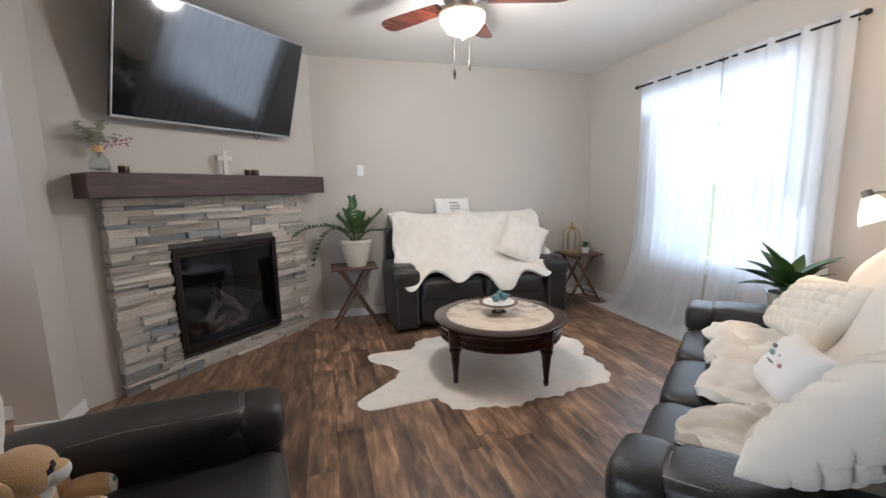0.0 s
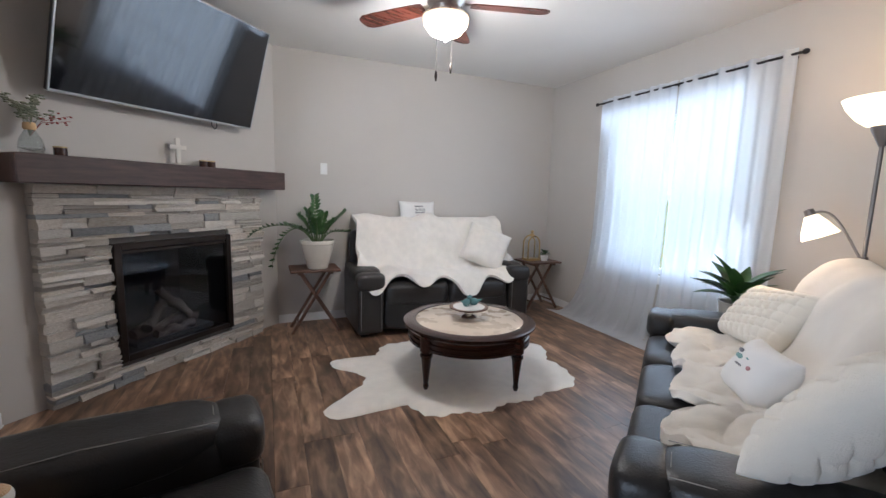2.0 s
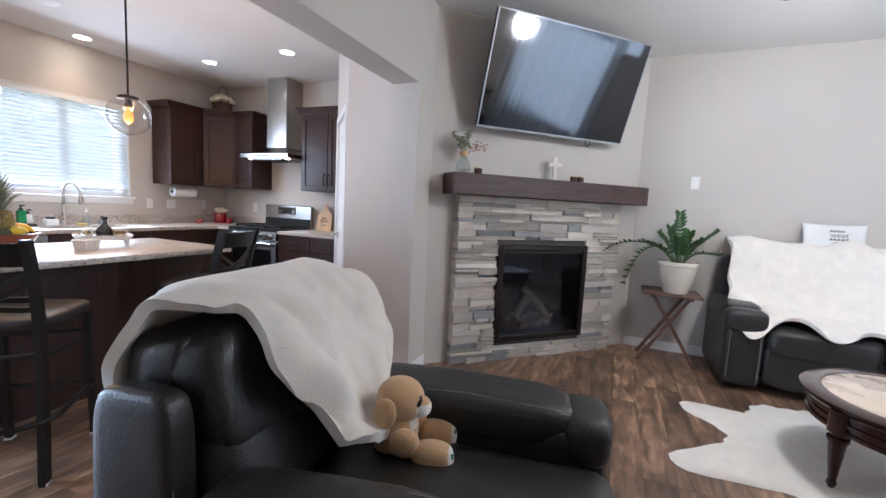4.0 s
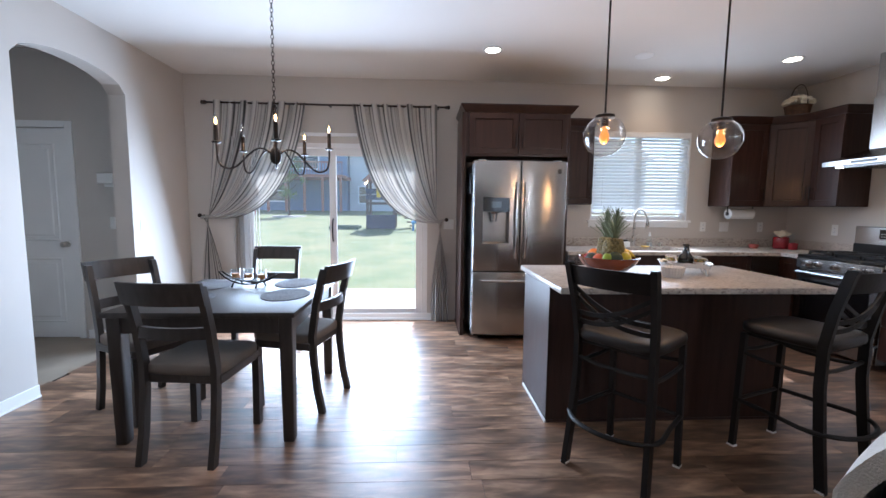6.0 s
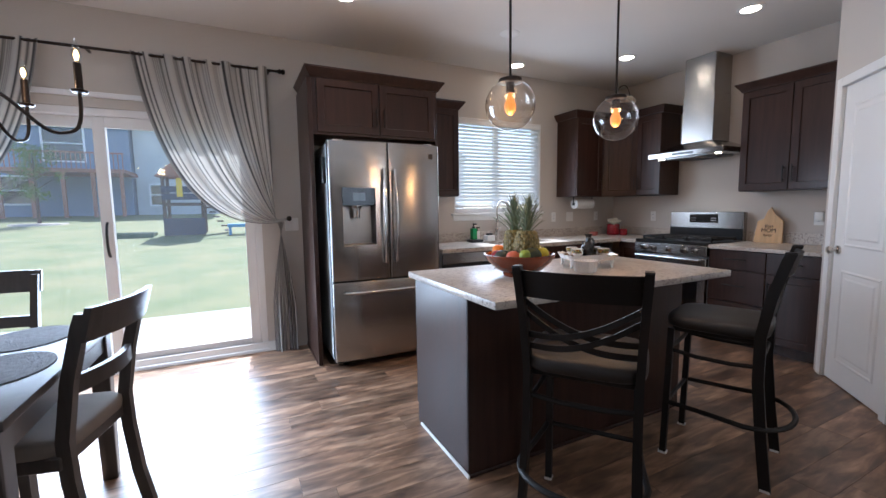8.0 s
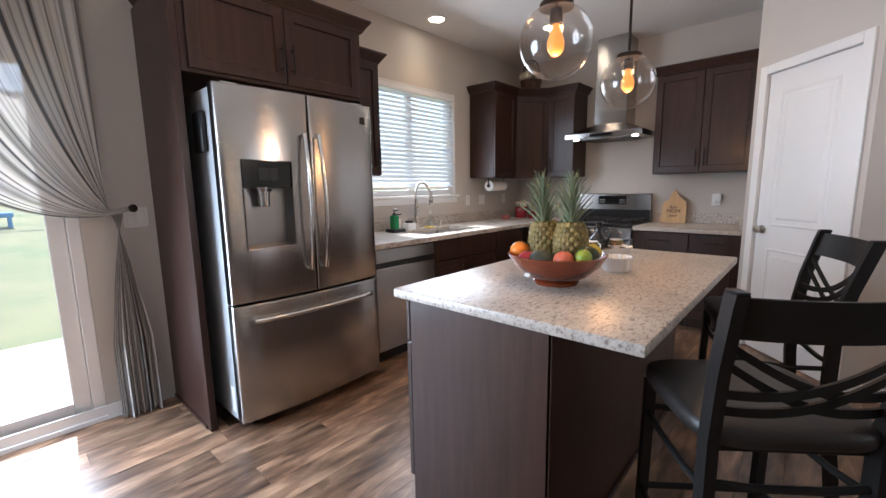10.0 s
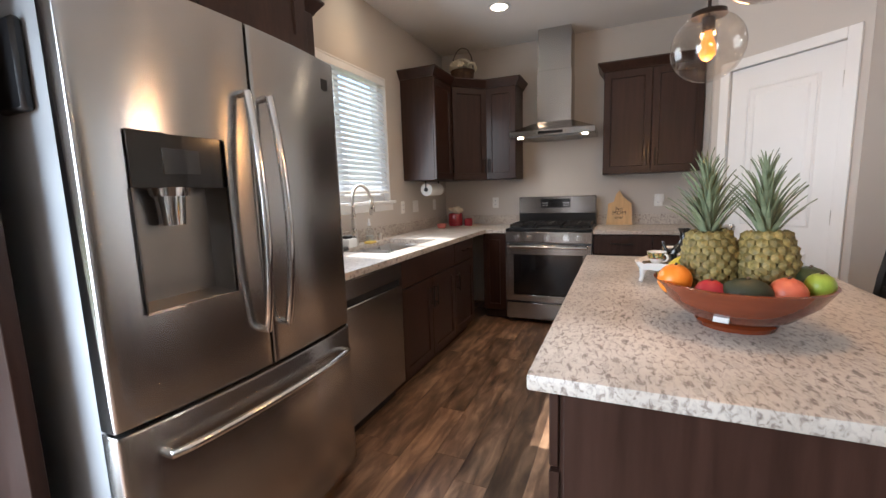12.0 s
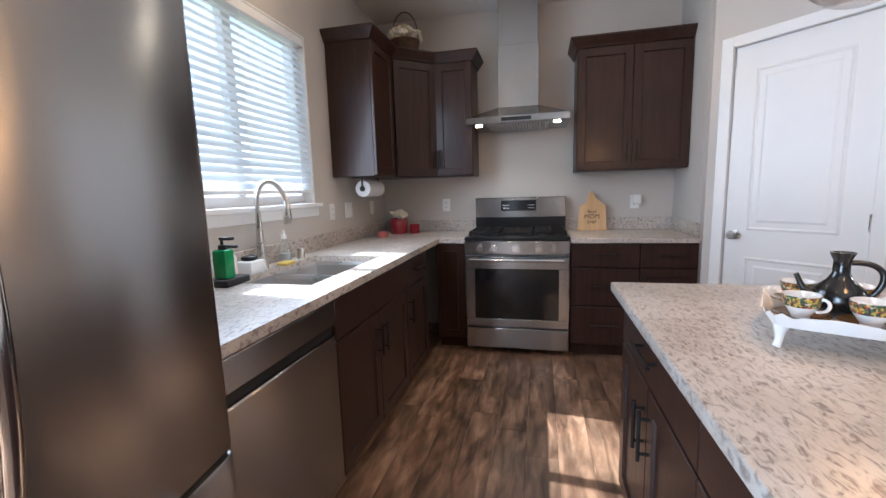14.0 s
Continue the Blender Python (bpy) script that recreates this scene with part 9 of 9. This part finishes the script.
for y in (-0.15, 0.15):
    bm = B()
    tube(bm, [(0, y, 0), (0, y, -0.085)], 0.006, 8)
    cyl(bm, (0, y - 0.004, -0.085), (0, y + 0.004, -0.085), 0.02, seg=16)
    part("arm", bm, BLACK, pt)
bm = B()
box(bm, -0.03, 0.03, -0.05, -0.009, -0.03, 0.05, bev=0.01, seg=2)
solid("plug_adapter", bm, PLASTICWHITE, "white plug-in adapter in the wall outlet", "adapter", m=Matrix.Translation((-2.995, YK, 1.13)))

# stacked vertical blind vanes behind the curtain
vb = thing("vertical_blind", Matrix.Translation((XW + 0.045, -1.86, 0)), "white vertical blind vanes stacked beside the patio door", "blind")
boxpart("head_rail", (-0.042, -0.008, 0.0, 2.25, 2.10, 2.135), VANE, vb, bev=0.003)
bm = B()
sheet(bm, lambda u, v: Vector(((u - 0.5) * 0.085, 0.006 * (1 - (2 * u - 1) ** 2), 0.05 + v * 2.05)), 6, 1)
vane_mesh = finish("vane", bm, VANE, 60)
for k in range(9):
    o = new("vane", vane_mesh)
    o.parent = vb
    o.matrix_local = Matrix.Translation((-0.012, 0.03 + k * 0.034, 0)) @ pose(0, 0, 0, 0, 0, 24)

# ---------- floor planks ----------
pw_, pl_, gap = 0.152, 1.22, 0.0014
bm = B()
box(bm, -pw_ / 2 + gap / 2, pw_ / 2 - gap / 2, 0, pl_ - gap, -0.005, 0.0)
plank_mesh = finish("plank", bm, PLANK, 0)
rnd = random.Random(11)
floor_ob = bpy.data.objects["floor"]
near = []
rest_v, rest_f = [], []
nrow = int((5.05 - XW) / pw_) + 1
for i in range(nrow):
    x = XW + pw_ * (i + 0.5)
    y = YS - rnd.random() * pl_
    while y < YL:
        y0, y1 = max(y, YS - T), min(y + pl_ - gap, YL)
        if y1 - y0 > 0.02:
            whole = y0 == y and y1 == y + pl_ - gap
            if whole and -4.6 < x < 2.2 and -1.9 < y < 4.2 and len(near) < 290:
                o = new("plank", plank_mesh)
                o.location = (x, y, 0)
                o.parent = floor_ob
                near.append(o)
            else:
                k = len(rest_v)
                a, b = x - pw_ / 2 + gap / 2, x + pw_ / 2 - gap / 2
                rest_v += [(a, y0, 0), (b, y0, 0), (b, y1, 0), (a, y1, 0), (a, y0, -0.005), (b, y0, -0.005), (b, y1, -0.005), (a, y1, -0.005)]
                rest_f += [(k, k + 1, k + 2, k + 3), (k, k + 4, k + 5, k + 1), (k + 1, k + 5, k + 6, k + 2), (k + 2, k + 6, k + 7, k + 3), (k + 3, k + 7, k + 4, k)]
        y += pl_
me = bpy.data.meshes.new("planks")
me.from_pydata(rest_v, [], rest_f)
me.materials.append(PLANK)
o = new("planks", me)
o.parent = floor_ob
tagged(o, kind="stuff")
